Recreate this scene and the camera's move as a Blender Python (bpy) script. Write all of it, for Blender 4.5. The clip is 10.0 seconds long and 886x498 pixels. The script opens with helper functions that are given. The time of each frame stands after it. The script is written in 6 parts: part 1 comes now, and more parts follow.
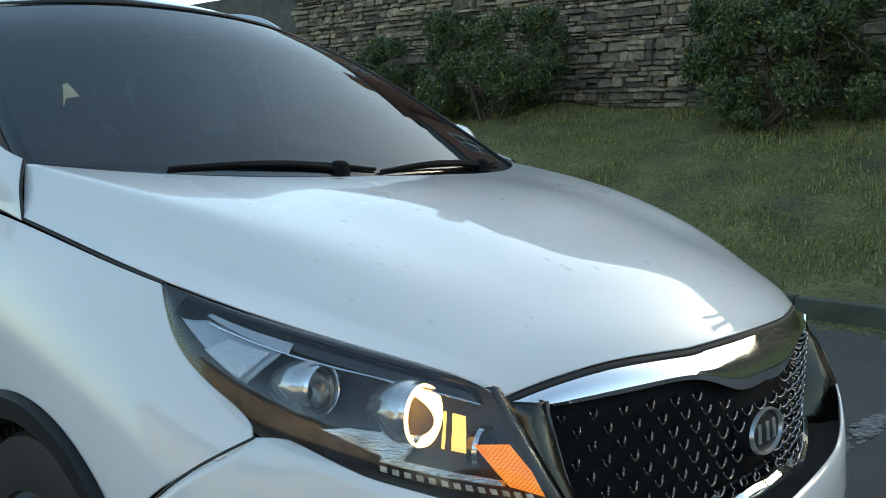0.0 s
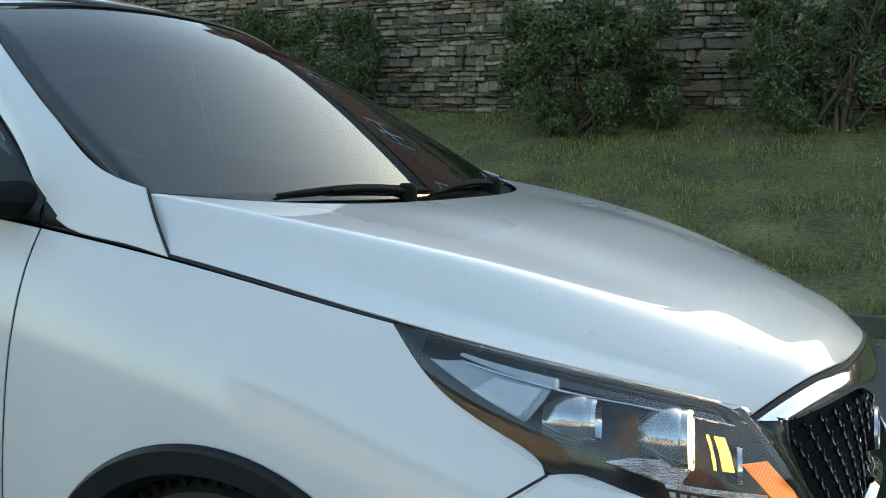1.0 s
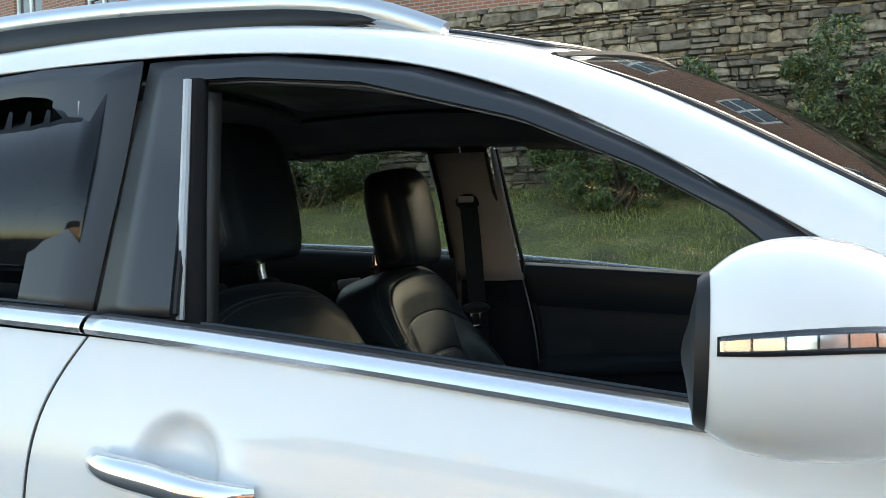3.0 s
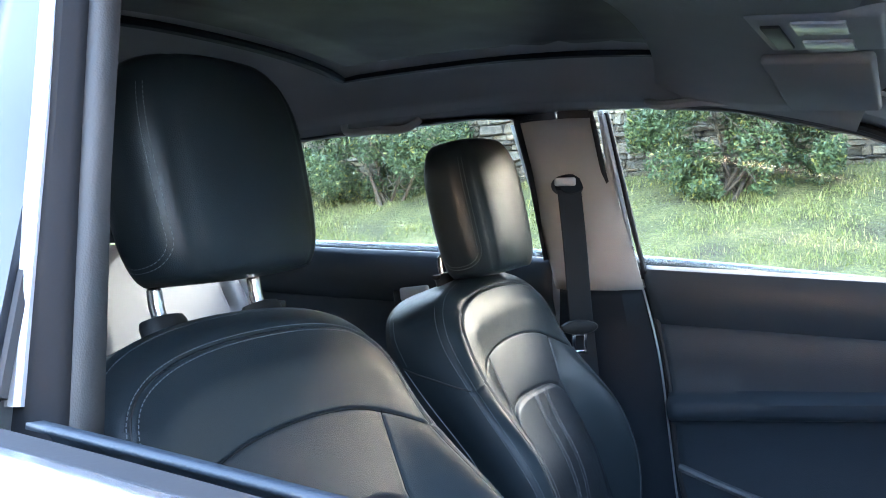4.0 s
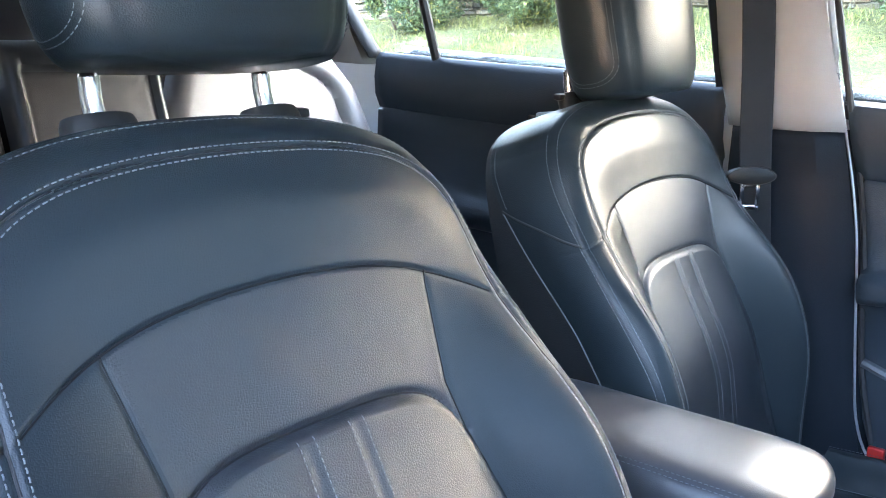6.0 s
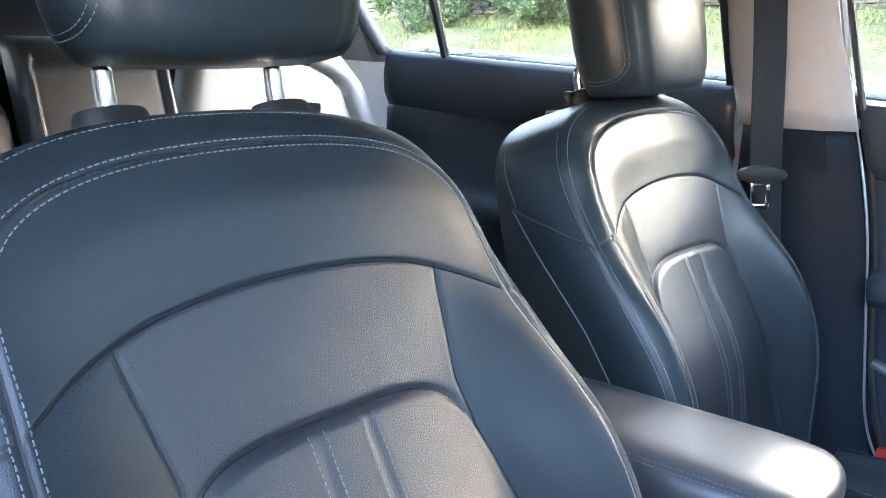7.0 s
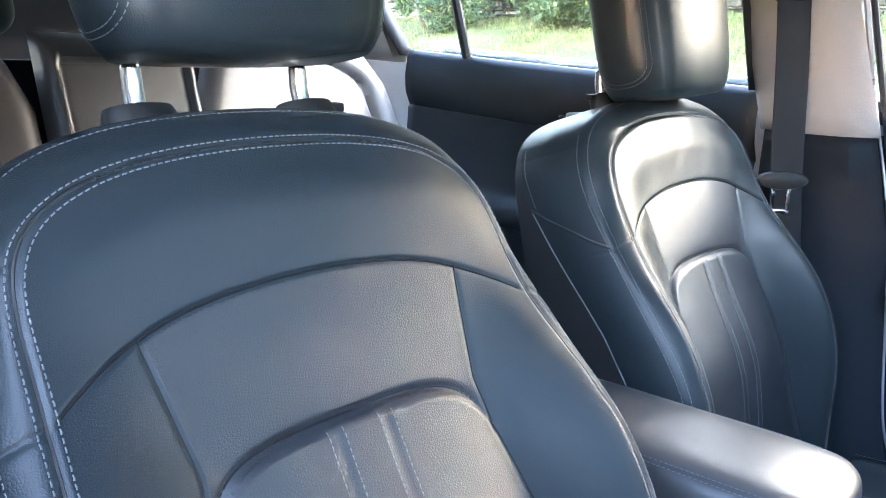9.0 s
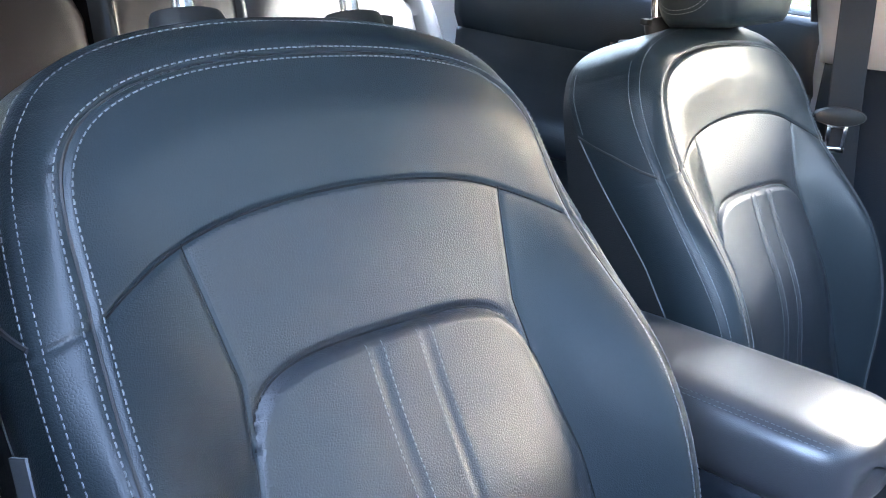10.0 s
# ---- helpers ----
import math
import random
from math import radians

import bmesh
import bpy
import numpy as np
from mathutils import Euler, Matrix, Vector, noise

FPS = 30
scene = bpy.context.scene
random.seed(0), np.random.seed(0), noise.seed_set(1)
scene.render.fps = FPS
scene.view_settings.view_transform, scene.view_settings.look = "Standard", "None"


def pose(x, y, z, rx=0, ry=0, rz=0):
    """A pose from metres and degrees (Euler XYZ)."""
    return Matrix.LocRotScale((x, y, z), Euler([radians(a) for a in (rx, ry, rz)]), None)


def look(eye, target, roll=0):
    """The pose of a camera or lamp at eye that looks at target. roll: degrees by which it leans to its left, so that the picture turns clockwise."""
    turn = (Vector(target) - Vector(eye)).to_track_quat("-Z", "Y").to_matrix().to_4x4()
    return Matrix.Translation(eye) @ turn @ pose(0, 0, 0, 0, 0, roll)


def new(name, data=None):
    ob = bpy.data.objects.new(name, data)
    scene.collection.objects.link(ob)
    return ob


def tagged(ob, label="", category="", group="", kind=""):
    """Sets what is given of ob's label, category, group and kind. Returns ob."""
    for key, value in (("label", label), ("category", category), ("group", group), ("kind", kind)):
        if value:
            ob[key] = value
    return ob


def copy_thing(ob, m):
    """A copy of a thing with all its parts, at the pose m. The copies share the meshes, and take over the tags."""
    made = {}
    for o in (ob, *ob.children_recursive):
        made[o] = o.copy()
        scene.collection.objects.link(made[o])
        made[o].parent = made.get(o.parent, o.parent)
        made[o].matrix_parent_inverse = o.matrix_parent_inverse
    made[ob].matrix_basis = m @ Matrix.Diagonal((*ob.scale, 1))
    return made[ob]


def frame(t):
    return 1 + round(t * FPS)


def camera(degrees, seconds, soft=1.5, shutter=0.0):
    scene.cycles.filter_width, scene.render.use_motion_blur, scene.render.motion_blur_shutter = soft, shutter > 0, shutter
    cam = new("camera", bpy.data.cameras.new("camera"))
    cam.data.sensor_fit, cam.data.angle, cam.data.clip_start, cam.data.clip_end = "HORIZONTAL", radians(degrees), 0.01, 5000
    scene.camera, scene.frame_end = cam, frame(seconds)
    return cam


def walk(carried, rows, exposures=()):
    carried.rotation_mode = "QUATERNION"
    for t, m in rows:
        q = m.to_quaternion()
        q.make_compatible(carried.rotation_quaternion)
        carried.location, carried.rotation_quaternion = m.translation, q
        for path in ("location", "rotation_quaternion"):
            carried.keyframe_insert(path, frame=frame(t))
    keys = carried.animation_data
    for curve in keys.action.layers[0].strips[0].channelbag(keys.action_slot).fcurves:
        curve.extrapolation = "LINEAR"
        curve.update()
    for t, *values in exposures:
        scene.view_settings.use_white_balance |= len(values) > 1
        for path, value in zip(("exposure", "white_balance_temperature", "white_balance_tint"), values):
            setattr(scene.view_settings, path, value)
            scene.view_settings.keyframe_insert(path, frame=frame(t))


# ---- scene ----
cam = camera(52.9, 10.0, soft=0.9)
EXPOSURES = [(0, 1.66, 6950, -3), (1.5, 1.93, 7250, 0), (2.5, 2.25, 8100, 4), (2.7, 2.25, 8100, 4), (3.8, 5.05, 6350, 15), (4.5, 5.98, 7050, 15), (5.0, 6.26, 6950, 18), (7.0, 6.4, 6900, 19), (10.0, 6.55, 6850, 19)]
PATH = [
    (0, (1.413, -1.497, 1.161), (0.075, -0.029, 0.926), 1.1),
    (0.5, (1.205, -1.772, 1.197), (0.099, -0.123, 0.96), 2.4),
    (1, (0.835, -1.925, 1.203), (-0.079, -0.161, 0.976), 1.6),
    (1.5, (0.486, -2.025, 1.239), (-0.322, -0.207, 1.034), 0.7),
    (2, (0.023, -2.098, 1.257), (-0.727, -0.252, 1.085), 0.5),
    (2.5, (-0.44, -1.967, 1.263), (-1.166, -0.108, 1.132), -0.2),
    (2.7, (-0.603, -1.9, 1.266), (-1.328, -0.038, 1.188), -0.9),
    (3.8, (-1.0, -1.254, 1.291), (-1.87, 0.546, 1.247), -1.7),
    (4, (-1.027, -1.159, 1.271), (-1.963, 0.608, 1.204), -1.9),
    (4.2, (-1.086, -1.006, 1.252), (-2.072, 0.729, 1.122), -1.5),
    (4.5, (-1.103, -0.882, 1.246), (-2.172, 0.781, 0.944), -0.9),
    (5, (-1.109, -0.793, 1.231), (-2.336, 0.725, 0.794), 0.7),
    (5.5, (-1.105, -0.8, 1.229), (-2.356, 0.696, 0.788), 0.8),
    (7, (-1.109, -0.804, 1.225), (-2.376, 0.679, 0.785), 1.1),
    (7.5, (-1.108, -0.807, 1.224), (-2.379, 0.674, 0.782), 1.3),
    (8, (-1.109, -0.806, 1.224), (-2.382, 0.672, 0.782), 1.4),
    (8.5, (-1.108, -0.81, 1.224), (-2.395, 0.656, 0.784), 1.6),
    (9, (-1.106, -0.811, 1.226), (-2.402, 0.646, 0.786), 1.8),
    (9.5, (-1.106, -0.815, 1.226), (-2.421, 0.626, 0.784), 2.0),
    (10, (-1.111, -0.81, 1.216), (-2.438, 0.562, 0.619), 3.6),
]
walk(cam, [(t, look(e, g, r)) for t, e, g, r in PATH], EXPOSURES)

# ---------------------------------------------------------------- light
world = bpy.data.worlds.new("world")
scene.world = world
world.use_nodes = True
wn = world.node_tree
sky = wn.nodes.new("ShaderNodeTexSky")
sky.sky_type = 'NISHITA'
sky.sun_disc = False
sky.sun_elevation = radians(17)
sky.sun_rotation = radians(11)
sky.air_density = 1.0
sky.dust_density = 2.0
sky.ozone_density = 1.0
wn.links.new(sky.outputs[0], wn.nodes["Background"].inputs[0])
wn.nodes["Background"].inputs[1].default_value = 0.15
sun = new("sun", bpy.data.lights.new("sun", 'SUN'))
sun.data.energy = 1.0
sun.data.angle = radians(0.6)
sun.data.color = (1.0, 0.93, 0.84)
sun.matrix_world = look((1.91, 9.82, 3.06), (0, 0, 0))

# ---------------------------------------------------------------- materials


def material(name, colour=(0.5, 0.5, 0.5), rough=0.5, metal=0.0, coat=0.0, spec=0.5):
    m = bpy.data.materials.new(name)
    m.use_nodes = True
    b = m.node_tree.nodes["Principled BSDF"]
    b.inputs["Base Color"].default_value = (*colour, 1)
    b.inputs["Roughness"].default_value = rough
    b.inputs["Metallic"].default_value = metal
    b.inputs["Coat Weight"].default_value = coat
    b.inputs["Coat Roughness"].default_value = 0.03
    b.inputs["Specular IOR Level"].default_value = spec
    return m


def tex(m, kind, scale, detail=4.0, coords="Object", stretch=(1, 1, 1)):
    nt = m.node_tree
    c = nt.nodes.new("ShaderNodeTexCoord")
    mp = nt.nodes.new("ShaderNodeMapping")
    mp.inputs["Scale"].default_value = stretch
    nt.links.new(c.outputs[coords], mp.inputs[0])
    n = nt.nodes.new("ShaderNodeTexNoise" if kind == "noise" else "ShaderNodeTexVoronoi")
    n.inputs["Scale"].default_value = scale
    if kind == "noise":
        n.inputs["Detail"].default_value = detail
    nt.links.new(mp.outputs[0], n.inputs["Vector"])
    return n.outputs["Fac"] if kind == "noise" else n.outputs["Distance"]


def ramp(m, fac, stops, into="Base Color"):
    nt = m.node_tree
    r = nt.nodes.new("ShaderNodeValToRGB")
    e = r.color_ramp.elements
    while len(e) < len(stops):
        e.new(0.5)
    for k, (p, c) in zip(e, stops):
        k.position = p
        k.color = (*c, 1) if len(c) == 3 else c
    nt.links.new(fac, r.inputs[0])
    if into:
        nt.links.new(r.outputs[0], nt.nodes["Principled BSDF"].inputs[into])
    return r.outputs[0]


def bump(m, fac, strength, distance):
    nt = m.node_tree
    b = nt.nodes.new("ShaderNodeBump")
    b.inputs["Strength"].default_value = strength
    b.inputs["Distance"].default_value = distance
    nt.links.new(fac, b.inputs["Height"])
    p = nt.nodes["Principled BSDF"]
    old = p.inputs["Normal"].links
    if old:
        nt.links.new(old[0].from_socket, b.inputs["Normal"])
    nt.links.new(b.outputs[0], p.inputs["Normal"])


def blend(m, a, b, fac=0.5, mode="MIX"):
    nt = m.node_tree
    x = nt.nodes.new("ShaderNodeMix")
    x.data_type = 'RGBA'
    x.blend_type = mode
    x.inputs[0].default_value = fac
    nt.links.new(a, x.inputs[6])
    nt.links.new(b, x.inputs[7])
    return x.outputs[2]


def grey(v):
    return (v, v, v)


PAINT = material("white_pearl_paint", (0.74, 0.76, 0.78), 0.32, 0.0, 1.0)
f = tex(PAINT, "noise", 3.0, 6)
ramp(PAINT, f, [(0.3, (0.655, 0.67, 0.68)), (0.7, (0.705, 0.72, 0.73))])
f = tex(PAINT, "noise", 1.2, 5)
ramp(PAINT, f, [(0.3, grey(0.26)), (0.7, grey(0.38))], "Roughness")

PAINT.node_tree.nodes["Principled BSDF"].inputs["Specular IOR Level"].default_value = 0.15
BLACK = material("satin_black_plastic", (0.014, 0.015, 0.016), 0.5, spec=0.3)
bump(BLACK, tex(BLACK, "noise", 900, 2), 0.15, 0.0004)
ramp(BLACK, tex(BLACK, "noise", 7, 5), [(0.3, grey(0.42)), (0.7, grey(0.56))], "Roughness")
WIPER = material("dull_black_rubber", (0.01, 0.01, 0.011), 0.8, spec=0.12)
bump(WIPER, tex(WIPER, "noise", 300, 3), 0.2, 0.0006)
GLOSS = material("gloss_black", (0.012, 0.013, 0.016), 0.12, 0, 0.5)
ramp(GLOSS, tex(GLOSS, "noise", 5, 5), [(0.3, grey(0.08)), (0.7, grey(0.2))], "Roughness")
FRAME = material("black_window_frame", (0.012, 0.014, 0.018), 0.4, 0, 0.0)
ramp(FRAME, tex(FRAME, "noise", 5, 5), [(0.3, grey(0.36)), (0.7, grey(0.46))], "Roughness")
RUBBER = material("black_rubber", (0.014, 0.014, 0.015), 0.65)
bump(RUBBER, tex(RUBBER, "noise", 300, 3), 0.2, 0.0006)
CHROME = material("chrome", (0.82, 0.83, 0.85), 0.08, 1.0)
ramp(CHROME, tex(CHROME, "noise", 14, 6), [(0.35, grey(0.05)), (0.75, grey(0.16))], "Roughness")
POST = material("satin_chrome", (0.80, 0.80, 0.82), 0.26, 0.9)
bump(POST, tex(POST, "noise", 60, 3), 0.1, 0.001)
DARKCHROME = material("smoked_chrome", (0.07, 0.07, 0.062), 0.14, 1.0)
ramp(DARKCHROME, tex(DARKCHROME, "noise", 14, 6), [(0.35, grey(0.24)), (0.75, grey(0.36))], "Roughness")
SILVER = material("silver_rail", (0.52, 0.54, 0.56), 0.32, 0.85)
ramp(SILVER, tex(SILVER, "noise", 9, 6), [(0.3, grey(0.26)), (0.75, grey(0.4))], "Roughness")

CHANNEL = material("grey_window_channel", (0.36, 0.37, 0.385), 0.42, 0.4)
ramp(CHANNEL, tex(CHANNEL, "noise", 9, 6), [(0.3, grey(0.36)), (0.75, grey(0.5))], "Roughness")


def leather(name, colour, scale, rough=(0.3, 0.42), depth=0.0006, strength=0.5):
    m = material(name, colour, 0.4, 0, 0.0)
    cells = tex(m, "voronoi", scale)
    cells.node.feature = 'DISTANCE_TO_EDGE'
    pebbles = ramp(m, cells, [(0.0, grey(0.0)), (0.16, grey(0.55)), (0.42, grey(1.0))], None)
    bump(m, pebbles, strength, depth)
    bump(m, tex(m, "noise", 9, 2), 0.06, 0.004)
    k = m.node_tree.nodes.new("ShaderNodeMath")
    k.operation = 'MULTIPLY_ADD'
    k.inputs[1].default_value = 2 * (rough[1] - rough[0])
    k.inputs[2].default_value = 1.5 * rough[0] - 0.5 * rough[1]
    m.node_tree.links.new(tex(m, "noise", 5, 2), k.inputs[0])
    m.node_tree.links.new(k.outputs[0], m.node_tree.nodes["Principled BSDF"].inputs["Roughness"])
    return m


LEATHER = leather("black_leather", (0.013, 0.019, 0.023), 460, (0.29, 0.37), 0.00028, 0.4)
def dull(m, level):
    m.node_tree.nodes["Principled BSDF"].inputs["Specular IOR Level"].default_value = level


GRAIN = leather("grained_black_leather", (0.014, 0.017, 0.021), 430, (0.32, 0.39), 0.00038, 0.52)
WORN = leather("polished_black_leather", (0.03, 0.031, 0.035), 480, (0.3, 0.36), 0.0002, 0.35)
# black bench leather, its bright window sheen put into a grey colour
BENCH = leather("sheen_toned_leather", (0.15, 0.14, 0.145), 460, (0.33, 0.39), 0.0006, 0.3)
dull(LEATHER, 0.28)
dull(GRAIN, 0.5)
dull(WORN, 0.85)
# the same leather toned dimmer, where less of the glare falls
BENCHDIM = leather("dim_toned_leather", (0.036, 0.032, 0.035), 460, (0.33, 0.39), 0.0004, 0.3)
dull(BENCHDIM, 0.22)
THREAD = material("grey_thread", (0.13, 0.14, 0.15), 0.7)
bump(THREAD, tex(THREAD, "noise", 900, 2), 0.3, 0.0005)
SHELL = material("black_seat_shell", (0.018, 0.019, 0.021), 0.6, spec=0.25)
bump(SHELL, tex(SHELL, "voronoi", 420), 0.35, 0.0005)
TRIM = material("dark_grey_trim", (0.009, 0.013, 0.019), 0.5, spec=0.14)
bump(TRIM, tex(TRIM, "voronoi", 420), 0.35, 0.0006)
ramp(TRIM, tex(TRIM, "noise", 8, 5), [(0.3, grey(0.42)), (0.7, grey(0.58))], "Roughness")
DOORTRIM = material("grained_door_trim", (0.019, 0.027, 0.036), 0.5, spec=0.36)
bump(DOORTRIM, tex(DOORTRIM, "voronoi", 420), 0.35, 0.0006)
ramp(DOORTRIM, tex(DOORTRIM, "noise", 8, 5), [(0.3, grey(0.42)), (0.7, grey(0.58))], "Roughness")
POCKET = material("grey_pocket_edge", (0.07, 0.076, 0.085), 0.45, spec=0.4)
bump(POCKET, tex(POCKET, "voronoi", 420), 0.35, 0.0006)
LIGHTTRIM = material("light_grey_trim", (0.36, 0.35, 0.34), 0.6)
bump(LIGHTTRIM, tex(LIGHTTRIM, "voronoi", 500), 0.3, 0.0005)
ramp(LIGHTTRIM, tex(LIGHTTRIM, "noise", 4, 5), [(0.3, (0.31, 0.30, 0.295)), (0.7, (0.36, 0.35, 0.345))])
# pillar edge trim, its colour darkened against the daylight falling on it
SEALGREY = material("darkened_trim", (0.09, 0.09, 0.09), 0.6)
bump(SEALGREY, tex(SEALGREY, "voronoi", 500), 0.3, 0.0005)
ramp(SEALGREY, tex(SEALGREY, "noise", 4, 5), [(0.3, grey(0.035)), (0.7, grey(0.05))])
HEADLINER = material("charcoal_headliner", (0.05, 0.05, 0.052), 0.9)
bump(HEADLINER, tex(HEADLINER, "noise", 500, 3), 0.4, 0.001)
ramp(HEADLINER, tex(HEADLINER, "noise", 3, 5), [(0.3, grey(0.22)), (0.7, grey(0.27))])
LAMPLENS = material("pale_lamp_lens", (0.62, 0.62, 0.58), 0.25)
ramp(LAMPLENS, tex(LAMPLENS, "noise", 60, 3), [(0.3, grey(0.52)), (0.7, grey(0.66))])
CARPET = material("dark_carpet", (0.04, 0.04, 0.042), 0.95)
bump(CARPET, tex(CARPET, "noise", 400, 3), 0.5, 0.002)
ramp(CARPET, tex(CARPET, "noise", 5, 5), [(0.3, grey(0.03)), (0.7, grey(0.05))])
WEB = material("woven_belt", (0.017, 0.020, 0.024), 0.7, spec=0.2)
bump(WEB, tex(WEB, "noise", 300, 2, stretch=(1, 1, 6)), 0.4, 0.001)
RED = material("red_plastic", (0.5, 0.02, 0.015), 0.35)
ramp(RED, tex(RED, "noise", 30, 3), [(0.3, (0.44, 0.018, 0.012)), (0.7, (0.56, 0.025, 0.02))])


def glass(name, tint, gloss=0.035):
    m = bpy.data.materials.new(name)
    m.use_nodes = True
    nt = m.node_tree
    nt.nodes.clear()
    o = nt.nodes.new("ShaderNodeOutputMaterial")
    t = nt.nodes.new("ShaderNodeBsdfTransparent")
    t.inputs[0].default_value = (*tint, 1)
    g = nt.nodes.new("ShaderNodeBsdfGlossy")
    g.inputs["Roughness"].default_value = 0.015
    lw = nt.nodes.new("ShaderNodeLayerWeight")
    lw.inputs[0].default_value = 0.5
    pw = nt.nodes.new("ShaderNodeMath")
    pw.operation = 'POWER'
    pw.inputs[1].default_value = 4.0
    nt.links.new(lw.outputs["Facing"], pw.inputs[0])
    fr = nt.nodes.new("ShaderNodeMath")
    fr.operation = 'MULTIPLY_ADD'
    fr.inputs[1].default_value = 0.6
    fr.inputs[2].default_value = gloss
    nt.links.new(pw.outputs[0], fr.inputs[0])
    x = nt.nodes.new("ShaderNodeMixShader")
    nt.links.new(fr.outputs[0], x.inputs[0])
    nt.links.new(t.outputs[0], x.inputs[1])
    nt.links.new(g.outputs[0], x.inputs[2])
    nt.links.new(x.outputs[0], o.inputs[0])
    return m


GLASS = glass("clear_glass", (0.86, 0.9, 0.88), 0.025)
SCREEN = glass("windscreen_glass", (0.34, 0.385, 0.405), 0.08)
TINT = glass("tinted_glass", (0.84, 0.88, 0.86))
PRIVACY = glass("privacy_glass", (0.16, 0.17, 0.18))
LENS = glass("lamp_lens", (0.93, 0.94, 0.95))


def emitter(name, colour, strength):
    m = material(name, colour, 0.3)
    b = m.node_tree.nodes["Principled BSDF"]
    b.inputs["Emission Color"].default_value = (*colour, 1)
    b.inputs["Emission Strength"].default_value = strength
    return m


GLOW = emitter("lit_warm_ring", (1.0, 0.64, 0.26), 1.5)
AMBER = emitter("lit_amber", (1.0, 0.24, 0.02), 0.35)
# amber reflector strips with an added glow, for lamp light caught on them
AMBERDIM = emitter("self_glowing_amber_strip", (1.0, 0.58, 0.16), 0.42)
REFLECTOR = material("silver_reflector", (0.75, 0.76, 0.78), 0.18, 1.0)
ramp(REFLECTOR, tex(REFLECTOR, "noise", 40, 4), [(0.3, grey(0.1)), (0.7, grey(0.28))], "Roughness")

ASPHALT = material("asphalt", (0.05, 0.05, 0.052), 0.75)
f1, f2 = tex(ASPHALT, "noise", 1.1, 7), tex(ASPHALT, "noise", 140, 3)
c1 = ramp(ASPHALT, f1, [(0.3, (0.04, 0.041, 0.043)), (0.7, (0.068, 0.068, 0.067))], None)
c2 = ramp(ASPHALT, f2, [(0.35, grey(0.6)), (0.65, grey(1.0))], None)
ASPHALT.node_tree.links.new(blend(ASPHALT, c1, c2, 1.0, "MULTIPLY"), ASPHALT.node_tree.nodes["Principled BSDF"].inputs[0])
bump(ASPHALT, f2, 0.6, 0.01)
SOIL = material("mossy_turf", (0.05, 0.06, 0.02), 0.9)
f1, f2 = tex(SOIL, "noise", 1.6, 8), tex(SOIL, "noise", 28, 6)
c1 = ramp(SOIL, f1, [(0.3, (0.09, 0.075, 0.036)), (0.5, (0.14, 0.135, 0.042)), (0.75, (0.24, 0.21, 0.08))], None)
c2 = ramp(SOIL, f2, [(0.3, grey(0.45)), (0.65, grey(1.1))], None)
SOIL.node_tree.links.new(blend(SOIL, c1, c2, 1.0, "MULTIPLY"), SOIL.node_tree.nodes["Principled BSDF"].inputs[0])
bump(SOIL, f2, 0.9, 0.05)


def by_island(name, stops, rough=0.6, random_from="Random Per Island"):
    m = material(name, (0.1, 0.1, 0.1), rough)
    nt = m.node_tree
    if random_from == "object":
        g = nt.nodes.new("ShaderNodeObjectInfo")
        out = g.outputs["Random"]
    else:
        g = nt.nodes.new("ShaderNodeNewGeometry")
        out = g.outputs["Random Per Island"]
    ramp(m, out, stops)
    return m


BLADE = by_island("grass_blades", [(0.0, (0.07, 0.09, 0.016)), (0.5, (0.17, 0.175, 0.04)), (0.8, (0.25, 0.235, 0.075)), (1, (0.33, 0.28, 0.11))], 0.6)
LEAF = by_island("evergreen_leaves", [(0, (0.03, 0.05, 0.02)), (0.55, (0.065, 0.1, 0.036)), (0.9, (0.12, 0.15, 0.05)), (1, (0.3, 0.25, 0.06))], 0.42)
MOSS = by_island("gutter_moss", [(0, (0.05, 0.055, 0.018)), (0.6, (0.11, 0.1, 0.03)), (1, (0.17, 0.14, 0.06))], 0.9)
TWIG = material("bark", (0.09, 0.065, 0.045), 0.85)
ramp(TWIG, tex(TWIG, "noise", 40, 5), [(0.3, (0.06, 0.045, 0.03)), (0.7, (0.14, 0.1, 0.07))])
MORTAR = material("dark_mortar", (0.06, 0.056, 0.05), 0.9)
bump(MORTAR, tex(MORTAR, "noise", 30, 5), 0.8, 0.02)
ramp(MORTAR, tex(MORTAR, "noise", 5, 5), [(0.3, (0.06, 0.055, 0.048)), (0.7, (0.11, 0.10, 0.085))])


def stone_material(name, random_from):
    m = by_island(name, [(0, (0.10, 0.082, 0.062)), (0.4, (0.205, 0.165, 0.118)), (0.8, (0.3, 0.24, 0.165)), (1, (0.42, 0.33, 0.22))], 0.85, random_from)
    nt = m.node_tree
    base = nt.nodes["Principled BSDF"].inputs[0].links[0].from_socket
    f = tex(m, "noise", 14, 8)
    c = ramp(m, f, [(0.3, grey(0.5)), (0.7, grey(1.15))], None)
    nt.links.new(blend(m, base, c, 1.0, "MULTIPLY"), nt.nodes["Principled BSDF"].inputs[0])
    bump(m, f, 0.8, 0.02)
    return m


STONE = stone_material("sandstone", "object")
STONEFAR = stone_material("sandstone_rubble", "island")
LINEPAINT = material("worn_road_paint", (0.3, 0.3, 0.28), 0.8)
ramp(LINEPAINT, tex(LINEPAINT, "noise", 40, 6), [(0.4, (0.08, 0.08, 0.08)), (0.65, (0.22, 0.22, 0.21))])
KERB = material("concrete_kerb", (0.16, 0.16, 0.15), 0.85)
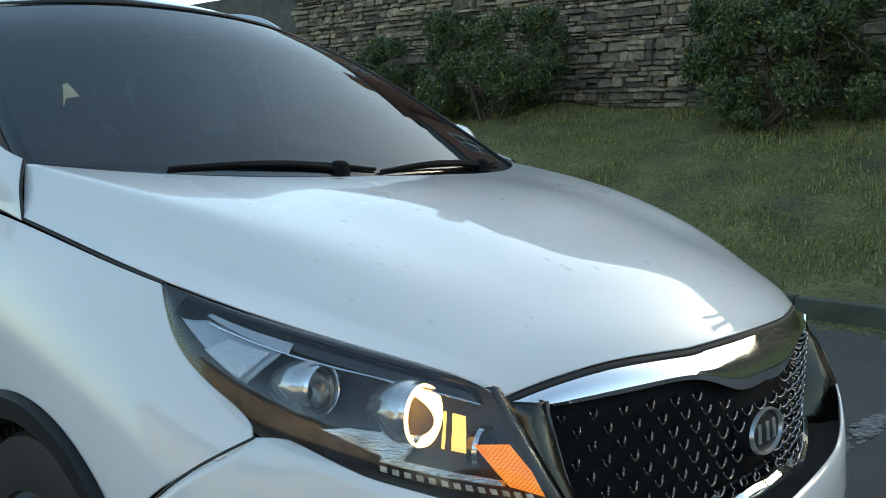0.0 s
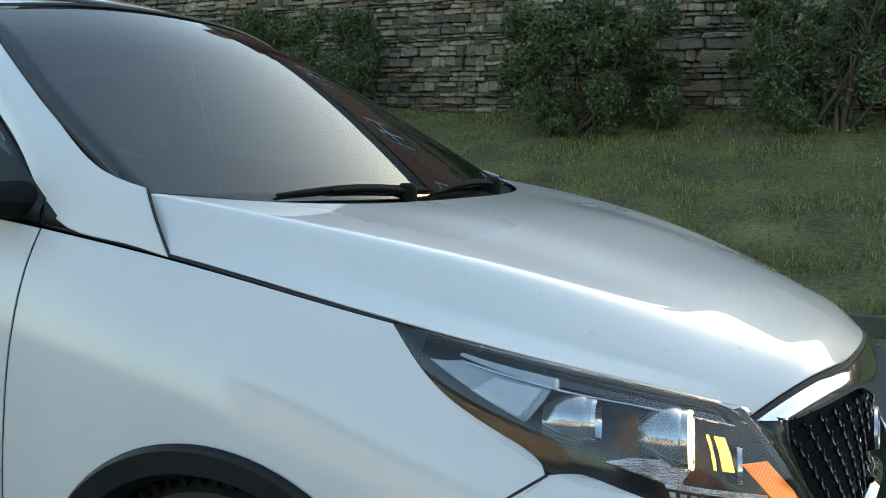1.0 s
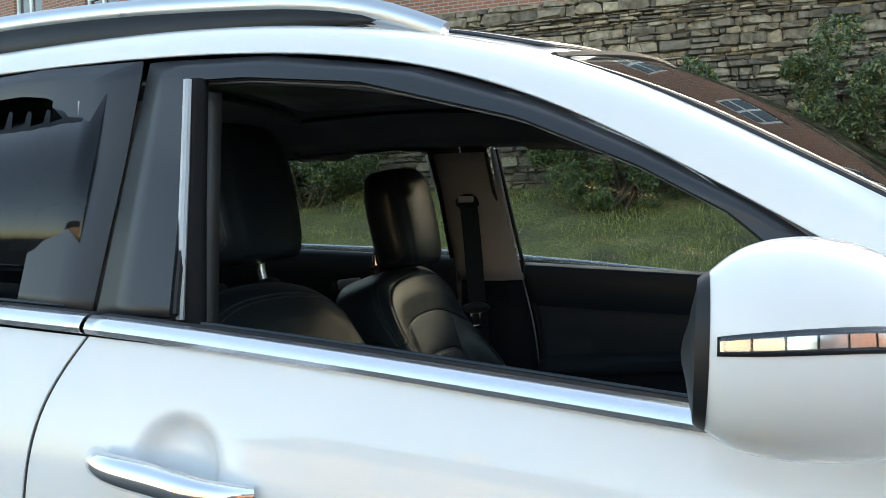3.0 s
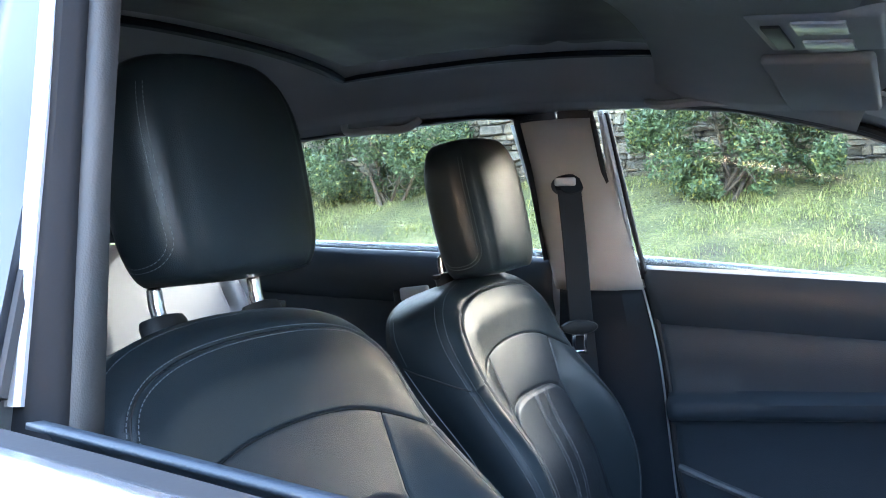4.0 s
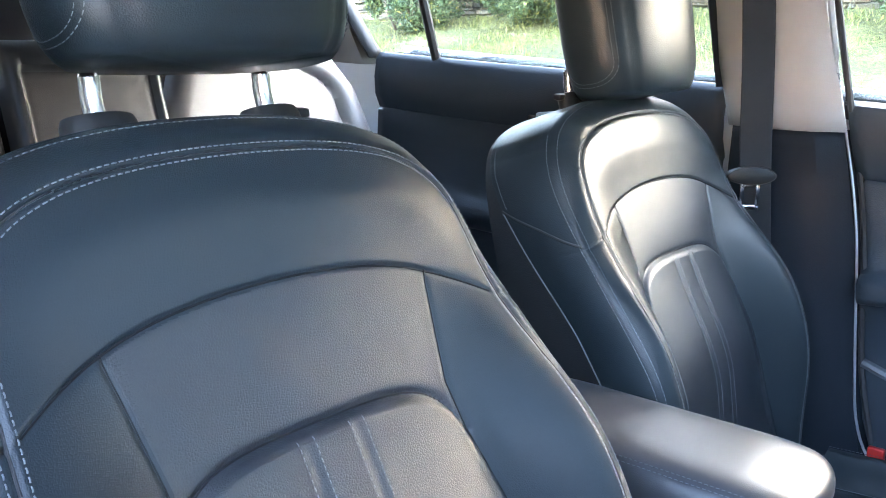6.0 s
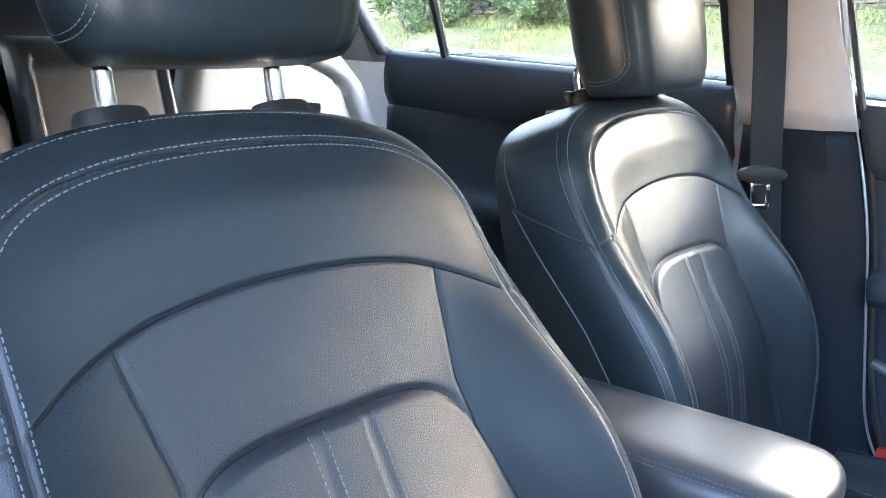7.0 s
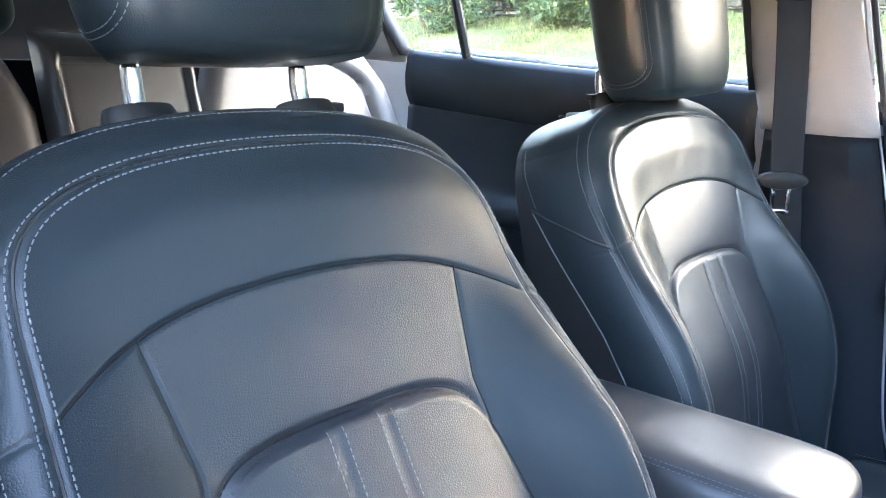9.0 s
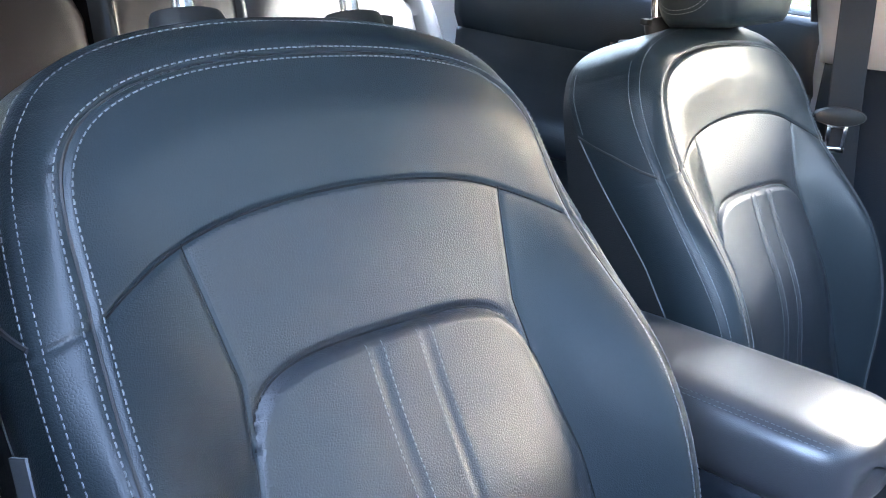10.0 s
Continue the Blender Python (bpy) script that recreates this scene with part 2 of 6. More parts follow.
ramp(KERB, tex(KERB, "noise", 6, 8), [(0.3, (0.035, 0.042, 0.024)), (0.7, (0.085, 0.083, 0.066))])
bump(KERB, tex(KERB, "noise", 60, 4), 0.5, 0.006)
BRICK = material("red_brick", (0.3, 0.12, 0.07), 0.85)
bt = BRICK.node_tree.nodes.new("ShaderNodeTexBrick")
bt.inputs["Scale"].default_value = 1.0
bt.inputs["Brick Width"].default_value = 0.225
bt.inputs["Row Height"].default_value = 0.075
bt.inputs["Mortar Size"].default_value = 0.01
bt.inputs["Color1"].default_value = (0.30, 0.115, 0.07, 1)
bt.inputs["Color2"].default_value = (0.22, 0.085, 0.055, 1)
bt.inputs["Mortar"].default_value = (0.3, 0.27, 0.24, 1)
bc = BRICK.node_tree.nodes.new("ShaderNodeTexCoord")
bm_ = BRICK.node_tree.nodes.new("ShaderNodeMapping")
bm_.inputs["Rotation"].default_value = (radians(90), 0, 0)
BRICK.node_tree.links.new(bc.outputs["Object"], bm_.inputs[0])
BRICK.node_tree.links.new(bm_.outputs[0], bt.inputs["Vector"])
BRICK.node_tree.links.new(bt.outputs["Color"], BRICK.node_tree.nodes["Principled BSDF"].inputs[0])
CREAM = material("cream_render", (0.55, 0.43, 0.3), 0.85)
ramp(CREAM, tex(CREAM, "noise", 1.5, 7), [(0.3, (0.48, 0.36, 0.24)), (0.7, (0.62, 0.5, 0.36))])
SLATE = material("slate_roof", (0.07, 0.07, 0.078), 0.7)
ramp(SLATE, tex(SLATE, "noise", 4, 6, stretch=(1, 1, 4)), [(0.3, (0.05, 0.05, 0.056)), (0.7, (0.095, 0.093, 0.1))])
WHITEFRAME = material("white_window_frame", (0.78, 0.78, 0.76), 0.45)
ramp(WHITEFRAME, tex(WHITEFRAME, "noise", 3, 5), [(0.3, grey(0.72)), (0.7, grey(0.82))])
PANE = material("dark_window_pane", (0.03, 0.035, 0.04), 0.05, 0, 0.6)

# ---------------------------------------------------------------- building blocks


def spline(xs, ys):
    """A natural cubic through the points, as a function of x."""
    o = np.argsort(xs)
    x, y = np.array(xs, float)[o], np.array(ys, float)[o]
    n = len(x)
    h = np.diff(x)
    a = np.zeros((n, n))
    r = np.zeros(n)
    a[0, 0] = a[-1, -1] = 1
    for i in range(1, n - 1):
        a[i, i - 1], a[i, i], a[i, i + 1] = h[i - 1], 2 * (h[i - 1] + h[i]), h[i]
        r[i] = 3 * ((y[i + 1] - y[i]) / h[i] - (y[i] - y[i - 1]) / h[i - 1])
    c = np.linalg.solve(a, r)
    b = np.diff(y) / h - h * (2 * c[:-1] + c[1:]) / 3
    d = np.diff(c) / (3 * h)

    def at(q):
        q = np.clip(np.asarray(q, float), x[0], x[-1])
        i = np.clip(np.searchsorted(x, q) - 1, 0, n - 2)
        u = q - x[i]
        return y[i] + u * (b[i] + u * (c[i] + u * d[i]))
    return at


def curve(points, n):
    """n points at even steps along a smooth curve through the points."""
    p = np.array(points, float)
    s = np.r_[0, np.cumsum(np.maximum(np.linalg.norm(np.diff(p, axis=0), axis=1), 1e-6))]
    if len(p) == 2:
        q = np.linspace(0, 1, n)[:, None]
        return p[0] * (1 - q) + p[1] * q
    fs = [spline(s, p[:, k]) for k in range(p.shape[1])]
    q = np.linspace(0, s[-1], n)
    return np.stack([g(q) for g in fs], axis=1)


def line(points, n):
    """n points at even steps along straight pieces."""
    p = np.array(points, float)
    s = np.r_[0, np.cumsum(np.linalg.norm(np.diff(p, axis=0), axis=1))]
    q = np.linspace(0, s[-1], n)
    return np.stack([np.interp(q, s, p[:, k]) for k in range(p.shape[1])], axis=1)


def coons(top, bottom, left, right):
    """The patch between four curves: top and bottom run from left to right, left and right from bottom to top."""
    n, m = len(top), len(left)
    u, v = np.linspace(0, 1, n)[None, :, None], np.linspace(0, 1, m)[:, None, None]
    a = (1 - v) * bottom[None] + v * top[None]
    b = (1 - u) * left[:, None] + u * right[:, None]
    c = (1 - u) * (1 - v) * bottom[0] + u * (1 - v) * bottom[-1] + (1 - u) * v * top[0] + u * v * top[-1]
    return a + b - c


def sheet(bm, g, close=False):
    """Adds a grid of points to bm as quads."""
    m, n = g.shape[:2]
    v = [[bm.verts.new(g[i, j]) for j in range(n)] for i in range(m)]
    for i in range(m - 1):
        for j in range(n if close else n - 1):
            k = (j + 1) % n
            bm.faces.new((v[i][j], v[i][k], v[i + 1][k], v[i + 1][j]))
    return v


def box(bm, size, at=(0, 0, 0), turn=(0, 0, 0), bevel=0.0, segments=2):
    q = bmesh.ops.create_cube(bm, size=1)["verts"]
    m = pose(*at, *turn) @ Matrix.Diagonal((*size, 1))
    bmesh.ops.transform(bm, matrix=m, verts=q)
    if bevel:
        e = list({k for p in q for k in p.link_edges})
        bmesh.ops.bevel(bm, geom=e, offset=bevel, segments=segments, affect='EDGES', profile=0.5)


def tube(bm, points, radius, sides=8, flat=1.0, caps=True):
    """A tube along points; radius may be a list; flat squashes it across z."""
    p = [Vector(q) for q in points]
    rings = []
    for i, q in enumerate(p):
        d = (p[min(i + 1, len(p) - 1)] - p[max(i - 1, 0)]).normalized()
        a = d.cross(Vector((0, 0, 1)))
        a = a.normalized() if a.length > 1e-4 else Vector((1, 0, 0))
        b = a.cross(d).normalized()
        r = radius[i] if hasattr(radius, "__len__") else radius
        rings.append([bm.verts.new(q + float(r) * (math.cos(t) * a + float(flat) * math.sin(t) * b)) for t in np.linspace(0, 2 * math.pi, sides, endpoint=False)])
    for r1, r2 in zip(rings, rings[1:]):
        for j in range(sides):
            k = (j + 1) % sides
            bm.faces.new((r1[j], r1[k], r2[k], r2[j]))
    if caps:
        bm.faces.new(rings[0])
        bm.faces.new(rings[-1][::-1])


def lathe(bm, profile, m, sides=32):
    """Turns (radius, height) pairs round the z axis of m."""
    t = np.linspace(0, 2 * math.pi, sides, endpoint=False)
    g = np.array([[m @ Vector((r * math.cos(k), r * math.sin(k), h)) for k in t] for r, h in profile])
    sheet(bm, g, True)


def part(name, bm, mat, parent=None, label="", smooth=True, thick=0.0, sharp=35, bevel=0.0):
    bmesh.ops.recalc_face_normals(bm, faces=bm.faces)
    me = bpy.data.meshes.new(name)
    bm.to_mesh(me)
    bm.free()
    me.materials.append(mat)
    if smooth:
        me.polygons.foreach_set("use_smooth", [True] * len(me.polygons))
        me.set_sharp_from_angle(angle=radians(sharp))
    ob = new(name, me)
    if parent:
        ob.parent = parent
    if thick:
        s = ob.modifiers.new("thickness", 'SOLIDIFY')
        s.thickness = thick
        s.offset = 0
    if bevel:
        s = ob.modifiers.new("edges", 'BEVEL')
        s.width = bevel
        s.segments = 2
    if label:
        ob["label"] = label
    return ob


def thing(name, label, category, at=(0, 0, 0), group=""):
    ob = new(name)
    ob.location = at
    ob.empty_display_size = 0.1
    return tagged(ob, label, category, group)


def raw(name, verts, faces, mat, parent=None):
    me = bpy.data.meshes.new(name)
    me.from_pydata(verts, [], faces)
    me.materials.append(mat)
    ob = new(name, me)
    if parent:
        ob.parent = parent
    return ob


def flip(points, s):
    p = np.array(points, float)
    p[..., 1] *= s
    return p

# ---------------------------------------------------------------- ground, bank, wall


def bank_height(x, y):
    """The grass bank behind the kerb: it climbs to the foot of the wall."""
    u = np.clip((np.asarray(y, float) - 4.85) / 4.65, 0, 1)
    return 0.12 + 1.58 * (0.75 * u + 0.25 * u * u * (3 - 2 * u)) + 0.05 * np.sin(0.9 * np.asarray(x) + 1.3) * u + 0.03 * np.sin(2.1 * np.asarray(x) + y)


bm = bmesh.new()
xs = np.r_[-400, -150, -60, np.arange(-30, 31, 2.0), 60, 150, 400]
ys = np.r_[-400, -150, -60, np.arange(-30, 4.5, 2.5), 4.72]
sheet(bm, np.array([[(x, y, 0.0) for x in xs] for y in ys]))
tagged(part("road", bm, ASPHALT), "grey tarmac car park with worn surface", "road", kind="structure")

bm = bmesh.new()
xs = np.r_[-400, -150, -60, -30, np.arange(-16, 12.1, 0.25), 30, 60, 150, 400]
ys = np.r_[np.arange(4.80, 10.4, 0.12), 14, 30, 80, 400]
g = np.zeros((len(ys), len(xs), 3))
g[..., 0], g[..., 1] = xs[None], ys[:, None]
g[..., 2] = bank_height(g[..., 0], g[..., 1])
for i in range(len(ys)):
    for j in range(len(xs)):
        if 4.9 < ys[i] < 10.4 and abs(xs[j]) < 17:
            g[i, j, 2] += 0.05 * noise.noise((xs[j] * 1.7, ys[i] * 1.7, 3)) + 0.03 * noise.noise((xs[j] * 6, ys[i] * 6, 8))
sheet(bm, g)
ground = tagged(part("ground", bm, SOIL), "mossy grass bank rising to a stone wall", "grass bank", kind="structure")

# short blades all over the bank
rng = np.random.default_rng(5)
n = 140000
bx, by = rng.uniform(-13, 9, n), 4.83 + 4.77 * rng.uniform(0, 1, n)
clump = np.array([noise.noise((x * 1.3, y * 1.3, 5)) for x, y in zip(bx, by)])
keep = clump + rng.normal(0, 0.2, n) > -0.08
bx, by = bx[keep], by[keep]
n = len(bx)
bz = bank_height(bx, by) - 0.01
a, h, w = rng.uniform(0, 6.28, n), rng.gamma(4, 0.009, n) + 0.015, rng.uniform(0.004, 0.009, n)
lean = rng.normal(0, 0.02, (n, 2))
v = np.zeros((n, 3, 3))
v[:, 0] = np.c_[bx - np.cos(a) * w, by - np.sin(a) * w, bz]
v[:, 1] = np.c_[bx + np.cos(a) * w, by + np.sin(a) * w, bz]
v[:, 2] = np.c_[bx + lean[:, 0], by + lean[:, 1], bz + h]
tagged(raw("grass", v.reshape(-1, 3).tolist(), np.arange(n * 3).reshape(-1, 3).tolist(), BLADE), "short damp winter grass with moss", "grass", kind="stuff")

# kerb stones
kerb = tagged(new("kerb"), "grey concrete kerb stones along the grass", "kerb", kind="structure")
bm = bmesh.new()
box(bm, (0.905, 0.13, 0.3), bevel=0.012)
first = part("kerb_stone", bm, KERB, kerb)
first.location = (-16, 4.74, 0.0)
for i in range(1, 30):
    o = first.copy()
    scene.collection.objects.link(o)
    o.location = (-16 + 0.915 * i, 4.74 + 0.006 * math.sin(i * 2.3), 0.004 * math.sin(i * 1.7))

# a worn white bay line on the tarmac
r = np.random.default_rng(4)
v, f = [], []
for i in range(1500):
    y = r.uniform(1.0, 3.75)
    worn = 0.5 + noise.noise((2.3 * y, 7.1, 0.4)) - max(0.0, y - 3.2)
    if r.random() > worn:
        continue
    x = 0.18 + 0.095 * (y - 1.2) + np.clip(r.normal(0, 0.03), -0.055, 0.055)
    b, w = len(v), r.uniform(0.006, 0.022)
    v += [(x + w * math.cos(k) * r.uniform(0.6, 1.2), y + 1.7 * w * math.sin(k) * r.uniform(0.6, 1.2), 0.004 + 0.000001 * i) for k in np.linspace(0, 5.03, 6)]
    f.append(tuple(range(b, b + 6)))
marking = raw("bay_line", v, f, LINEPAINT)
tagged(marking, "worn white bay line on the tarmac", "road marking", kind="structure")

# moss in the gutter
v, f = [], []
for i in range(7000):
    x, q = r.uniform(-6, 9), r.exponential(0.16)
    if q > 0.7 or r.random() > 0.75 + 1.3 * noise.noise((0.9 * x, 2.0 * q, 1.7)):
        continue
    b, w = len(v), r.uniform(0.008, 0.03) * (1.1 - q)
    v += [(x, 4.67 - q, 0.006 + 0.3 * w)] + [(x + 1.5 * w * math.cos(k) * r.uniform(0.6, 1.2), 4.67 - q + w * math.sin(k) * r.uniform(0.6, 1.2), 0.001) for k in np.linspace(0, 5.03, 6)]
    f += [(b, b + 1 + k, b + 1 + (k + 1) % 6) for k in range(6)]
tagged(raw("moss", v, f, MOSS), "ochre and green moss on the tarmac along the kerb", "moss", kind="stuff")

# rubble wall: a dark core with stones proud of it
WALL_Y = 9.75
wall = tagged(new("wall_stone"), "old coursed sandstone rubble wall, dark with weather", "stone wall", kind="structure")
bm = bmesh.new()
box(bm, (31, 0.35, 3.2), (-4.5, WALL_Y + 0.2, 2.55))
part("core", bm, MORTAR, wall, smooth=False)


def stone_mesh(k):
    r = random.Random(k)
    bm = bmesh.new()
    box(bm, (1, 1, 1), bevel=0.17, segments=1)
    for v in bm.verts:
        v.co += Vector((r.uniform(-0.07, 0.07), r.uniform(-0.2, 0.2), r.uniform(-0.13, 0.13)))
    me = bpy.data.meshes.new("stone")
    bm.to_mesh(me)
    bm.free()
    me.materials.append(STONE)
    return me


# ---------------------------------------------------------------- planting


def bush(at, size, seed, leaves=15000, bare=0.0, lumps=26):
    """A clipped evergreen bush: stems, limbs and a crown of small leaves in uneven clumps."""
    r = np.random.default_rng(seed)
    ob = thing("bush", "dense dark green clipped evergreen bush on the bank" if bare < 0.3 else "twiggy half-bare evergreen bush on the bank", "bush", at, "bushes along the wall")
    sx, sy, sz = size
    bm = bmesh.new()
    tips = []
    for k in range(9 if bare < 0.3 else 22):
        a, s = r.uniform(0, 6.28), r.uniform(0.2, 0.95)
        end = np.array([math.cos(a) * sx * s, math.sin(a) * sy * s, sz * r.uniform(0.75, 1.9)])
        base = np.array([r.normal(0, 0.1 * sx), r.normal(0, 0.1), -0.05])
        mid = base * 0.4 + end * 0.6 + np.array([0, 0, -0.12 * sz]) + r.normal(0, 0.06, 3)
        pts = curve([base, mid, end], 8)
        tube(bm, pts, np.linspace(0.028, 0.006, 8), 6)
        tips.append(end)
        for q in range(5):
            i = r.integers(3, 8)
            tube(bm, curve([pts[i], pts[i] + r.normal(0, 0.16, 3), pts[i] + r.normal(0, 0.3, 3) + (0, 0, 0.1)], 5), np.linspace(0.009, 0.003, 5), 4)
    part("stem", bm, TWIG, ob)
    c = []
    while len(c) < lumps:
        q = r.uniform(-1, 1, 3)
        if np.sum(np.abs(q) ** 4) < 1:
            c.append(q)
    c = np.array(c) * (sx, sy, sz * 0.95) + (0, 0, sz * 0.98)
    rad = r.uniform(0.16, 0.34, lumps) * min(sx, sz)
    i = r.integers(0, lumps, leaves)
    d = r.normal(0, 1, (leaves, 3))
    d /= np.linalg.norm(d, axis=1)[:, None]
    p = c[i] + d * rad[i][:, None] * r.uniform(0.55, 1.08, leaves)[:, None]
    # a clipped face: leaves beyond the outline are pulled back onto it
    q = (p - (0, 0, sz)) / (sx, sy, sz)
    over = np.maximum(1, np.sum(np.abs(q) ** 4.2, axis=1) ** (1 / 4.2))
    p = (q / over[:, None] + r.normal(0, 0.018, (leaves, 3))) * (sx, sy, sz) + (0, 0, sz)
    if bare:
        gap = np.array([noise.noise(tuple(x * 3.1)) for x in p]) > bare - 0.35
        p = p[gap]
    n = len(p)
    u = r.normal(0, 1, (n, 3))
    u /= np.linalg.norm(u, axis=1)[:, None]
    w = np.cross(u, r.normal(0, 1, (n, 3)))
    w /= np.linalg.norm(w, axis=1)[:, None]
    ln, wd = r.uniform(0.022, 0.045, n)[:, None], r.uniform(0.009, 0.018, n)[:, None]
    fold = np.cross(u, w) * wd * 0.5
    v = np.stack([p - u * ln, p + w * wd + fold, p + u * ln, p - w * wd + fold], axis=1)
    f = np.arange(n * 4).reshape(-1, 4)
    raw("crown", v.reshape(-1, 3).tolist(), np.concatenate([f[:, [0, 1, 2]], f[:, [0, 2, 3]]]).tolist(), LEAF, ob)
    return ob


def stand(x, y):
    return (x, y, float(bank_height(x, y)) - 0.04)


bush(stand(-9.9, 8.9), (1.0, 0.6, 0.72), 11, 14000)
bush(stand(-7.15, 8.75), (1.32, 0.7, 0.82), 12, 30000, lumps=44)
bush(stand(-2.7, 8.75), (1.08, 0.65, 0.84), 13, 33000, 0.04, 48)
bush(stand(0.15, 8.75), (1.22, 0.7, 0.92), 14, 32000, 0.28, 48)

# ---------------------------------------------------------------- houses


def house(at, turn, width, depth, eaves, label, columns=5, wall_mat=BRICK):
    """A brick terrace with rows of white windows, a door and a pitched slate roof. Its front looks along -y before turning."""
    ob = thing("house", label, "house", at, "brick houses")
    ob.rotation_euler = (0, 0, radians(turn))
    bm = bmesh.new()
    step = width / columns
    wins = [(-width / 2 + step * (i + 0.5), z) for i in range(columns) for z in (1.5, eaves - 1.45)]
    xs = sorted({-width / 2, width / 2, *[round(x + k, 3) for x, z in wins for k in (-0.62, 0.62)]})
    zs = sorted({0, eaves, *[round(z + k, 3) for x, z in wins for k in (-0.68, 0.68)]})
    for i in range(len(xs) - 1):
        for j in range(len(zs) - 1):
            cx, cz = (xs[i] + xs[i + 1]) / 2, (zs[j] + zs[j + 1]) / 2
            if not any(abs(cx - x) < 0.6 and abs(cz - z) < 0.66 for x, z in wins):
                box(bm, (xs[i + 1] - xs[i], 0.28, zs[j + 1] - zs[j]), (cx, 0.14, cz))
    box(bm, (0.28, depth - 0.28, eaves), (-width / 2 + 0.14, depth / 2 + 0.14, eaves / 2))
    box(bm, (0.28, depth - 0.28, eaves), (width / 2 - 0.14, depth / 2 + 0.14, eaves / 2))
    box(bm, (width - 0.56, 0.28, eaves), (0, depth - 0.14, eaves / 2))
    for s in (-1, 1):
        v = [bm.verts.new((s * (width / 2 - 0.14), y, z)) for y, z in ((0, eaves), (depth, eaves), (depth / 2, eaves + depth * 0.36))]
        bm.faces.new(v)
    part("wall", bm, wall_mat, ob, smooth=False)
    bm = bmesh.new()
    for s in (-1, 1):
        box(bm, (width + 0.5, depth * 0.56, 0.16), (0, depth / 2 + s * depth * 0.265, eaves + depth * 0.18), (s * -36, 0, 0))
    roof = part("roof", bm, SLATE, ob, smooth=False)
    bm = bmesh.new()
    box(bm, (0.9, 0.7, 1.9), (width * 0.3, depth / 2, eaves + depth * 0.4), bevel=0.03)
    part("chimney", bm, wall_mat, roof, smooth=False)
    for x, z in wins:
        bm = bmesh.new()
        for k in (-0.58, 0, 0.58):
            box(bm, (0.08, 0.09, 1.36), (x + k, 0.12, z))
        for k in (-0.64, 0.1, 0.64):
            box(bm, (1.24, 0.08, 0.08), (x, 0.12, z + k))
        w = part("window", bm, WHITEFRAME, ob, smooth=False)
        bm = bmesh.new()
        box(bm, (1.2, 0.02, 1.3), (x, 0.14, z))
        part("pane", bm, PANE, w, smooth=False)
        bm = bmesh.new()
        box(bm, (1.4, 0.14, 0.09), (x, -0.03, z - 0.72))
        part("sill", bm, KERB, w, smooth=False)
    return ob


house((-19, 15.5, 1.6), -12, 15, 8, 6.6, "red brick terraced house with white windows above the wall", 5)
house((-2.85, 16.2, 1.6), 0, 15.5, 8, 7.4, "tall brick house with white windows behind the stone wall", 5)
# unseen house, added to keep low sky off the bonnet and seats
house((22, 14, 0), -62, 19.4, 8, 6.0, "unseen low brick house added at the end of the bank to block sky", 5)
house((0, -21, 0), 180, 26, 8, 5.4, "long cream rendered terrace across the car park", 9, CREAM)
house((28, -12, 0), 130, 20, 8, 5.4, "brick terrace at the end of the car park", 7)

# ---------------------------------------------------------------- the car: front at +x, driver's side at -y
car = thing("car", "white pearl compact SUV parked, driver's window open, headlamps lit", "car", (0, 0, 0))
AXLE, WHEEL_R, ARCH_R = -0.09, 0.36, 0.385

belt = spline([0.75, 0.642, 0.42, 0.156, -0.266, -0.56, -1.0, -1.65, -2.4, -3.0, -3.5], [0.79, 0.818, 0.876, 0.935, 1.006, 1.042, 1.092, 1.158, 1.2, 1.235, 1.25])
belt_y = spline([0.75, 0.642, 0.42, 0.156, -0.266, -0.56, -1.0, -1.65, -2.4, -3.0, -3.5], [0.44, 0.525, 0.675, 0.771, 0.809, 0.822, 0.83, 0.836, 0.83, 0.79, 0.70])
bulge = spline([-0.1, 0, 0.05, 0.12, 0.2, 0.35, 0.5, 0.7, 0.95], [-0.06, 0, 0.027, 0.053, 0.07, 0.08, 0.078, 0.06, 0.02])
fuller = spline([0.75, 0.42, 0.156, -0.3, -0.7, -1.5, -2.5, -3.5], [2.1, 2.0, 1.5, 1.12, 0.9, 0.85, 1.0, 1.2])


def side(x, z):
    return belt_y(x) + bulge(belt(x) - z) * fuller(x)


def crisp(p):
    """Adds rows beside the borders of a grid, which keep its folded edges sharp."""
    p = np.concatenate([p[:1], p[:1] * 0.85 + p[1:2] * 0.15, p[1:-1], p[-1:] * 0.85 + p[-2:-1] * 0.15, p[-1:]])
    return np.concatenate([p[:, :1], p[:, :1] * 0.85 + p[:, 1:2] * 0.15, p[:, 1:-1], p[:, -1:] * 0.85 + p[:, -2:-1] * 0.15, p[:, -1:]], axis=1)


def body_panel(name, top, bottom, left, right, n, m, s, parent, label="", dish=None):
    """A side panel between four curves in (x, z)."""
    g = coons(curve(top, n), curve(bottom, n), curve(left, m), curve(right, m))
    y = side(g[..., 0], g[..., 1])
    if dish:
        r = np.hypot((g[..., 0] - dish[0]) / 0.066, (g[..., 1] - dish[1]) / 0.070)
        q = np.clip(1 - r ** 3, 0, 1)
        y = y - 0.021 * q * q * (3 - 2 * q)
    p = np.stack([g[..., 0], s * y, g[..., 1]], axis=-1)
    bm = bmesh.new()
    sheet(bm, crisp(p))
    return part(name, bm, PAINT, parent, label, thick=0.004)


def seam(points, s, parent, radius=0.0033, name="shut_line"):
    bm = bmesh.new()
    tube(bm, flip(points, s), radius, 6)
    return part(name, bm, RUBBER, parent)


def on_side(xz, n, inset=0.002):
    q = curve(xz, n)
    return [(x, float(side(x, z)) - inset, z) for x, z in q]


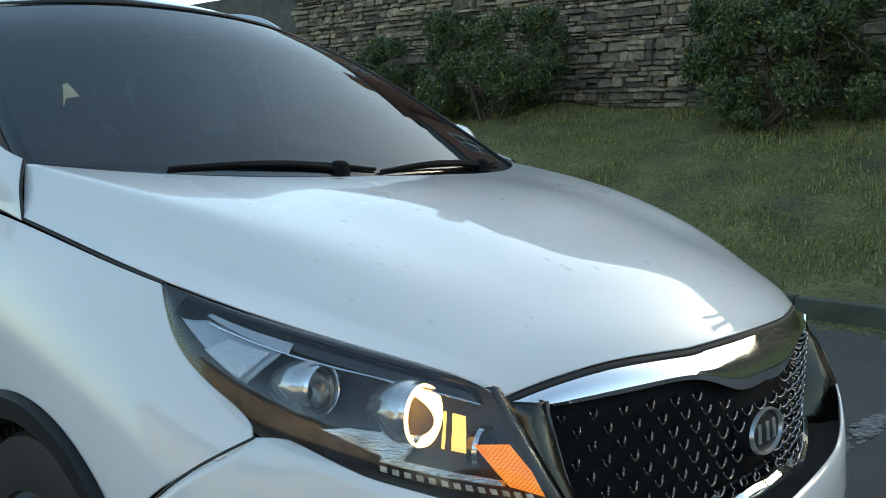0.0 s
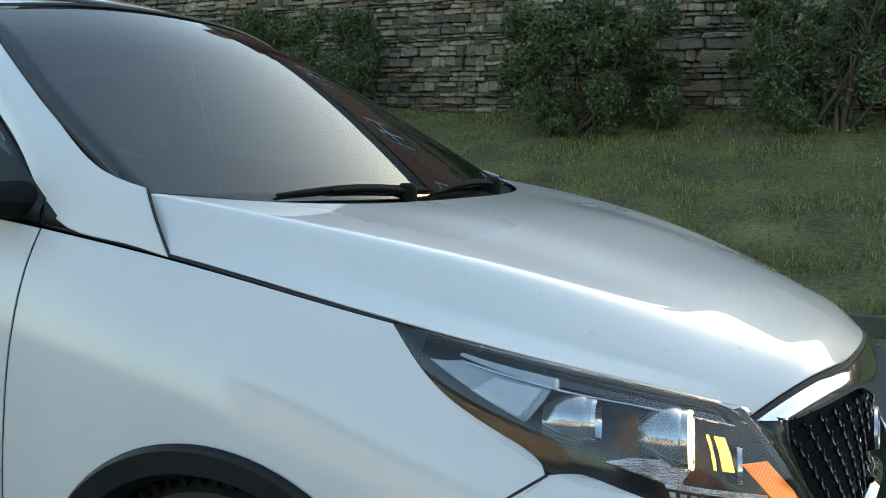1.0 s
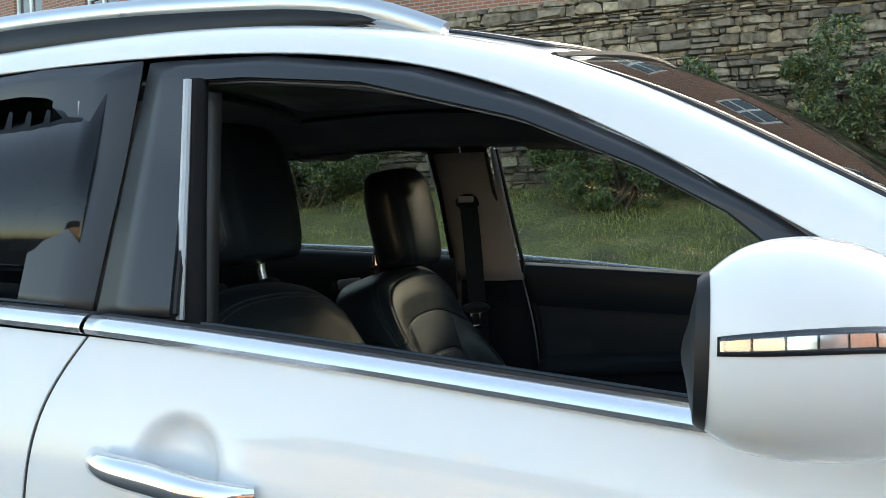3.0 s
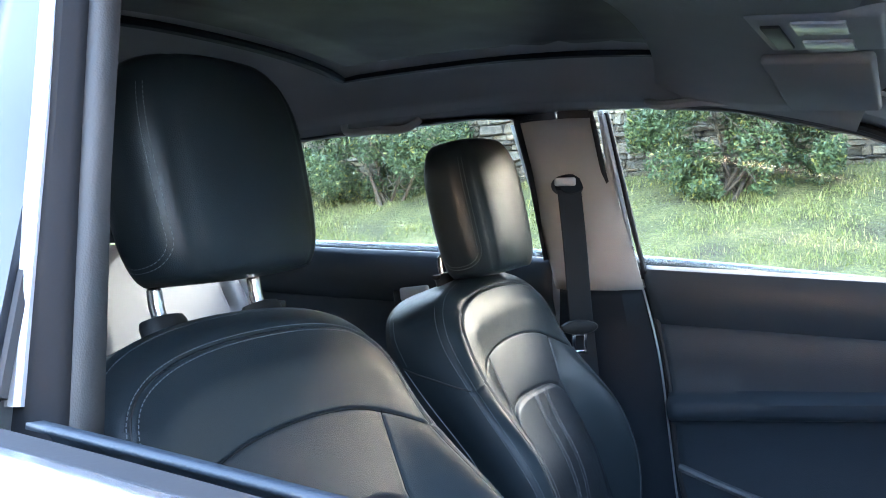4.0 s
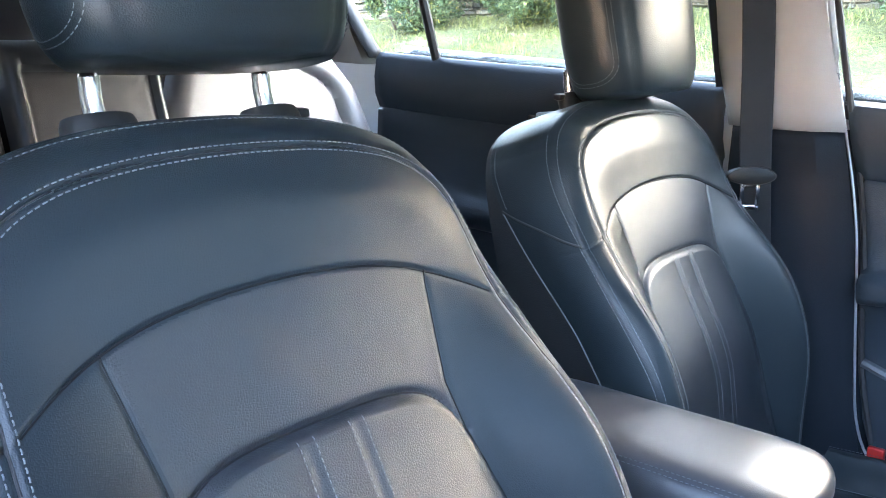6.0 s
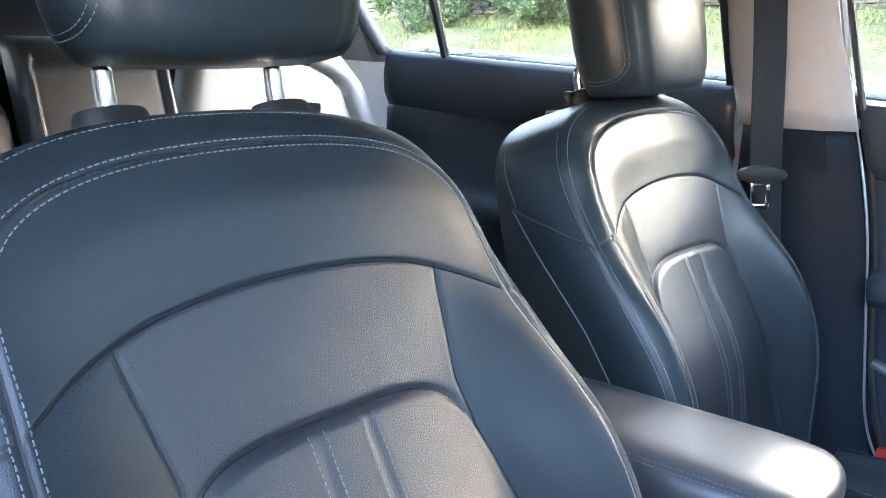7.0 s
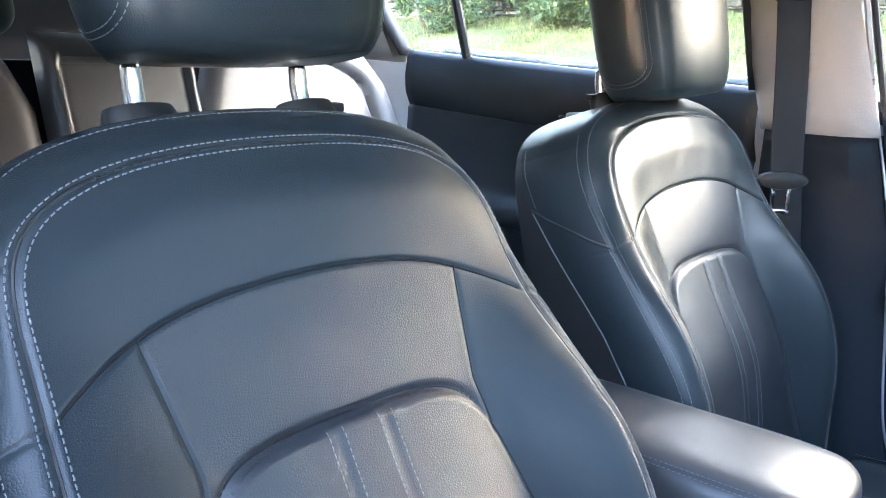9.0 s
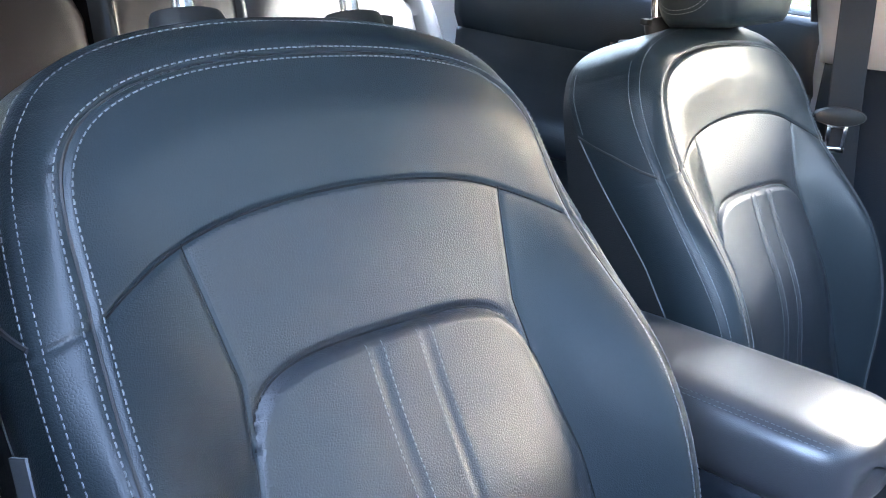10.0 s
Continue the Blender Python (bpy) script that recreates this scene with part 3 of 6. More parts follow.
def arch(a0, a1, n, r=ARCH_R, cx=AXLE):
    t = np.radians(np.linspace(a0, a1, n))
    return [(cx + 1.05 * r * math.cos(k), WHEEL_R - 0.02 + r * math.sin(k)) for k in t]


DOOR_F = [(-0.605, 0.34), (-0.592, 0.543), (-0.577, 0.72), (-0.564, 0.913), (-0.562, 1.035)]
DOOR_R = [(-1.69, 0.34), (-1.712, 0.6), (-1.715, 0.839), (-1.70, 1.05), (-1.655, 1.137)]
G = 0.003


def shift(c, dx, dz=0.0):
    return [(x + dx, z + dz) for x, z in c]


def build_side(s):
    right = s < 0
    # front wing
    top = [(-0.559, float(belt(-0.559)) - G), (-0.266, 1.006 - G), (-0.05, float(belt(-0.05)) - G), (0.156, 0.933)]
    front = [(0.20, 0.60), (0.30, 0.675), (0.415, 0.752), (0.33, 0.80), (0.24, 0.855), (0.156, 0.933)]
    arc = arch(150, 38, 14)
    bottom = [(-0.602, 0.33), (-0.53, 0.36)] + arc
    body_panel("front_wing", top, bottom, shift(DOOR_F, G), [arc[-1], (0.32, 0.68), (0.415, 0.752), (0.33, 0.81), (0.235, 0.865), (0.156, 0.933)], 44, 30, s, car)
    seam(on_side([(-0.562, 1.042), (-0.266, 1.006), (0.156, 0.935)], 30, 0.003), s, car, 0.0036)
    seam(on_side(DOOR_F, 20), s, car)
    seam(on_side(shift([arc[-1], (0.32, 0.68), (0.417, 0.7535)], 0.0015, -0.0028), 24, 0.0003), s, car, 0.0034)
    # doors
    belt_line = [(x, float(belt(x)) - 0.02) for x in np.linspace(-0.565, -1.65, 9)]
    sill = [(x, 0.34) for x in np.linspace(-0.608, -1.687, 5)]
    d = np.array
    door = body_panel("front_door", belt_line[::-1], sill[::-1], shift(DOOR_R, G), shift(DOOR_F, -G), 170, 110, s, car, "white front door, window wound down" if right else "", (-1.487, 0.985))
    seam(on_side(DOOR_R, 20), s, car)
    belt_line2 = [(x, float(belt(x)) - 0.02) for x in np.linspace(-1.66, -2.62, 7)]
    rear = [(-2.42, 0.40), (-2.30, 0.62), (-2.42, 0.82), (-2.6, 1.0), (-2.625, 1.19)]
    rdoor = body_panel("rear_door", belt_line2[::-1], [(-2.42, 0.40), (-2.1, 0.35), (-1.692, 0.34)], rear, shift(DOOR_R, -G), 130, 90, s, car, "", (-2.402, 1.03))
    seam(on_side(rear, 16), s, car)
    quarter_top = [(x, float(belt(x)) - 0.02) for x in np.linspace(-3.42, -2.63, 6)]
    arc2 = arch(12, 158, 12, ARCH_R, -2.73)
    body_panel("rear_quarter", quarter_top, [(-3.42, 0.42), (-3.25, 0.42)] + [(x, z) for x, z in arc2[::-1]][0:11] + [(-2.425, 0.41)], [(-3.42, 0.42), (-3.44, 0.8), (-3.42, float(belt(-3.42)) - 0.02)], shift(rear, -G), 40, 22, s, car)
    # sill cladding and wheel arch trims
    bm = bmesh.new()
    q = np.linspace(-0.5, -2.35, 20)
    sheet(bm, np.array([[(x, s * (float(side(x, 0.36)) + o), z) for x in q] for o, z in ((-0.004, 0.345), (0.012, 0.33), (0.012, 0.24), (-0.05, 0.2))]))
    part("sill_cladding", bm, BLACK, car, thick=0.006)
    for cx in (AXLE, -2.73):
        bm = bmesh.new()
        rows = []
        for r, o in ((ARCH_R + 0.004, 0.004), (ARCH_R - 0.004, 0.016), (ARCH_R - 0.04, 0.012), (ARCH_R - 0.055, -0.02), (ARCH_R - 0.06, -0.12)):
            a = arch(158, 14 if cx == AXLE else 20, 40, r, cx)
            b = arch(158, 14 if cx == AXLE else 20, 40, ARCH_R, cx)
            rows.append([(x, s * (float(side(u, max(w, 0.45))) + o), z) for (x, z), (u, w) in zip(a, b)])
        sheet(bm, np.array(rows))
        part("wheel_arch_trim", bm, BLACK, car, thick=0.004)
        # liner over the wheel
        bm = bmesh.new()
        t = np.radians(np.linspace(-5, 185, 24))
        sheet(bm, np.array([[(cx + 0.405 * math.cos(k), s * y, WHEEL_R - 0.02 + 0.38 * math.sin(k)) for k in t] for y in (0.86, 0.52)]))
        part("wheel_liner", bm, RUBBER, car)
        wheel(cx, s)
    # the side frame: A-pillar, cant rail
    lower = curve([(-0.266, 0.809, 1.004), (-0.40, 0.813, 1.024), (-0.502, 0.820, 1.041), (-0.647, 0.788, 1.157), (-0.816, 0.742, 1.277), (-0.939, 0.713, 1.349), (-1.073, 0.686, 1.419), (-1.249, 0.664, 1.482),
                   (-1.488, 0.655, 1.522), (-1.866, 0.652, 1.537), (-2.4, 0.662, 1.515), (-2.85, 0.675, 1.43), (-3.1, 0.69, 1.33)], 90)
    upper = curve([(-0.362, 0.764, 1.115), (-0.44, 0.773, 1.136), (-0.60, 0.746, 1.224), (-0.80, 0.689, 1.342), (-0.95, 0.636, 1.427), (-1.094, 0.591, 1.492), (-1.25, 0.567, 1.538), (-1.5, 0.55, 1.58),
                   (-1.9, 0.545, 1.597), (-2.4, 0.55, 1.58), (-2.9, 0.56, 1.545), (-3.25, 0.57, 1.50)], 90)
    rows = []
    for k in np.linspace(0, 1, 9):
        m = lower * (1 - k) + upper * k
        o = 0.018 * math.sin(math.pi * k) * np.clip(np.arange(90) / 16, 0.4, 1)[:, None]
        rows.append(m + o * np.array([0, 0.75, 0.66]))
    base = [tuple(r[0] + np.array([0.003, 0.0005, 0.0005])) for r in rows]
    g = flip(np.array(rows), s)
    bm = bmesh.new()
    sheet(bm, crisp(g))
    part("a_pillar_and_cant_rail", bm, PAINT, car, thick=0.004)
    seam(base, s, car, 0.003)
    # black window frame of the front door, between the rail and the opening
    outer = [(-0.510, 0.818, 1.046), (-0.647, 0.786, 1.154), (-0.816, 0.740, 1.274), (-0.939, 0.711, 1.346), (-1.073, 0.684, 1.416), (-1.249, 0.662, 1.479), (-1.488, 0.653, 1.518), (-1.702, 0.651, 1.528), (-1.705, 0.70, 1.38), (-1.70, 0.784, 1.155)]
    inner = [(-0.745, 0.795, 1.105), (-0.765, 0.775, 1.195), (-0.86, 0.745, 1.279), (-0.96, 0.727, 1.336), (-1.108, 0.705, 1.402), (-1.333, 0.683, 1.466), (-1.52, 0.674, 1.489), (-1.628, 0.671, 1.493), (-1.612, 0.70, 1.36), (-1.578, 0.782, 1.157)]
    o, i = line(outer, 80), line(inner, 80)
    for name, far, near, mat in (("front_window_frame", o, i, FRAME),):
        bm = bmesh.new()
        rows = [far, far * 0.5 + near * 0.5 + np.array([0, 0.004, 0]), near, near + np.array([0, -0.012, 0])]
        sheet(bm, flip(np.array(rows), s))
        part(name, bm, mat, car, thick=0.003)
        bm = bmesh.new()
        top_edge = line(inner[:8], 60)
        sheet(bm, flip(np.array([top_edge + np.array([0, -0.012, 0]), top_edge + np.array([0, -0.05, 0.010])]), s))
        part("window_reveal", bm, RUBBER, car, thick=0.003)
    # weather strips round the opening
    bm = bmesh.new()
    tube(bm, flip(line(np.array(inner[1:]) + np.array([0, -0.012, 0.002]), 60), s), 0.006, 6)
    part("window_seal", bm, RUBBER, car)
    bm = bmesh.new()
    tube(bm, flip(line(np.array(inner[1:8]) + np.array([0.004, -0.045, 0.012]), 60), s), 0.008, 6)
    part("door_seal", bm, RUBBER, car)
    bm = bmesh.new()
    tube(bm, flip(line([(-1.582, 0.755, 1.15), (-1.602, 0.706, 1.36), (-1.612, 0.680, 1.49)], 12), s), 0.0075, 10)
    part("window_channel", bm, CHANNEL, car, "grey window channel")
    bm = bmesh.new()
    tube(bm, flip(line(np.array(inner[2:8]) + np.array([0, -0.022, -0.003]), 40), s), 0.0022, 6)
    part("window_lip", bm, CHANNEL, car)
    # sail panel in front of the mirror
    tri = [(-0.506, 0.816, 1.042), (-0.562, 0.815, 1.086), (-0.562, 0.826, 1.044)]
    bm = bmesh.new()
    bot = line([(-0.565, 0.827, 1.046), (-0.80, 0.833, 1.073)], 10)
    tp = line([(-0.565, 0.812, 1.088), (-0.66, 0.79, 1.155), (-0.775, 0.775, 1.195)], 10)
    sheet(bm, flip(np.array([bot, (bot + tp) / 2 + np.array([0, 0.006, 0]), tp, tp + np.array([0, -0.05, 0])]), s))
    part("mirror_sail", bm, BLACK, car, thick=0.004)
    bm = bmesh.new()
    sheet(bm, flip(np.array([line([tri[0], tri[2]], 6), line([tri[0], tri[1]], 6)]), s))
    part("corner_sail", bm, BLACK, car, thick=0.006)
    # chrome belt moulding with a black seal above it, door tops
    for x0, x1 in ((-0.80, -1.652), (-1.66, -2.62)):
        q = np.linspace(x0, x1, 30)
        bm = bmesh.new()
        prof = ((0.0, -0.018), (0.009, -0.015), (0.012, -0.009), (0.009, -0.003), (0.003, 0.003), (-0.006, 0.007)) if right else ((0.0, -0.021), (0.009, -0.018), (0.011, -0.008), (0.006, 0.0), (0.003, 0.021))
        sheet(bm, np.array([[(x, s * (float(side(x, float(belt(x)) - 0.02)) + oy), float(belt(x)) + oz) for x in q] for oy, oz in prof]))
        part("belt_moulding", bm, POST, car, "chrome belt strip", thick=0.002)
        bm = bmesh.new()
        prof = ((0.002, -0.002), (-0.004, 0.004), (-0.02, 0.006), (-0.026, -0.03))
        sheet(bm, np.array([[(x, s * (float(belt_y(x)) + oy), float(belt(x)) + oz) for x in q] for oy, oz in prof]))
        part("belt_seal", bm, RUBBER, car, thick=0.003)
    # rear door black frame and tinted glass
    o2 = line([(-1.71, 0.783, 1.157), (-1.712, 0.70, 1.38), (-1.708, 0.659, 1.529), (-1.9, 0.658, 1.533), (-2.4, 0.66, 1.511), (-2.70, 0.672, 1.47), (-2.745, 0.69, 1.41), (-2.67, 0.79, 1.200)] if not right else [(-1.71, 0.783, 1.157), (-1.712, 0.70, 1.38), (-1.708, 0.659, 1.529), (-1.9, 0.658, 1.533), (-2.4, 0.66, 1.511), (-2.56, 0.672, 1.475), (-2.62, 0.79, 1.205)], 60)
    b0 = -0.085 if right else 0.0
    i2 = line([(-1.768, 0.778, 1.17), (-1.775, 0.71, 1.37), (-1.79, 0.672, 1.485), (-1.9, 0.668, 1.494), (-2.45, 0.672, 1.476), (-2.66, 0.69, 1.445), (-2.705, 0.70, 1.39), (-2.637, 0.785, 1.206)] if not right else [(-1.768 + b0, 0.778, 1.17), (-1.775 + b0, 0.71, 1.37), (-1.79 + b0, 0.672, 1.485), (-1.9 + b0 * 0.5, 0.668, 1.494), (-2.38, 0.672, 1.476), (-2.50, 0.69, 1.43), (-2.55, 0.785, 1.212)], 60)
    bm = bmesh.new()
    sheet(bm, flip(np.array([o2, (o2 + i2) / 2 + np.array([0, 0.004, 0]), i2, i2 + np.array([0, -0.05, 0])]), s))
    part("rear_window_frame", bm, FRAME, car, thick=0.003)
    tp = line([(-1.765, 0.672, 1.492), (-1.9, 0.664, 1.50), (-2.38, 0.668, 1.478), (-2.51, 0.688, 1.43) if right else (-2.74, 0.69, 1.43)], 20)
    bt = line([(-1.755, 0.775, 1.155), (-2.58 if right else -2.65, 0.775, 1.198)], 20)
    bm = bmesh.new()
    sheet(bm, flip(np.array([bt, (tp + bt) / 2 + np.array([0, 0.008, 0]), tp]), s))
    p = part("rear_window", bm, PRIVACY if right else TINT, car, "dark tinted rear window" if right else "", thick=0.004)
    bm = bmesh.new()
    tube(bm, flip(line([(-2.40, 0.775, 1.185), (-2.335, 0.66, 1.49)] if right else [(-2.452, 0.772, 1.185), (-2.462, 0.672, 1.485)], 6), s), 0.011, 8)
    part("window_divider", bm, RUBBER, car)
    bm = bmesh.new()
    g = [line([(-2.66 if right else -2.74, 0.785, 1.205), (-3.05, 0.77, 1.235)], 8), line([(-2.62 if right else -2.84, 0.68, 1.46 if right else 1.40), (-2.95, 0.695, 1.36)], 8)]
    sheet(bm, flip(np.array(g), s))
    part("quarter_window", bm, PRIVACY if right else TINT, car, thick=0.004)
    bm = bmesh.new()
    c_top = line([(-2.60, 0.668, 1.48), (-2.63, 0.785, 1.2)] if right else [(-2.745, 0.69, 1.42), (-2.68, 0.785, 1.2)], 8)
    sheet(bm, flip(np.array([c_top, c_top + np.array([-0.05, 0, 0.0])]), s))
    part("rear_door_pillar", bm, FRAME, car, thick=0.005)
    bm = bmesh.new()
    sheet(bm, flip(np.array([line([(-2.95, 0.695, 1.38), (-3.05, 0.77, 1.23)], 6), line([(-3.25, 0.66, 1.36), (-3.42, 0.70, 1.24)], 6)]), s))
    part("rear_pillar", bm, FRAME, car, thick=0.005)
    if not right:
        tp = line([(x, y - 0.006, z + 0.012) for x, y, z in inner[1:8]], 20)
        bt = line([(-0.72, 0.80, 1.05), (-1.60, 0.785, 1.15)], 20)
        bm = bmesh.new()
        sheet(bm, flip(np.array([bt, (tp + bt) / 2 + np.array([0, 0.006, 0]), tp]), s))
        part("front_window", bm, GLASS, car, thick=0.004)
    # door handle: a chrome bar over a dished recess
    for hx, who in ((-1.485, door), (-2.40, rdoor)):
        hz = 0.985 if who is door else 1.03
        y = float(side(hx, hz))
        bm = bmesh.new()
        pts = curve([(hx - 0.112, y + 0.014, hz + 0.014), (hx - 0.085, y + 0.036, hz + 0.012), (hx, y + 0.042, hz), (hx + 0.075, y + 0.034, hz - 0.012), (hx + 0.108, y + 0.006, hz - 0.017)], 24)
        tube(bm, flip(pts, s), [0.005 + 0.0145 * math.sin(math.pi * (0.1 + 0.8 * k)) ** 0.6 for k in np.linspace(0, 1, 24)], 12)
        h = part("door_handle", bm, CHROME, who, "chrome bar handle")
    # roof rail
    bm = bmesh.new()
    pts = curve([(-1.27, 0.535, 1.548), (-1.36, 0.54, 1.585), (-1.6, 0.545, 1.625), (-2.0, 0.548, 1.643), (-2.5, 0.55, 1.63), (-2.85, 0.552, 1.60), (-3.0, 0.553, 1.56)], 40)
    tube(bm, flip(pts, s), 0.017, 10, 1.2)
    part("roof_rail", bm, SILVER, car, "silver roof rail")
    bm = bmesh.new()
    sheet(bm, flip(np.array([pts + np.array([0, 0.01, -0.01]), np.c_[pts[:, 0], pts[:, 1] + 0.012, np.minimum(pts[:, 2] - 0.01, 1.575)]]), s))
    part("rail_foot", bm, BLACK, car, thick=0.01)
    mirror(s)
    headlamp(s)


def wheel(cx, s):
    hub = new("wheel")
    hub.parent = car
    m = Matrix.Translation((cx, s * 0.765, 0.328)) @ Matrix.Rotation(radians(-90 * s), 4, 'X') @ Matrix.Diagonal((0.91, 0.91, 1, 1))
    bm = bmesh.new()
    lathe(bm, [(0.235, -0.1), (0.24, -0.11), (0.30, -0.115), (0.345, -0.105), (0.357, -0.08), (0.36, 0), (0.357, 0.08), (0.345, 0.105), (0.30, 0.115), (0.24, 0.11), (0.235, 0.1)], m, 64)
    part("tyre", bm, RUBBER, hub, "black treaded tyre")
    bm = bmesh.new()
    for k in np.linspace(0, 2 * math.pi, 60, endpoint=False):
        for w in (-0.07, 0.0, 0.07):
            q = m @ Vector((0.36 * math.cos(k), 0.36 * math.sin(k), w))
            box(bm, (0.014, 0.045, 0.022), q, (0, -math.degrees(k) * 1 + 90, 0))
    part("tread", bm, WIPER, hub)["kind"] = "stuff"
    bm = bmesh.new()
    lathe(bm, [(0.235, 0.1), (0.225, 0.095), (0.21, 0.05), (0.205, -0.08)], m, 48)
    for k in range(5):
        a = 2 * math.pi * k / 5
        p0, p1 = m @ Vector((0.03 * math.cos(a), 0.03 * math.sin(a), 0.06)), m @ Vector((0.215 * math.cos(a), 0.215 * math.sin(a), 0.085))
        tube(bm, [p0, (p0 + p1) / 2, p1], [0.04, 0.032, 0.028], 8)
    lathe(bm, [(0.001, 0.075), (0.05, 0.075), (0.06, 0.05)], m, 24)
    part("rim", bm, SILVER, hub, "silver alloy rim")


def mirror(s):
    """A door mirror: painted egg-shaped shell, black base and rim, a clear indicator strip with amber lamps."""
    ob = new("side_mirror")
    ob.parent = car
    ob["label"] = "white door mirror with amber indicator strip"
    a = Vector((-0.862, 1.062, 1.172) if s < 0 else (-0.862, 1.04, 1.148))
    e1 = Vector((0.775, -0.60, -0.10)).normalized()
    e3 = Vector((0.05, 0, 1)).normalized()
    e2 = e3.cross(e1).normalized()
    if e2.y < 0:
        e2 = -e2
    L = 0.272
    hgt = spline([0, 0.02, 0.1, 0.25, 0.45, 0.65, 0.82, 0.94, 1.0], [0.056, 0.061, 0.076, 0.088, 0.090, 0.078, 0.056, 0.030, 0.004])
    dep = spline([0, 0.02, 0.1, 0.25, 0.45, 0.65, 0.82, 0.94, 1.0], [0.03, 0.034, 0.052, 0.07, 0.075, 0.066, 0.048, 0.028, 0.003])
    mid = spline([0, 0.3, 0.6, 1.0], [0.0, 0.004, 0.0, -0.03])

    def pt(u, k, grow=0.0):
        c, d = math.cos(k), math.sin(k)
        q = c, d
        w = a + e1 * (L * u - 0.6 * float(dep(max(u, 0))) * q[0] * max(0.0, 1 - u) ** 3) + e3 * (float(mid(u)) + (float(hgt(u)) * (1.0 if q[1] > 0 else 0.93) + grow) * q[1]) + e2 * ((float(dep(u)) + grow) * q[0])
        return (w.x, s * w.y, w.z)
    ks = np.linspace(0, 2 * math.pi, 64, endpoint=False)
    us = np.r_[0.02, np.linspace(0.06, 1.0, 36)]
    bm = bmesh.new()
    sheet(bm, np.array([[pt(u, k) for k in ks] for u in us]), True)
    part("mirror_shell", bm, PAINT, ob, sharp=60)
    bm = bmesh.new()
    rows = [[pt(0.022, k, 0.001) for k in ks], [pt(0.0, k, 0.003) for k in ks], [pt(-0.012, k, 0.0) for k in ks], [pt(-0.01, k, -0.012) for k in ks], [pt(0.01, k, -0.03) for k in ks]]
    sheet(bm, np.array(rows), True)
    part("mirror_rim", bm, BLACK, ob)
    bm = bmesh.new()
    v = [bm.verts.new(pt(0.0, k, -0.012)) for k in ks]
    bm.faces.new(v)
    part("mirror_glass", bm, CHROME, ob)
    # indicator strip lies across the outer face
    u = np.linspace(0.04, 0.70, 40)

    def strip(k0, k1, grow, u):
        out = []
        for q in np.linspace(0, 1, 5):
            row = []
            for x in u:
                tip = max(0.0, (x - 0.55) / 0.15)
                k = math.radians((k0 * (1 - q) + k1 * q) * (1 - 0.6 * tip) + 0.6 * tip * (k0 + k1) / 2 + 4 + 13 * x)
                row.append(pt(x, k, grow))
            out.append(row)
        return np.array(out)
    bm = bmesh.new()
    sheet(bm, strip(-1.5, 10.5, 0.0006, u))
    part("indicator_bezel", bm, GLOSS, ob, thick=0.001)
    bm = bmesh.new()
    sheet(bm, strip(0.3, 8.8, 0.004, np.linspace(0.045, 0.66, 40)))
    part("indicator_lens", bm, LENS, ob, "clear indicator strip", thick=0.001)
    for i, x in enumerate(np.linspace(0.075, 0.62, 9)):
        bm = bmesh.new()
        sheet(bm, strip(1.4, 7.4, 0.002, np.linspace(x - 0.031, x + 0.031, 5)))
        part("indicator_lamp", bm, REFLECTOR, ob, "clear lamp")
    bm = bmesh.new()
    foot = curve([(-0.72, 0.955, 1.118), (-0.68, 0.90, 1.098), (-0.65, 0.85, 1.085), (-0.64, 0.80, 1.082)], 12)
    tube(bm, flip(foot, s), np.linspace(0.03, 0.062, 12), 16, 0.62)
    part("mirror_base", bm, WIPER, ob, "black mirror foot")


def lamp_patch(n=40, m=24, back=0.0):
    """The headlamp's outer surface; back sinks it into the body."""
    top = curve([(0.156, 0.771, 0.935), (0.30, 0.735, 0.907), (0.48, 0.645, 0.866), (0.642, 0.525, 0.818)], n)
    bot = curve([(0.156, 0.771, 0.930), (0.225, 0.80, 0.865), (0.31, 0.805, 0.805), (0.418, 0.783, 0.756), (0.55, 0.715, 0.712), (0.67, 0.62, 0.682), (0.765, 0.512, 0.662)], n)
    left = line([(0.156, 0.771, 0.930), (0.156, 0.771, 0.935)], m)
    right = curve([(0.765, 0.512, 0.662), (0.715, 0.527, 0.735), (0.642, 0.525, 0.818)], m)
    g = coons(top, bot, left, right)
    u, v = np.linspace(0, 1, n)[None, :], np.linspace(0, 1, m)[:, None]
    o = 0.022 * np.sin(math.pi * v) * np.sin(math.pi * np.clip(u, 0, 1)) ** 0.7 - back * (np.sin(math.pi * np.clip(v * 0.98 + 0.01, 0, 1)) ** 0.35) * np.sin(math.pi * np.clip(u * 0.97 + 0.015, 0, 1)) ** 0.4
    return g + o[..., None] * np.array([0.55, 0.62, 0.45])


LAMP = lamp_patch(801, 401)


def lamp_at(u, v, back):
    p = LAMP[int(round(v * 400)), int(round(u * 800))]
    return p - back * np.array([0.62, 0.62, 0.3])


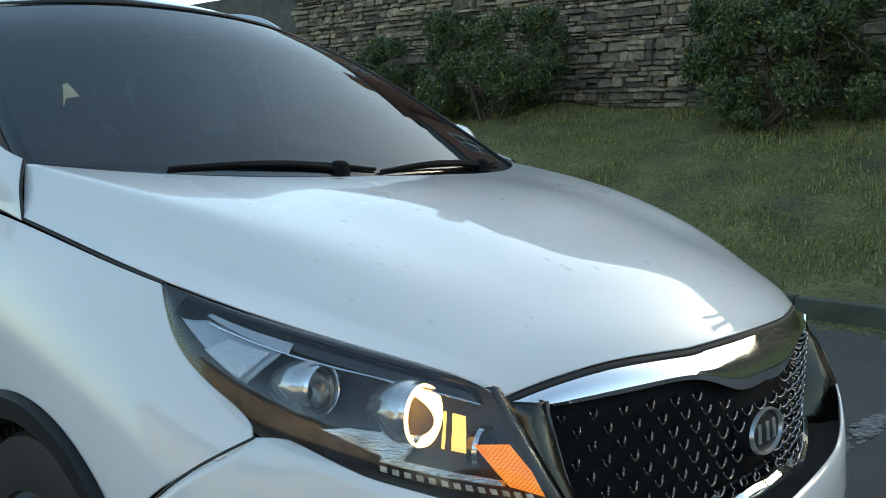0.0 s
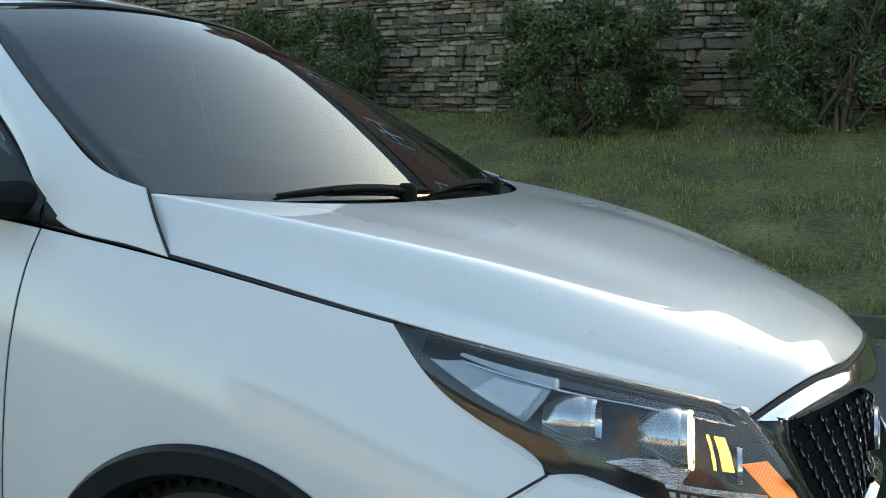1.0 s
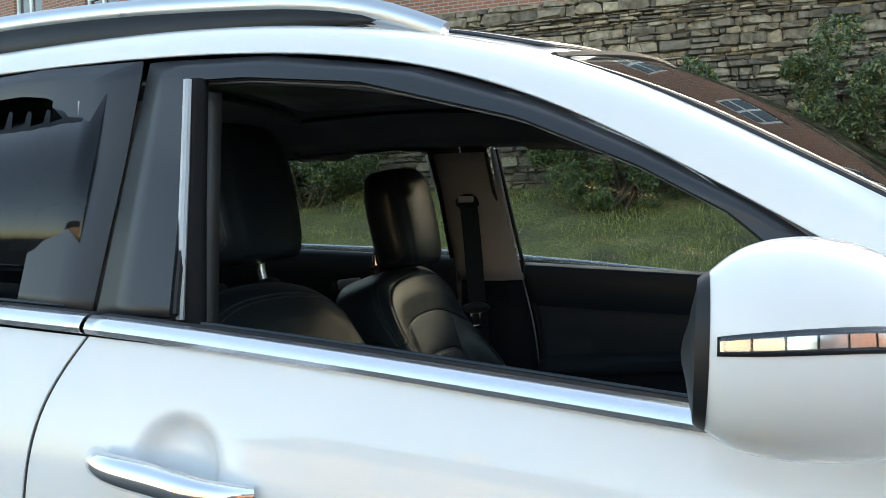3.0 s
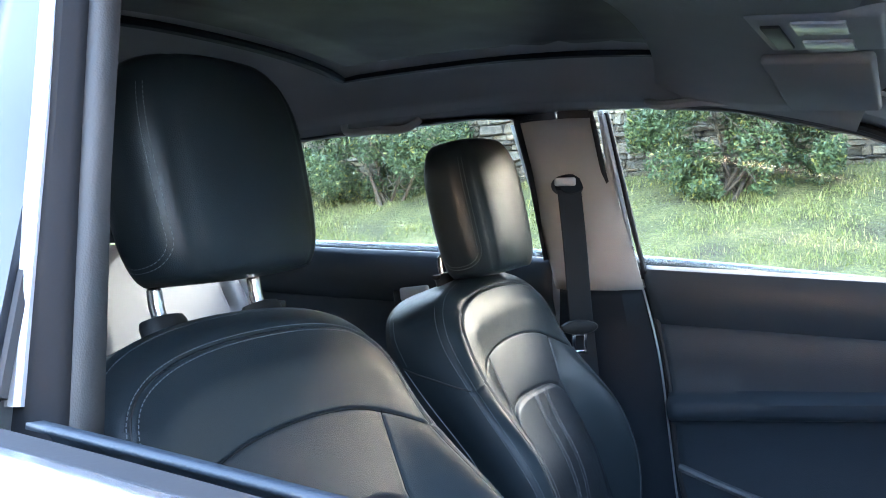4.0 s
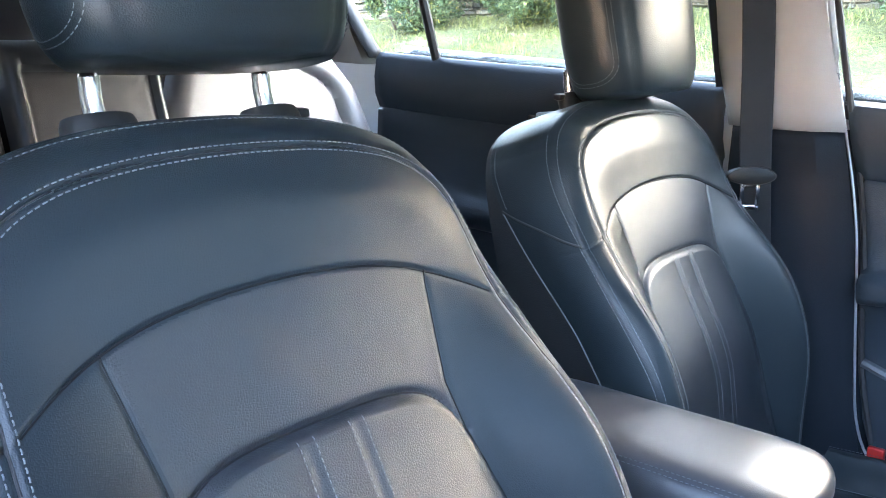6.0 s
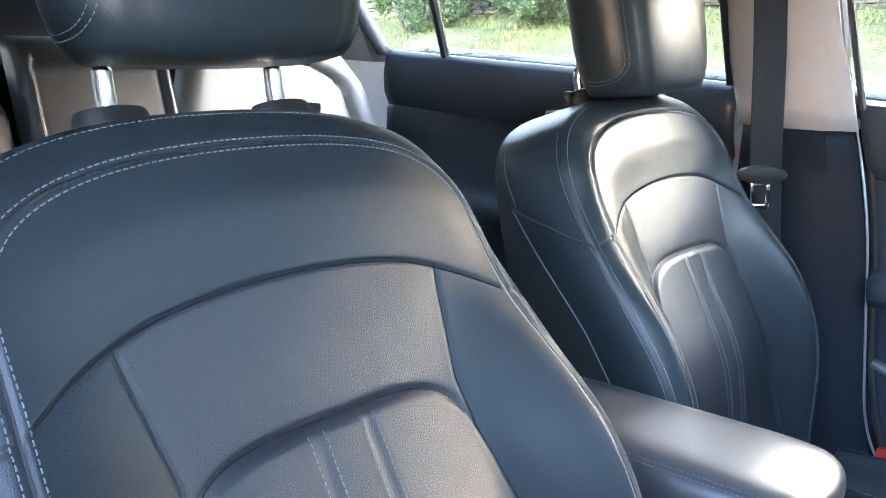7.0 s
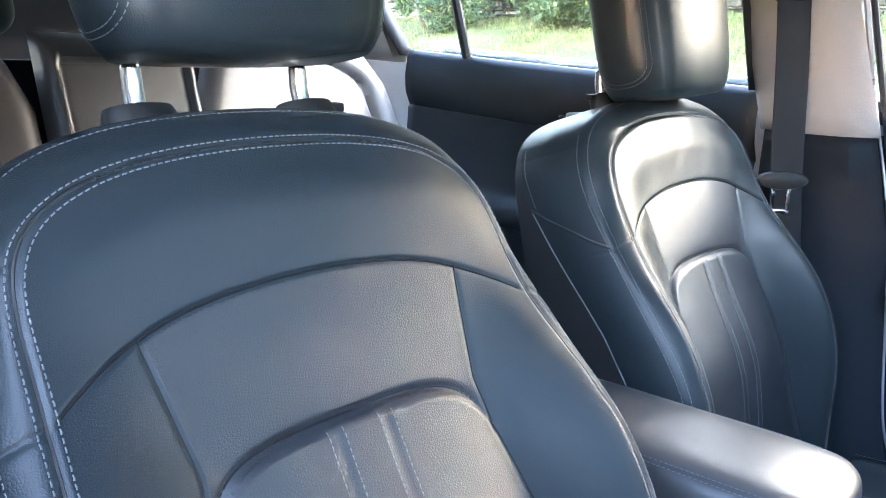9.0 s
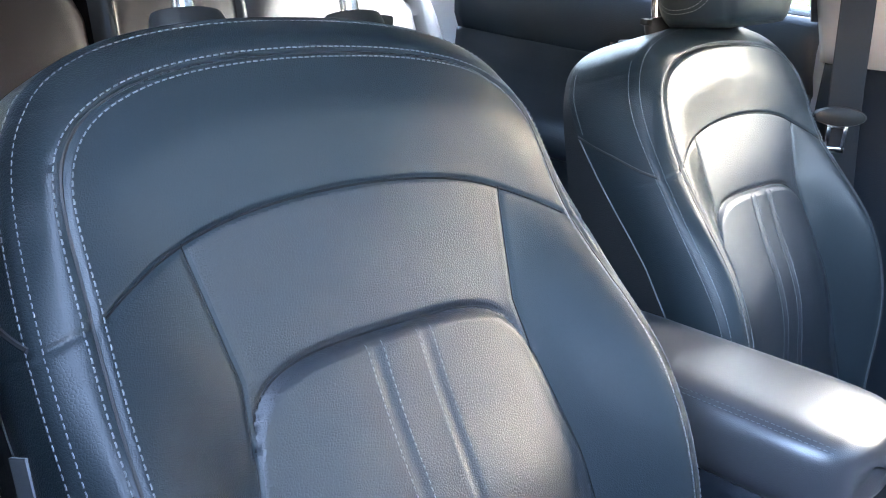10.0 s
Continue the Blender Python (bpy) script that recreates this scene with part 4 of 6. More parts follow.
def headlamp(s):
    ob = new("headlamp")
    ob.parent = car
    ob["label"] = "clear headlamp cluster with lit warm ring and amber indicator"
    bm = bmesh.new()
    sheet(bm, flip(lamp_patch(), s))
    p = part("lamp_lens", bm, LENS, ob, "clear lens", thick=0.003)
    p.visible_shadow = False
    bm = bmesh.new()
    sheet(bm, flip(lamp_patch(back=0.085), s))
    part("lamp_housing", bm, HOUSING, ob, "smoked grey housing")
    # black edge inside the lens
    bm = bmesh.new()
    g = lamp_patch(60, 40) - np.array([0.004, 0.004, 0.002])
    sheet(bm, flip(g[:4], s))
    sheet(bm, flip(g[-3:], s))
    sheet(bm, flip(g[:, -3:], s))
    sheet(bm, flip(g[:, :7], s))
    part("lens_border", bm, BLACK, ob)
    out = Vector((0.66, 0.66 * 1, 0.12)).normalized()
    fwd = Vector((0.98, -0.16, 0.08)).normalized()

    def bowl(u, v, back, r, glow):
        """A projector: silver crescent bowl, barrel ring, glass eye."""
        q = Vector(lamp_at(u, v, back))
        m = Matrix.Translation(q) @ fwd.to_track_quat('Z', 'Y').to_matrix().to_4x4()

        def turned(prof, mat, name, label=""):
            bm = bmesh.new()
            lathe(bm, prof, m, 40)
            for w in bm.verts:
                w.co.y *= s
            return part(name, bm, mat, ob, label)
        turned([(r * 1.1, 0.016), (r * 1.17, 0.012), (r * 1.2, 0.0), (r * 1.12, -0.022), (r * 0.9, -0.045)], BOWL, "reflector", "silver bowl")
        turned([(r * 1.07, 0.026), (r * 1.03, 0.032), (r * 0.97, 0.028), (r * 0.95, 0.008), (r * 0.93, -0.022)], GLOW if glow else CHROME, "lamp_ring", "lit warm ring" if glow else "chrome ring")
        turned([(r * 1.07, 0.026), (r * 1.10, 0.016), (r * 1.08, -0.01)], BOWL, "barrel")
        turned([(0.0005, -0.004), (r * 0.3, -0.007), (r * 0.6, -0.015), (r * 0.82, -0.025), (r * 0.93, -0.030)], GOLD if glow else BULB, "projector", "glass eye")
    bowl(0.505, 0.53, 0.05, 0.034, False)
    bowl(0.735, 0.57, 0.05, 0.042, True)

    def inlay(name, u0, u1, v0, v1, back, mat, label="", slant=0.0, taper=1.0):
        """A patch set behind the lens, between two stations along it and two heights; taper narrows its rear end."""
        us, vs = np.linspace(u0, u1, 16), np.linspace(v0, v1, 12)
        g = []
        for v in vs:
            row = []
            for u in us:
                k = (u - u0) / (u1 - u0)
                w = (v0 + v1) / 2 + (v - (v0 + v1) / 2) * (taper + (1 - taper) * k)
                row.append(LAMP[int(round(np.clip(w, 0, 1) * 400)), int(round(min(1.0, max(0.0, u + slant * (v - v0))) * 800))])
            g.append(row)
        g = np.array(g) - back * np.array([0.62, 0.62, 0.3])
        bm = bmesh.new()
        sheet(bm, flip(g, s))
        return part(name, bm, mat, ob, label, thick=0.002)
    inlay("side_panel", 0.13, 0.37, 0.34, 0.84, 0.016, SIDEPANEL, "clear side panel toned pale for mirrored sky", 0.16, 0.55)
    inlay("side_reflector", 0.24, 0.355, 0.34, 0.70, 0.010, WEDGE, "clear ribbed side reflector", 0.14, 0.75)
    inlay("lower_reflector", 0.545, 0.70, 0.16, 0.42, 0.03, SPARKLE, "bright faceted lower reflector", 0.22, 0.3)
    inlay("lower_shelf", 0.66, 0.90, 0.15, 0.20, 0.022, SPARKLE, "bright lower shelf", 0.1)
    # two amber strips that glow by emission of their own
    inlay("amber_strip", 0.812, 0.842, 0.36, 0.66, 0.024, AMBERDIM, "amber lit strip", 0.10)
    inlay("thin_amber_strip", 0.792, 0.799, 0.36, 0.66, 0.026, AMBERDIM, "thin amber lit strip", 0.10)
    # added pale band where the lens mirrors the sky
    inlay("upper_reflector", 0.20, 0.45, 0.74, 0.86, 0.012, SIDEPANEL, "pale band above the lamps, for sky mirrored in the lens", 0.05, 0.5)
    inlay("upper_bezel", 0.42, 0.93, 0.80, 0.93, 0.02, GLOSS, "black upper bezel", 0.02)
    q = Vector(lamp_at(0.895, 0.42, 0.05))
    m = Matrix.Translation(q) @ fwd.to_track_quat('Z', 'Y').to_matrix().to_4x4()
    for name, prof, mat in (("small_bowl", [(0.032, 0.0), (0.026, -0.02), (0.012, -0.03), (0.0005, -0.032)], DARKCHROME), ("small_bowl_rim", [(0.032, 0.0), (0.034, 0.003), (0.036, -0.004)], CHROME)):
        bm = bmesh.new()
        lathe(bm, prof, m, 32)
        for w in bm.verts:
            w.co.y *= s
        part(name, bm, mat, ob)
    inlay("indicator", 0.905, 0.988, 0.10, 0.50, 0.014, AMBER, "lit orange indicator", -0.10, 0.7)
    # a row of small clear lamps along the lower edge
    for k in np.linspace(0.66, 0.93, 13):
        inlay("led", k, k + 0.013, 0.085, 0.125, 0.010, LEDDIM, "clear lamp block")
    bm = bmesh.new()
    tube(bm, flip(curve([lamp_at(0.22, 0.70, 0.010), lamp_at(0.36, 0.735, 0.010), lamp_at(0.5, 0.755, 0.012), lamp_at(0.72, 0.79, 0.012), lamp_at(0.92, 0.79, 0.012)], 24), s), 0.0016, 6)
    part("inner_trim", bm, CHROME, ob)


# pale blue colour stands in for sky mirrored in the lamp
SIDEPANEL = material("sky_toned_lamp_panel", (0.42, 0.47, 0.52), 0.3, 0.1, 0.6)
ramp(SIDEPANEL, tex(SIDEPANEL, "noise", 18, 4), [(0.3, (0.36, 0.41, 0.46)), (0.7, (0.46, 0.51, 0.56))])
GOLD = emitter("lit_gold_reflector", (0.9, 0.55, 0.2), 0.5)
ramp(GOLD, tex(GOLD, "noise", 60, 4), [(0.35, (0.35, 0.18, 0.05)), (0.65, (1.0, 0.7, 0.3))], "Emission Color")
SPARKLE = material("faceted_reflector", (0.8, 0.79, 0.76), 0.15, 0.95)
bump(SPARKLE, tex(SPARKLE, "noise", 120, 2, stretch=(1, 1, 3)), 0.6, 0.004)
ramp(SPARKLE, tex(SPARKLE, "noise", 40, 3), [(0.35, grey(0.85)), (0.7, grey(0.45))])
BOWL = material("silver_bowl", (0.62, 0.64, 0.66), 0.16, 0.8, 0.3)
ramp(BOWL, tex(BOWL, "noise", 30, 3), [(0.3, grey(0.52)), (0.7, grey(0.68))])
wave = AMBER.node_tree.nodes.new("ShaderNodeTexWave")
wave.wave_type = 'RINGS'
wave.inputs["Scale"].default_value = 80.0
wave.inputs["Distortion"].default_value = 1.5
at_ = AMBER.node_tree.nodes.new("ShaderNodeTexCoord")
AMBER.node_tree.links.new(at_.outputs["Object"], wave.inputs["Vector"])
ramp(AMBER, blend(AMBER, wave.outputs["Color"], tex(AMBER, "noise", 45, 3), 0.45), [(0.25, (0.38, 0.045, 0.0)), (0.55, (0.8, 0.16, 0.01)), (0.78, (1.0, 0.5, 0.1))], "Emission Color")
bump(AMBER, tex(AMBER, "noise", 90, 2, stretch=(1, 1, 5)), 0.8, 0.004)
BULB = material("projector_glass", (0.35, 0.32, 0.26), 0.05, 0.6, 1.0)
WEDGE = material("clear_reflector", (0.6, 0.64, 0.68), 0.35, 0.35)
bump(WEDGE, tex(WEDGE, "voronoi", 260), 0.8, 0.002)
LEDDIM = material("clear_lamp_block", (0.62, 0.6, 0.52), 0.25, 0.2)
ramp(LEDDIM, tex(LEDDIM, "noise", 90, 3), [(0.35, (0.45, 0.42, 0.34)), (0.65, (0.75, 0.72, 0.64))])
HOUSING = material("smoked_lamp_housing", (0.03, 0.03, 0.032), 0.34, 0.35)
ramp(HOUSING, tex(HOUSING, "noise", 25, 4), [(0.35, (0.022, 0.022, 0.024)), (0.7, (0.045, 0.045, 0.046))])

build_side(-1)
build_side(1)

# bonnet
hood_c = spline([-0.36, -0.2, 0.15, 0.45, 0.65, 0.76], [1.100, 1.086, 1.045, 0.974, 0.914, 0.858])
hood_s = spline([-0.36, -0.2, 0.15, 0.45, 0.60, 0.76], [1.104, 1.084, 1.026, 0.947, 0.894, 0.843])
hood_a = spline([-0.36, 0.0, 0.3, 0.76], [0.945, 0.88, 0.80, 0.66])


def hood_point(k, t):
    a = abs(t)
    xr = -0.115 - 0.245 * (min(a, 0.945) / 0.945) ** 3 + 0.094 * max(0.0, (a - 0.945) / 0.055)
    xf = 0.778 - 0.136 * t * t
    x = xr + (xf - xr) * k
    xe = -0.266 + (0.642 + 0.266) * k
    ye, ze = float(belt_y(xe)) - 0.002, float(belt(xe)) + 0.004
    zc, zs, sh = float(hood_c(x)), float(hood_s(x)), float(hood_a(x))
    h = 0.003 + 0.006 * k
    mid = zc - (zc - zs) * (a / sh) ** 2.5 - 0.006 * math.exp(-((a - 0.55) / 0.16) ** 2) * math.sin(math.pi * min(1, k * 1.05))
    band = zs + (a - sh) * (ze - zs) / (1 - sh)
    lo = min(mid, band)
    z = lo - h * math.log(math.exp(-(mid - lo) / h) + math.exp(-(band - lo) / h)) + h * 0.69 * (1 - max(0, (a - sh) / (1 - sh)))
    fr = max(0.0, (k - 0.93) / 0.07)
    z -= 0.016 * fr * fr
    return (x, t * ye, z)


bm = bmesh.new()
ts = np.sin(np.linspace(-1, 1, 121) * math.pi / 2) * 0.6 + np.linspace(-1, 1, 121) * 0.4
sheet(bm, crisp(np.array([[hood_point(k, t) for t in ts] for k in np.linspace(0, 1, 56)])))
part("bonnet", bm, PAINT, car, "white bonnet with raised shoulders", thick=0.004)
bm = bmesh.new()
tube(bm, [Vector(hood_point(1, t)) + Vector((0.002, 0, -0.006)) for t in ts], 0.005, 6)
part("bonnet_edge_seal", bm, RUBBER, car)

# windscreen, cowl, wipers
ws_edge = [(-0.36, 0.772, 1.088), (-0.45, 0.762, 1.141), (-0.60, 0.736, 1.227), (-0.80, 0.679, 1.344), (-0.95, 0.626, 1.428), (-1.094, 0.580, 1.491)]
wt = curve([(-1.094, -0.580, 1.491), (-1.03, -0.3, 1.530), (-1.0, 0, 1.541), (-1.03, 0.3, 1.530), (-1.094, 0.580, 1.491)], 40)
wb = curve([(-0.36, -0.772, 1.088), (-0.27, -0.45, 1.084), (-0.215, 0, 1.076), (-0.27, 0.45, 1.084), (-0.36, 0.772, 1.088)], 40)
g = coons(wt, wb, flip(curve(ws_edge, 30), -1), curve(ws_edge, 30))
u, v = np.linspace(0, 1, 40)[None, :], np.linspace(0, 1, 30)[:, None]
g += (0.01 * np.sin(math.pi * v) * np.sin(math.pi * u) ** 0.5)[..., None] * np.array([0.5, 0, 0.86])
bm = bmesh.new()
sheet(bm, g)
p = part("windscreen", bm, SCREEN, car, "clear raked windscreen", thick=0.004)
p.visible_shadow = False
bm = bmesh.new()
gi = g - np.array([0.006, 0, 0.01])
sheet(bm, gi[-3:])
sheet(bm, gi[:3])
sheet(bm, gi[:, :2])
sheet(bm, gi[:, -2:])
part("windscreen_border", bm, GLOSS, car, "black printed border")
bm = bmesh.new()
tube(bm, [Vector(q) + Vector((0, 0, 0.002)) for q in wt], 0.007, 6)
part("roof_front_seal", bm, RUBBER, car)
for s in (-1, 1):
    bm = bmesh.new()
    tube(bm, flip(np.array(curve(ws_edge, 30)) + np.array([0, 0.005, 0.0]), s), 0.006, 6)
    part("windscreen_seal", bm, RUBBER, car)
bm = bmesh.new()
yq = np.linspace(-0.74, 0.74, 41)
rows = []
for k, dz in ((0.0, -0.006), (0.15, -0.02), (0.5, -0.026), (0.55, -0.034), (1.0, -0.045)):
    rows.append([(np.interp(abs(y) / 0.745, [0, 0.6, 1], [-0.22, -0.275, -0.375]) * (1 - k) + (-0.115 - 0.19 * (abs(y) / 0.8) ** 3 + 0.03) * k, y, np.interp(abs(y), [0, 0.45, 0.745], [1.076, 1.088, 1.112]) + dz) for y in yq])
sheet(bm, np.array(rows))
part("cowl", bm, WIPER, car, "black plastic cowl", thick=0.004)


def wiper(pivot, bend, tip, foot):
    """An arm from its pivot to the middle of a blade that lies along the foot of the glass."""
    ob = new("wiper")
    ob.parent = car
    ob["label"] = "black wiper arm with rubber blade"
    p0, p1, b0, b1 = Vector(pivot), Vector(bend), Vector(foot), Vector(tip)
    bm = bmesh.new()
    tube(bm, curve([p0 + Vector((0, 0, 0.012)), p0 * 0.7 + p1 * 0.3 + Vector((0, 0, 0.018)), p1 + Vector((0, 0, 0.012))], 14), np.linspace(0.012, 0.006, 14), 10, 0.75)
    part("arm", bm, WIPER, ob)
    bm = bmesh.new()
    tube(bm, curve([b0, (b0 + b1) / 2 + Vector((0, 0, 0.012)), b1], 20), [0.003 + 0.005 * math.sin(math.pi * (0.08 + 0.84 * k)) for k in np.linspace(0, 1, 20)], 8, 1.0)
    part("blade", bm, WIPER, ob)
    bm = bmesh.new()
    q = np.array(curve([b0, (b0 + b1) / 2 + Vector((0, 0, 0.012)), b1], 20)) - np.array([0.006, 0, 0.008])
    tube(bm, q, 0.0035, 5)
    part("rubber_lip", bm, WIPER, ob)
    bm = bmesh.new()
    lathe(bm, [(0.001, 0.034), (0.014, 0.033), (0.022, 0.026), (0.025, 0.012), (0.027, -0.02)], Matrix.Translation(p0), 24)
    part("pivot", bm, WIPER, ob, "rounded pivot cap")


wiper((-0.225, -0.075, 1.082), (-0.258, -0.34, 1.092), (-0.28, -0.50, 1.098), (-0.222, 0.04, 1.094))
wiper((-0.262, 0.50, 1.086), (-0.228, 0.2, 1.09), (-0.212, 0.05, 1.089), (-0.27, 0.56, 1.104))

# roof with dark glass panel
xs = np.linspace(0, 1, 50)
edge = spline([-1.05, -1.25, -1.5, -1.9, -2.4, -2.9, -3.25], [0.60, 0.568, 0.55, 0.545, 0.55, 0.56, 0.57])
edge_z = spline([-1.05, -1.094, -1.25, -1.5, -1.9, -2.4, -2.9, -3.25], [1.472, 1.488, 1.535, 1.58, 1.597, 1.58, 1.545, 1.50])


def roof_point(k, t, up=0.0):
    xf = -1.094 + 0.094 * (1 - t * t)
    x = xf + (-3.25 - xf) * k
    xe = -1.094 + (-3.25 + 1.094) * k
    return (x, t * float(edge(xe)), float(edge_z(xe)) + 0.042 * (1 - abs(t) ** 2.4) * (1 if k > 0.001 else 1.0) + up)


bm = bmesh.new()
sheet(bm, np.array([[roof_point(k, t) for t in np.linspace(-1, 1, 31)] for k in np.linspace(0, 1, 50)]))
part("roof_panel", bm, PAINT, car, thick=0.004)
bm = bmesh.new()
sheet(bm, np.array([[roof_point(k, t, 0.005) for t in np.linspace(-0.86, 0.86, 25)] for k in np.linspace(0.03, 0.52, 26)]))
part("glass_roof", bm, GLOSS, car, "dark glass roof panel", thick=0.004)
# rear end
bm = bmesh.new()
rows = []
for z, x, y in ((1.50, -3.25, 0.57), (1.40, -3.36, 0.64), (1.24, -3.50, 0.70), (1.0, -3.52, 0.78), (0.75, -3.56, 0.84), (0.5, -3.52, 0.84), (0.3, -3.42, 0.8)):
    rows.append([(x + 0.12 * abs(t) ** 3, t * y, z) for t in np.linspace(-1, 1, 21)])
sheet(bm, np.array(rows))
part("tailgate", bm, PAINT, car, thick=0.01)
bm = bmesh.new()
rows = [[(x + 0.10 * abs(t) ** 3 - 0.012, t * y, z) for t in np.linspace(-0.85, 0.85, 17)] for z, x, y in ((1.46, -3.295, 0.60), (1.36, -3.40, 0.66), (1.25, -3.49, 0.69))]
sheet(bm, np.array(rows))
part("rear_screen", bm, TINT, car, thick=0.004)
bm = bmesh.new()
box(bm, (3.6, 1.3, 0.1), (-1.4, 0, 0.27))
part("underbody", bm, RUBBER, car, smooth=False)

# bumper and grille
gx = lambda y: 0.818 - 0.54 * y * y
bm = bmesh.new()
plan = curve([(0.20, 0.861), (0.33, 0.845), (0.45, 0.792), (0.57, 0.716), (0.68, 0.63), (0.775, 0.515), (0.835, 0.38), (0.865, 0.2), (0.875, 0.0)], 50)
plan = np.concatenate([plan * (1, -1), plan[::-1][1:]])
ztop = lambda y: np.interp(y, [0, 0.3, 0.42, 0.515, 0.63, 0.716, 0.778, 0.802, 0.845, 0.861], [0.555, 0.575, 0.60, 0.655, 0.679, 0.711, 0.748, 0.772, 0.710, 0.600])
corner = curve([arch(150, 38, 14)[-1], (0.32, 0.68), (0.415, 0.752)], 24)
rows = []
for k, o_ in ((0, -0.012), (0.04, -0.006), (0.1, -0.001), (0.14, 0.0), (0.3, 0.005), (0.55, 0.002), (0.8, -0.03), (1, -0.08)):
    row = []
    for x, y in plan:
        zt = float(np.interp(x, corner[:, 0], corner[:, 1])) - 0.007 if x < 0.415 else float(np.interp(x, [0.412, 0.42, 0.475], [0.746, 0.753, 0.751])) if x < 0.475 else float(ztop(abs(y)))
        n = np.array([x * 0.9 + 0.02, y * 0.75])
        n /= np.linalg.norm(n)
        o = o_
        z = zt + (0.24 - zt) * k
        # flush with the wing beside the arch
        w = min(1.0, max(0.0, (0.60 - x) / 0.18)) * (1.0 if k < 0.31 else max(0.0, (0.6 - k) / 0.3))
        w = w * w * (3 - 2 * w)
        flush = math.copysign(float(side(x, z)), y)
        row.append((x + n[0] * o * (1 - w), (y + n[1] * o) * (1 - w) + flush * w, z))
    rows.append(row)
sheet(bm, np.array(rows))
part("front_bumper", bm, PAINT, car, "white front bumper", thick=0.004)

grille = new("grille")
grille.parent = car
grille["label"] = "black studded grille with chrome surround"
gtop = spline([0, 0.10, 0.14, 0.2, 0.3, 0.46], [0.762, 0.764, 0.778, 0.797, 0.800, 0.789])
gbot = spline([0, 0.10, 0.15, 0.3, 0.41], [0.588, 0.585, 0.568, 0.572, 0.60])


def gside(z):
    return np.interp(z, [0.58, 0.61, 0.70, 0.79], [0.408, 0.43, 0.46, 0.486])


bm = bmesh.new()
rows = []
for k in np.linspace(0, 1, 6):
    rows.append([(gx(y) - 0.03, y, float(gbot(abs(y))) * (1 - k) + float(gtop(abs(y))) * k) for y in np.linspace(-0.47, 0.47, 41)])
sheet(bm, np.array(rows))
part("grille_backing", bm, WIPER, grille, thick=0.004)
# surround: chrome above, smoked at the sides and below


def surround(path, w, mat, name, proud=0.012, up=(0, 0, 1)):
    bm = bmesh.new()
    p = np.array(path)
    rows = []
    for k, o in ((0, -0.02), (0.05, 0.004), (0.3, proud), (0.7, proud), (0.95, 0.004), (1, -0.02)):
        rows.append(p + np.array(up) * (w * k if np.isscalar(w) else 0) + np.array([o, 0, 0]) + (0 if np.isscalar(w) else np.array(w)[:, None] * k * np.array(up)))
    sheet(bm, np.array(rows))
    return part(name, bm, mat, grille, thick=0.002)


ya = np.linspace(-0.522, 0.522, 63)
hood_front = spline([0, 0.2, 0.4, 0.525], [0.846, 0.842, 0.826, 0.806])
tops = np.array([(gx(y) - 0.006, y, float(gtop(min(abs(y), 0.46)))) for y in ya])
edge_line = []
for y in ya:
    x, _, z = hood_point(1.0, y / 0.525)
    edge_line.append((x + 0.006, y, z - 0.009))
edge_line = np.array(edge_line)
bm = bmesh.new()
sheet(bm, np.array([tops * (1 - k) + edge_line * k + np.array([o, 0, 0]) for k, o in ((0, -0.02), (0.03, 0.0), (0.25, 0.007), (0.5, 0.009), (0.75, 0.007), (0.97, 0.0), (1, -0.02))]))
part("chrome_bar", bm, CHROME, grille, "wide chrome bar under the bonnet edge", thick=0.002)
yb = np.linspace(-0.40, 0.40, 51)
surround(np.array([(gx(y) + 0.004, y, float(gbot(abs(y))) - 0.024) for y in yb]), 0.026, CHROME, "lower_chrome_bar", 0.012)
for s in (-1, 1):
    zz = np.linspace(0.575, 0.80, 12)
    a = np.array([(gx(gside(z)) + 0.004, s * gside(z), z) for z in zz])
    b = np.array([(np.interp(z, [0.575, 0.662, 0.735, 0.81], [0.778, 0.766, 0.716, 0.648]), s * (np.interp(z, [0.575, 0.662, 0.735, 0.80], [0.500, 0.509, 0.525, 0.524])), z) for z in zz])
    bm = bmesh.new()
    sheet(bm, np.array([a + np.array([-0.03, 0, 0]), a, a * 0.6 + b * 0.4 + np.array([0.008, 0, 0]), b]))
    part("side_bar", bm, DARKCHROME, grille, "smoked chrome side bar", thick=0.003)
    bm = bmesh.new()
    tube(bm, a + np.array([0.002, 0, 0]), 0.003, 6)
    part("bright_edge", bm, CHROME, grille)

# the studs: curved scales in staggered rows, sharing one mesh
bm = bmesh.new()
a = np.radians(np.linspace(196, 338, 9))
tube(bm, [(0.002 + 0.004 * math.sin(math.pi * k / 8), 0.0245 * math.cos(t), 0.0225 * math.sin(t) + 0.004) for k, t in enumerate(a)], [0.001, 0.0017, 0.0021, 0.0024, 0.0027, 0.0032, 0.004, 0.0046, 0.0012], 5)
bmesh.ops.recalc_face_normals(bm, faces=bm.faces)
stud_mesh = bpy.data.meshes.new("stud")
bm.to_mesh(stud_mesh)
bm.free()
STUD = material("black_chrome_stud", (0.16, 0.16, 0.165), 0.22, 0.9)
ramp(STUD, tex(STUD, "noise", 60, 3), [(0.3, grey(0.16)), (0.7, grey(0.3))], "Roughness")
stud_mesh.materials.append(STUD)
stud_mesh.polygons.foreach_set("use_smooth", [True] * len(stud_mesh.polygons))
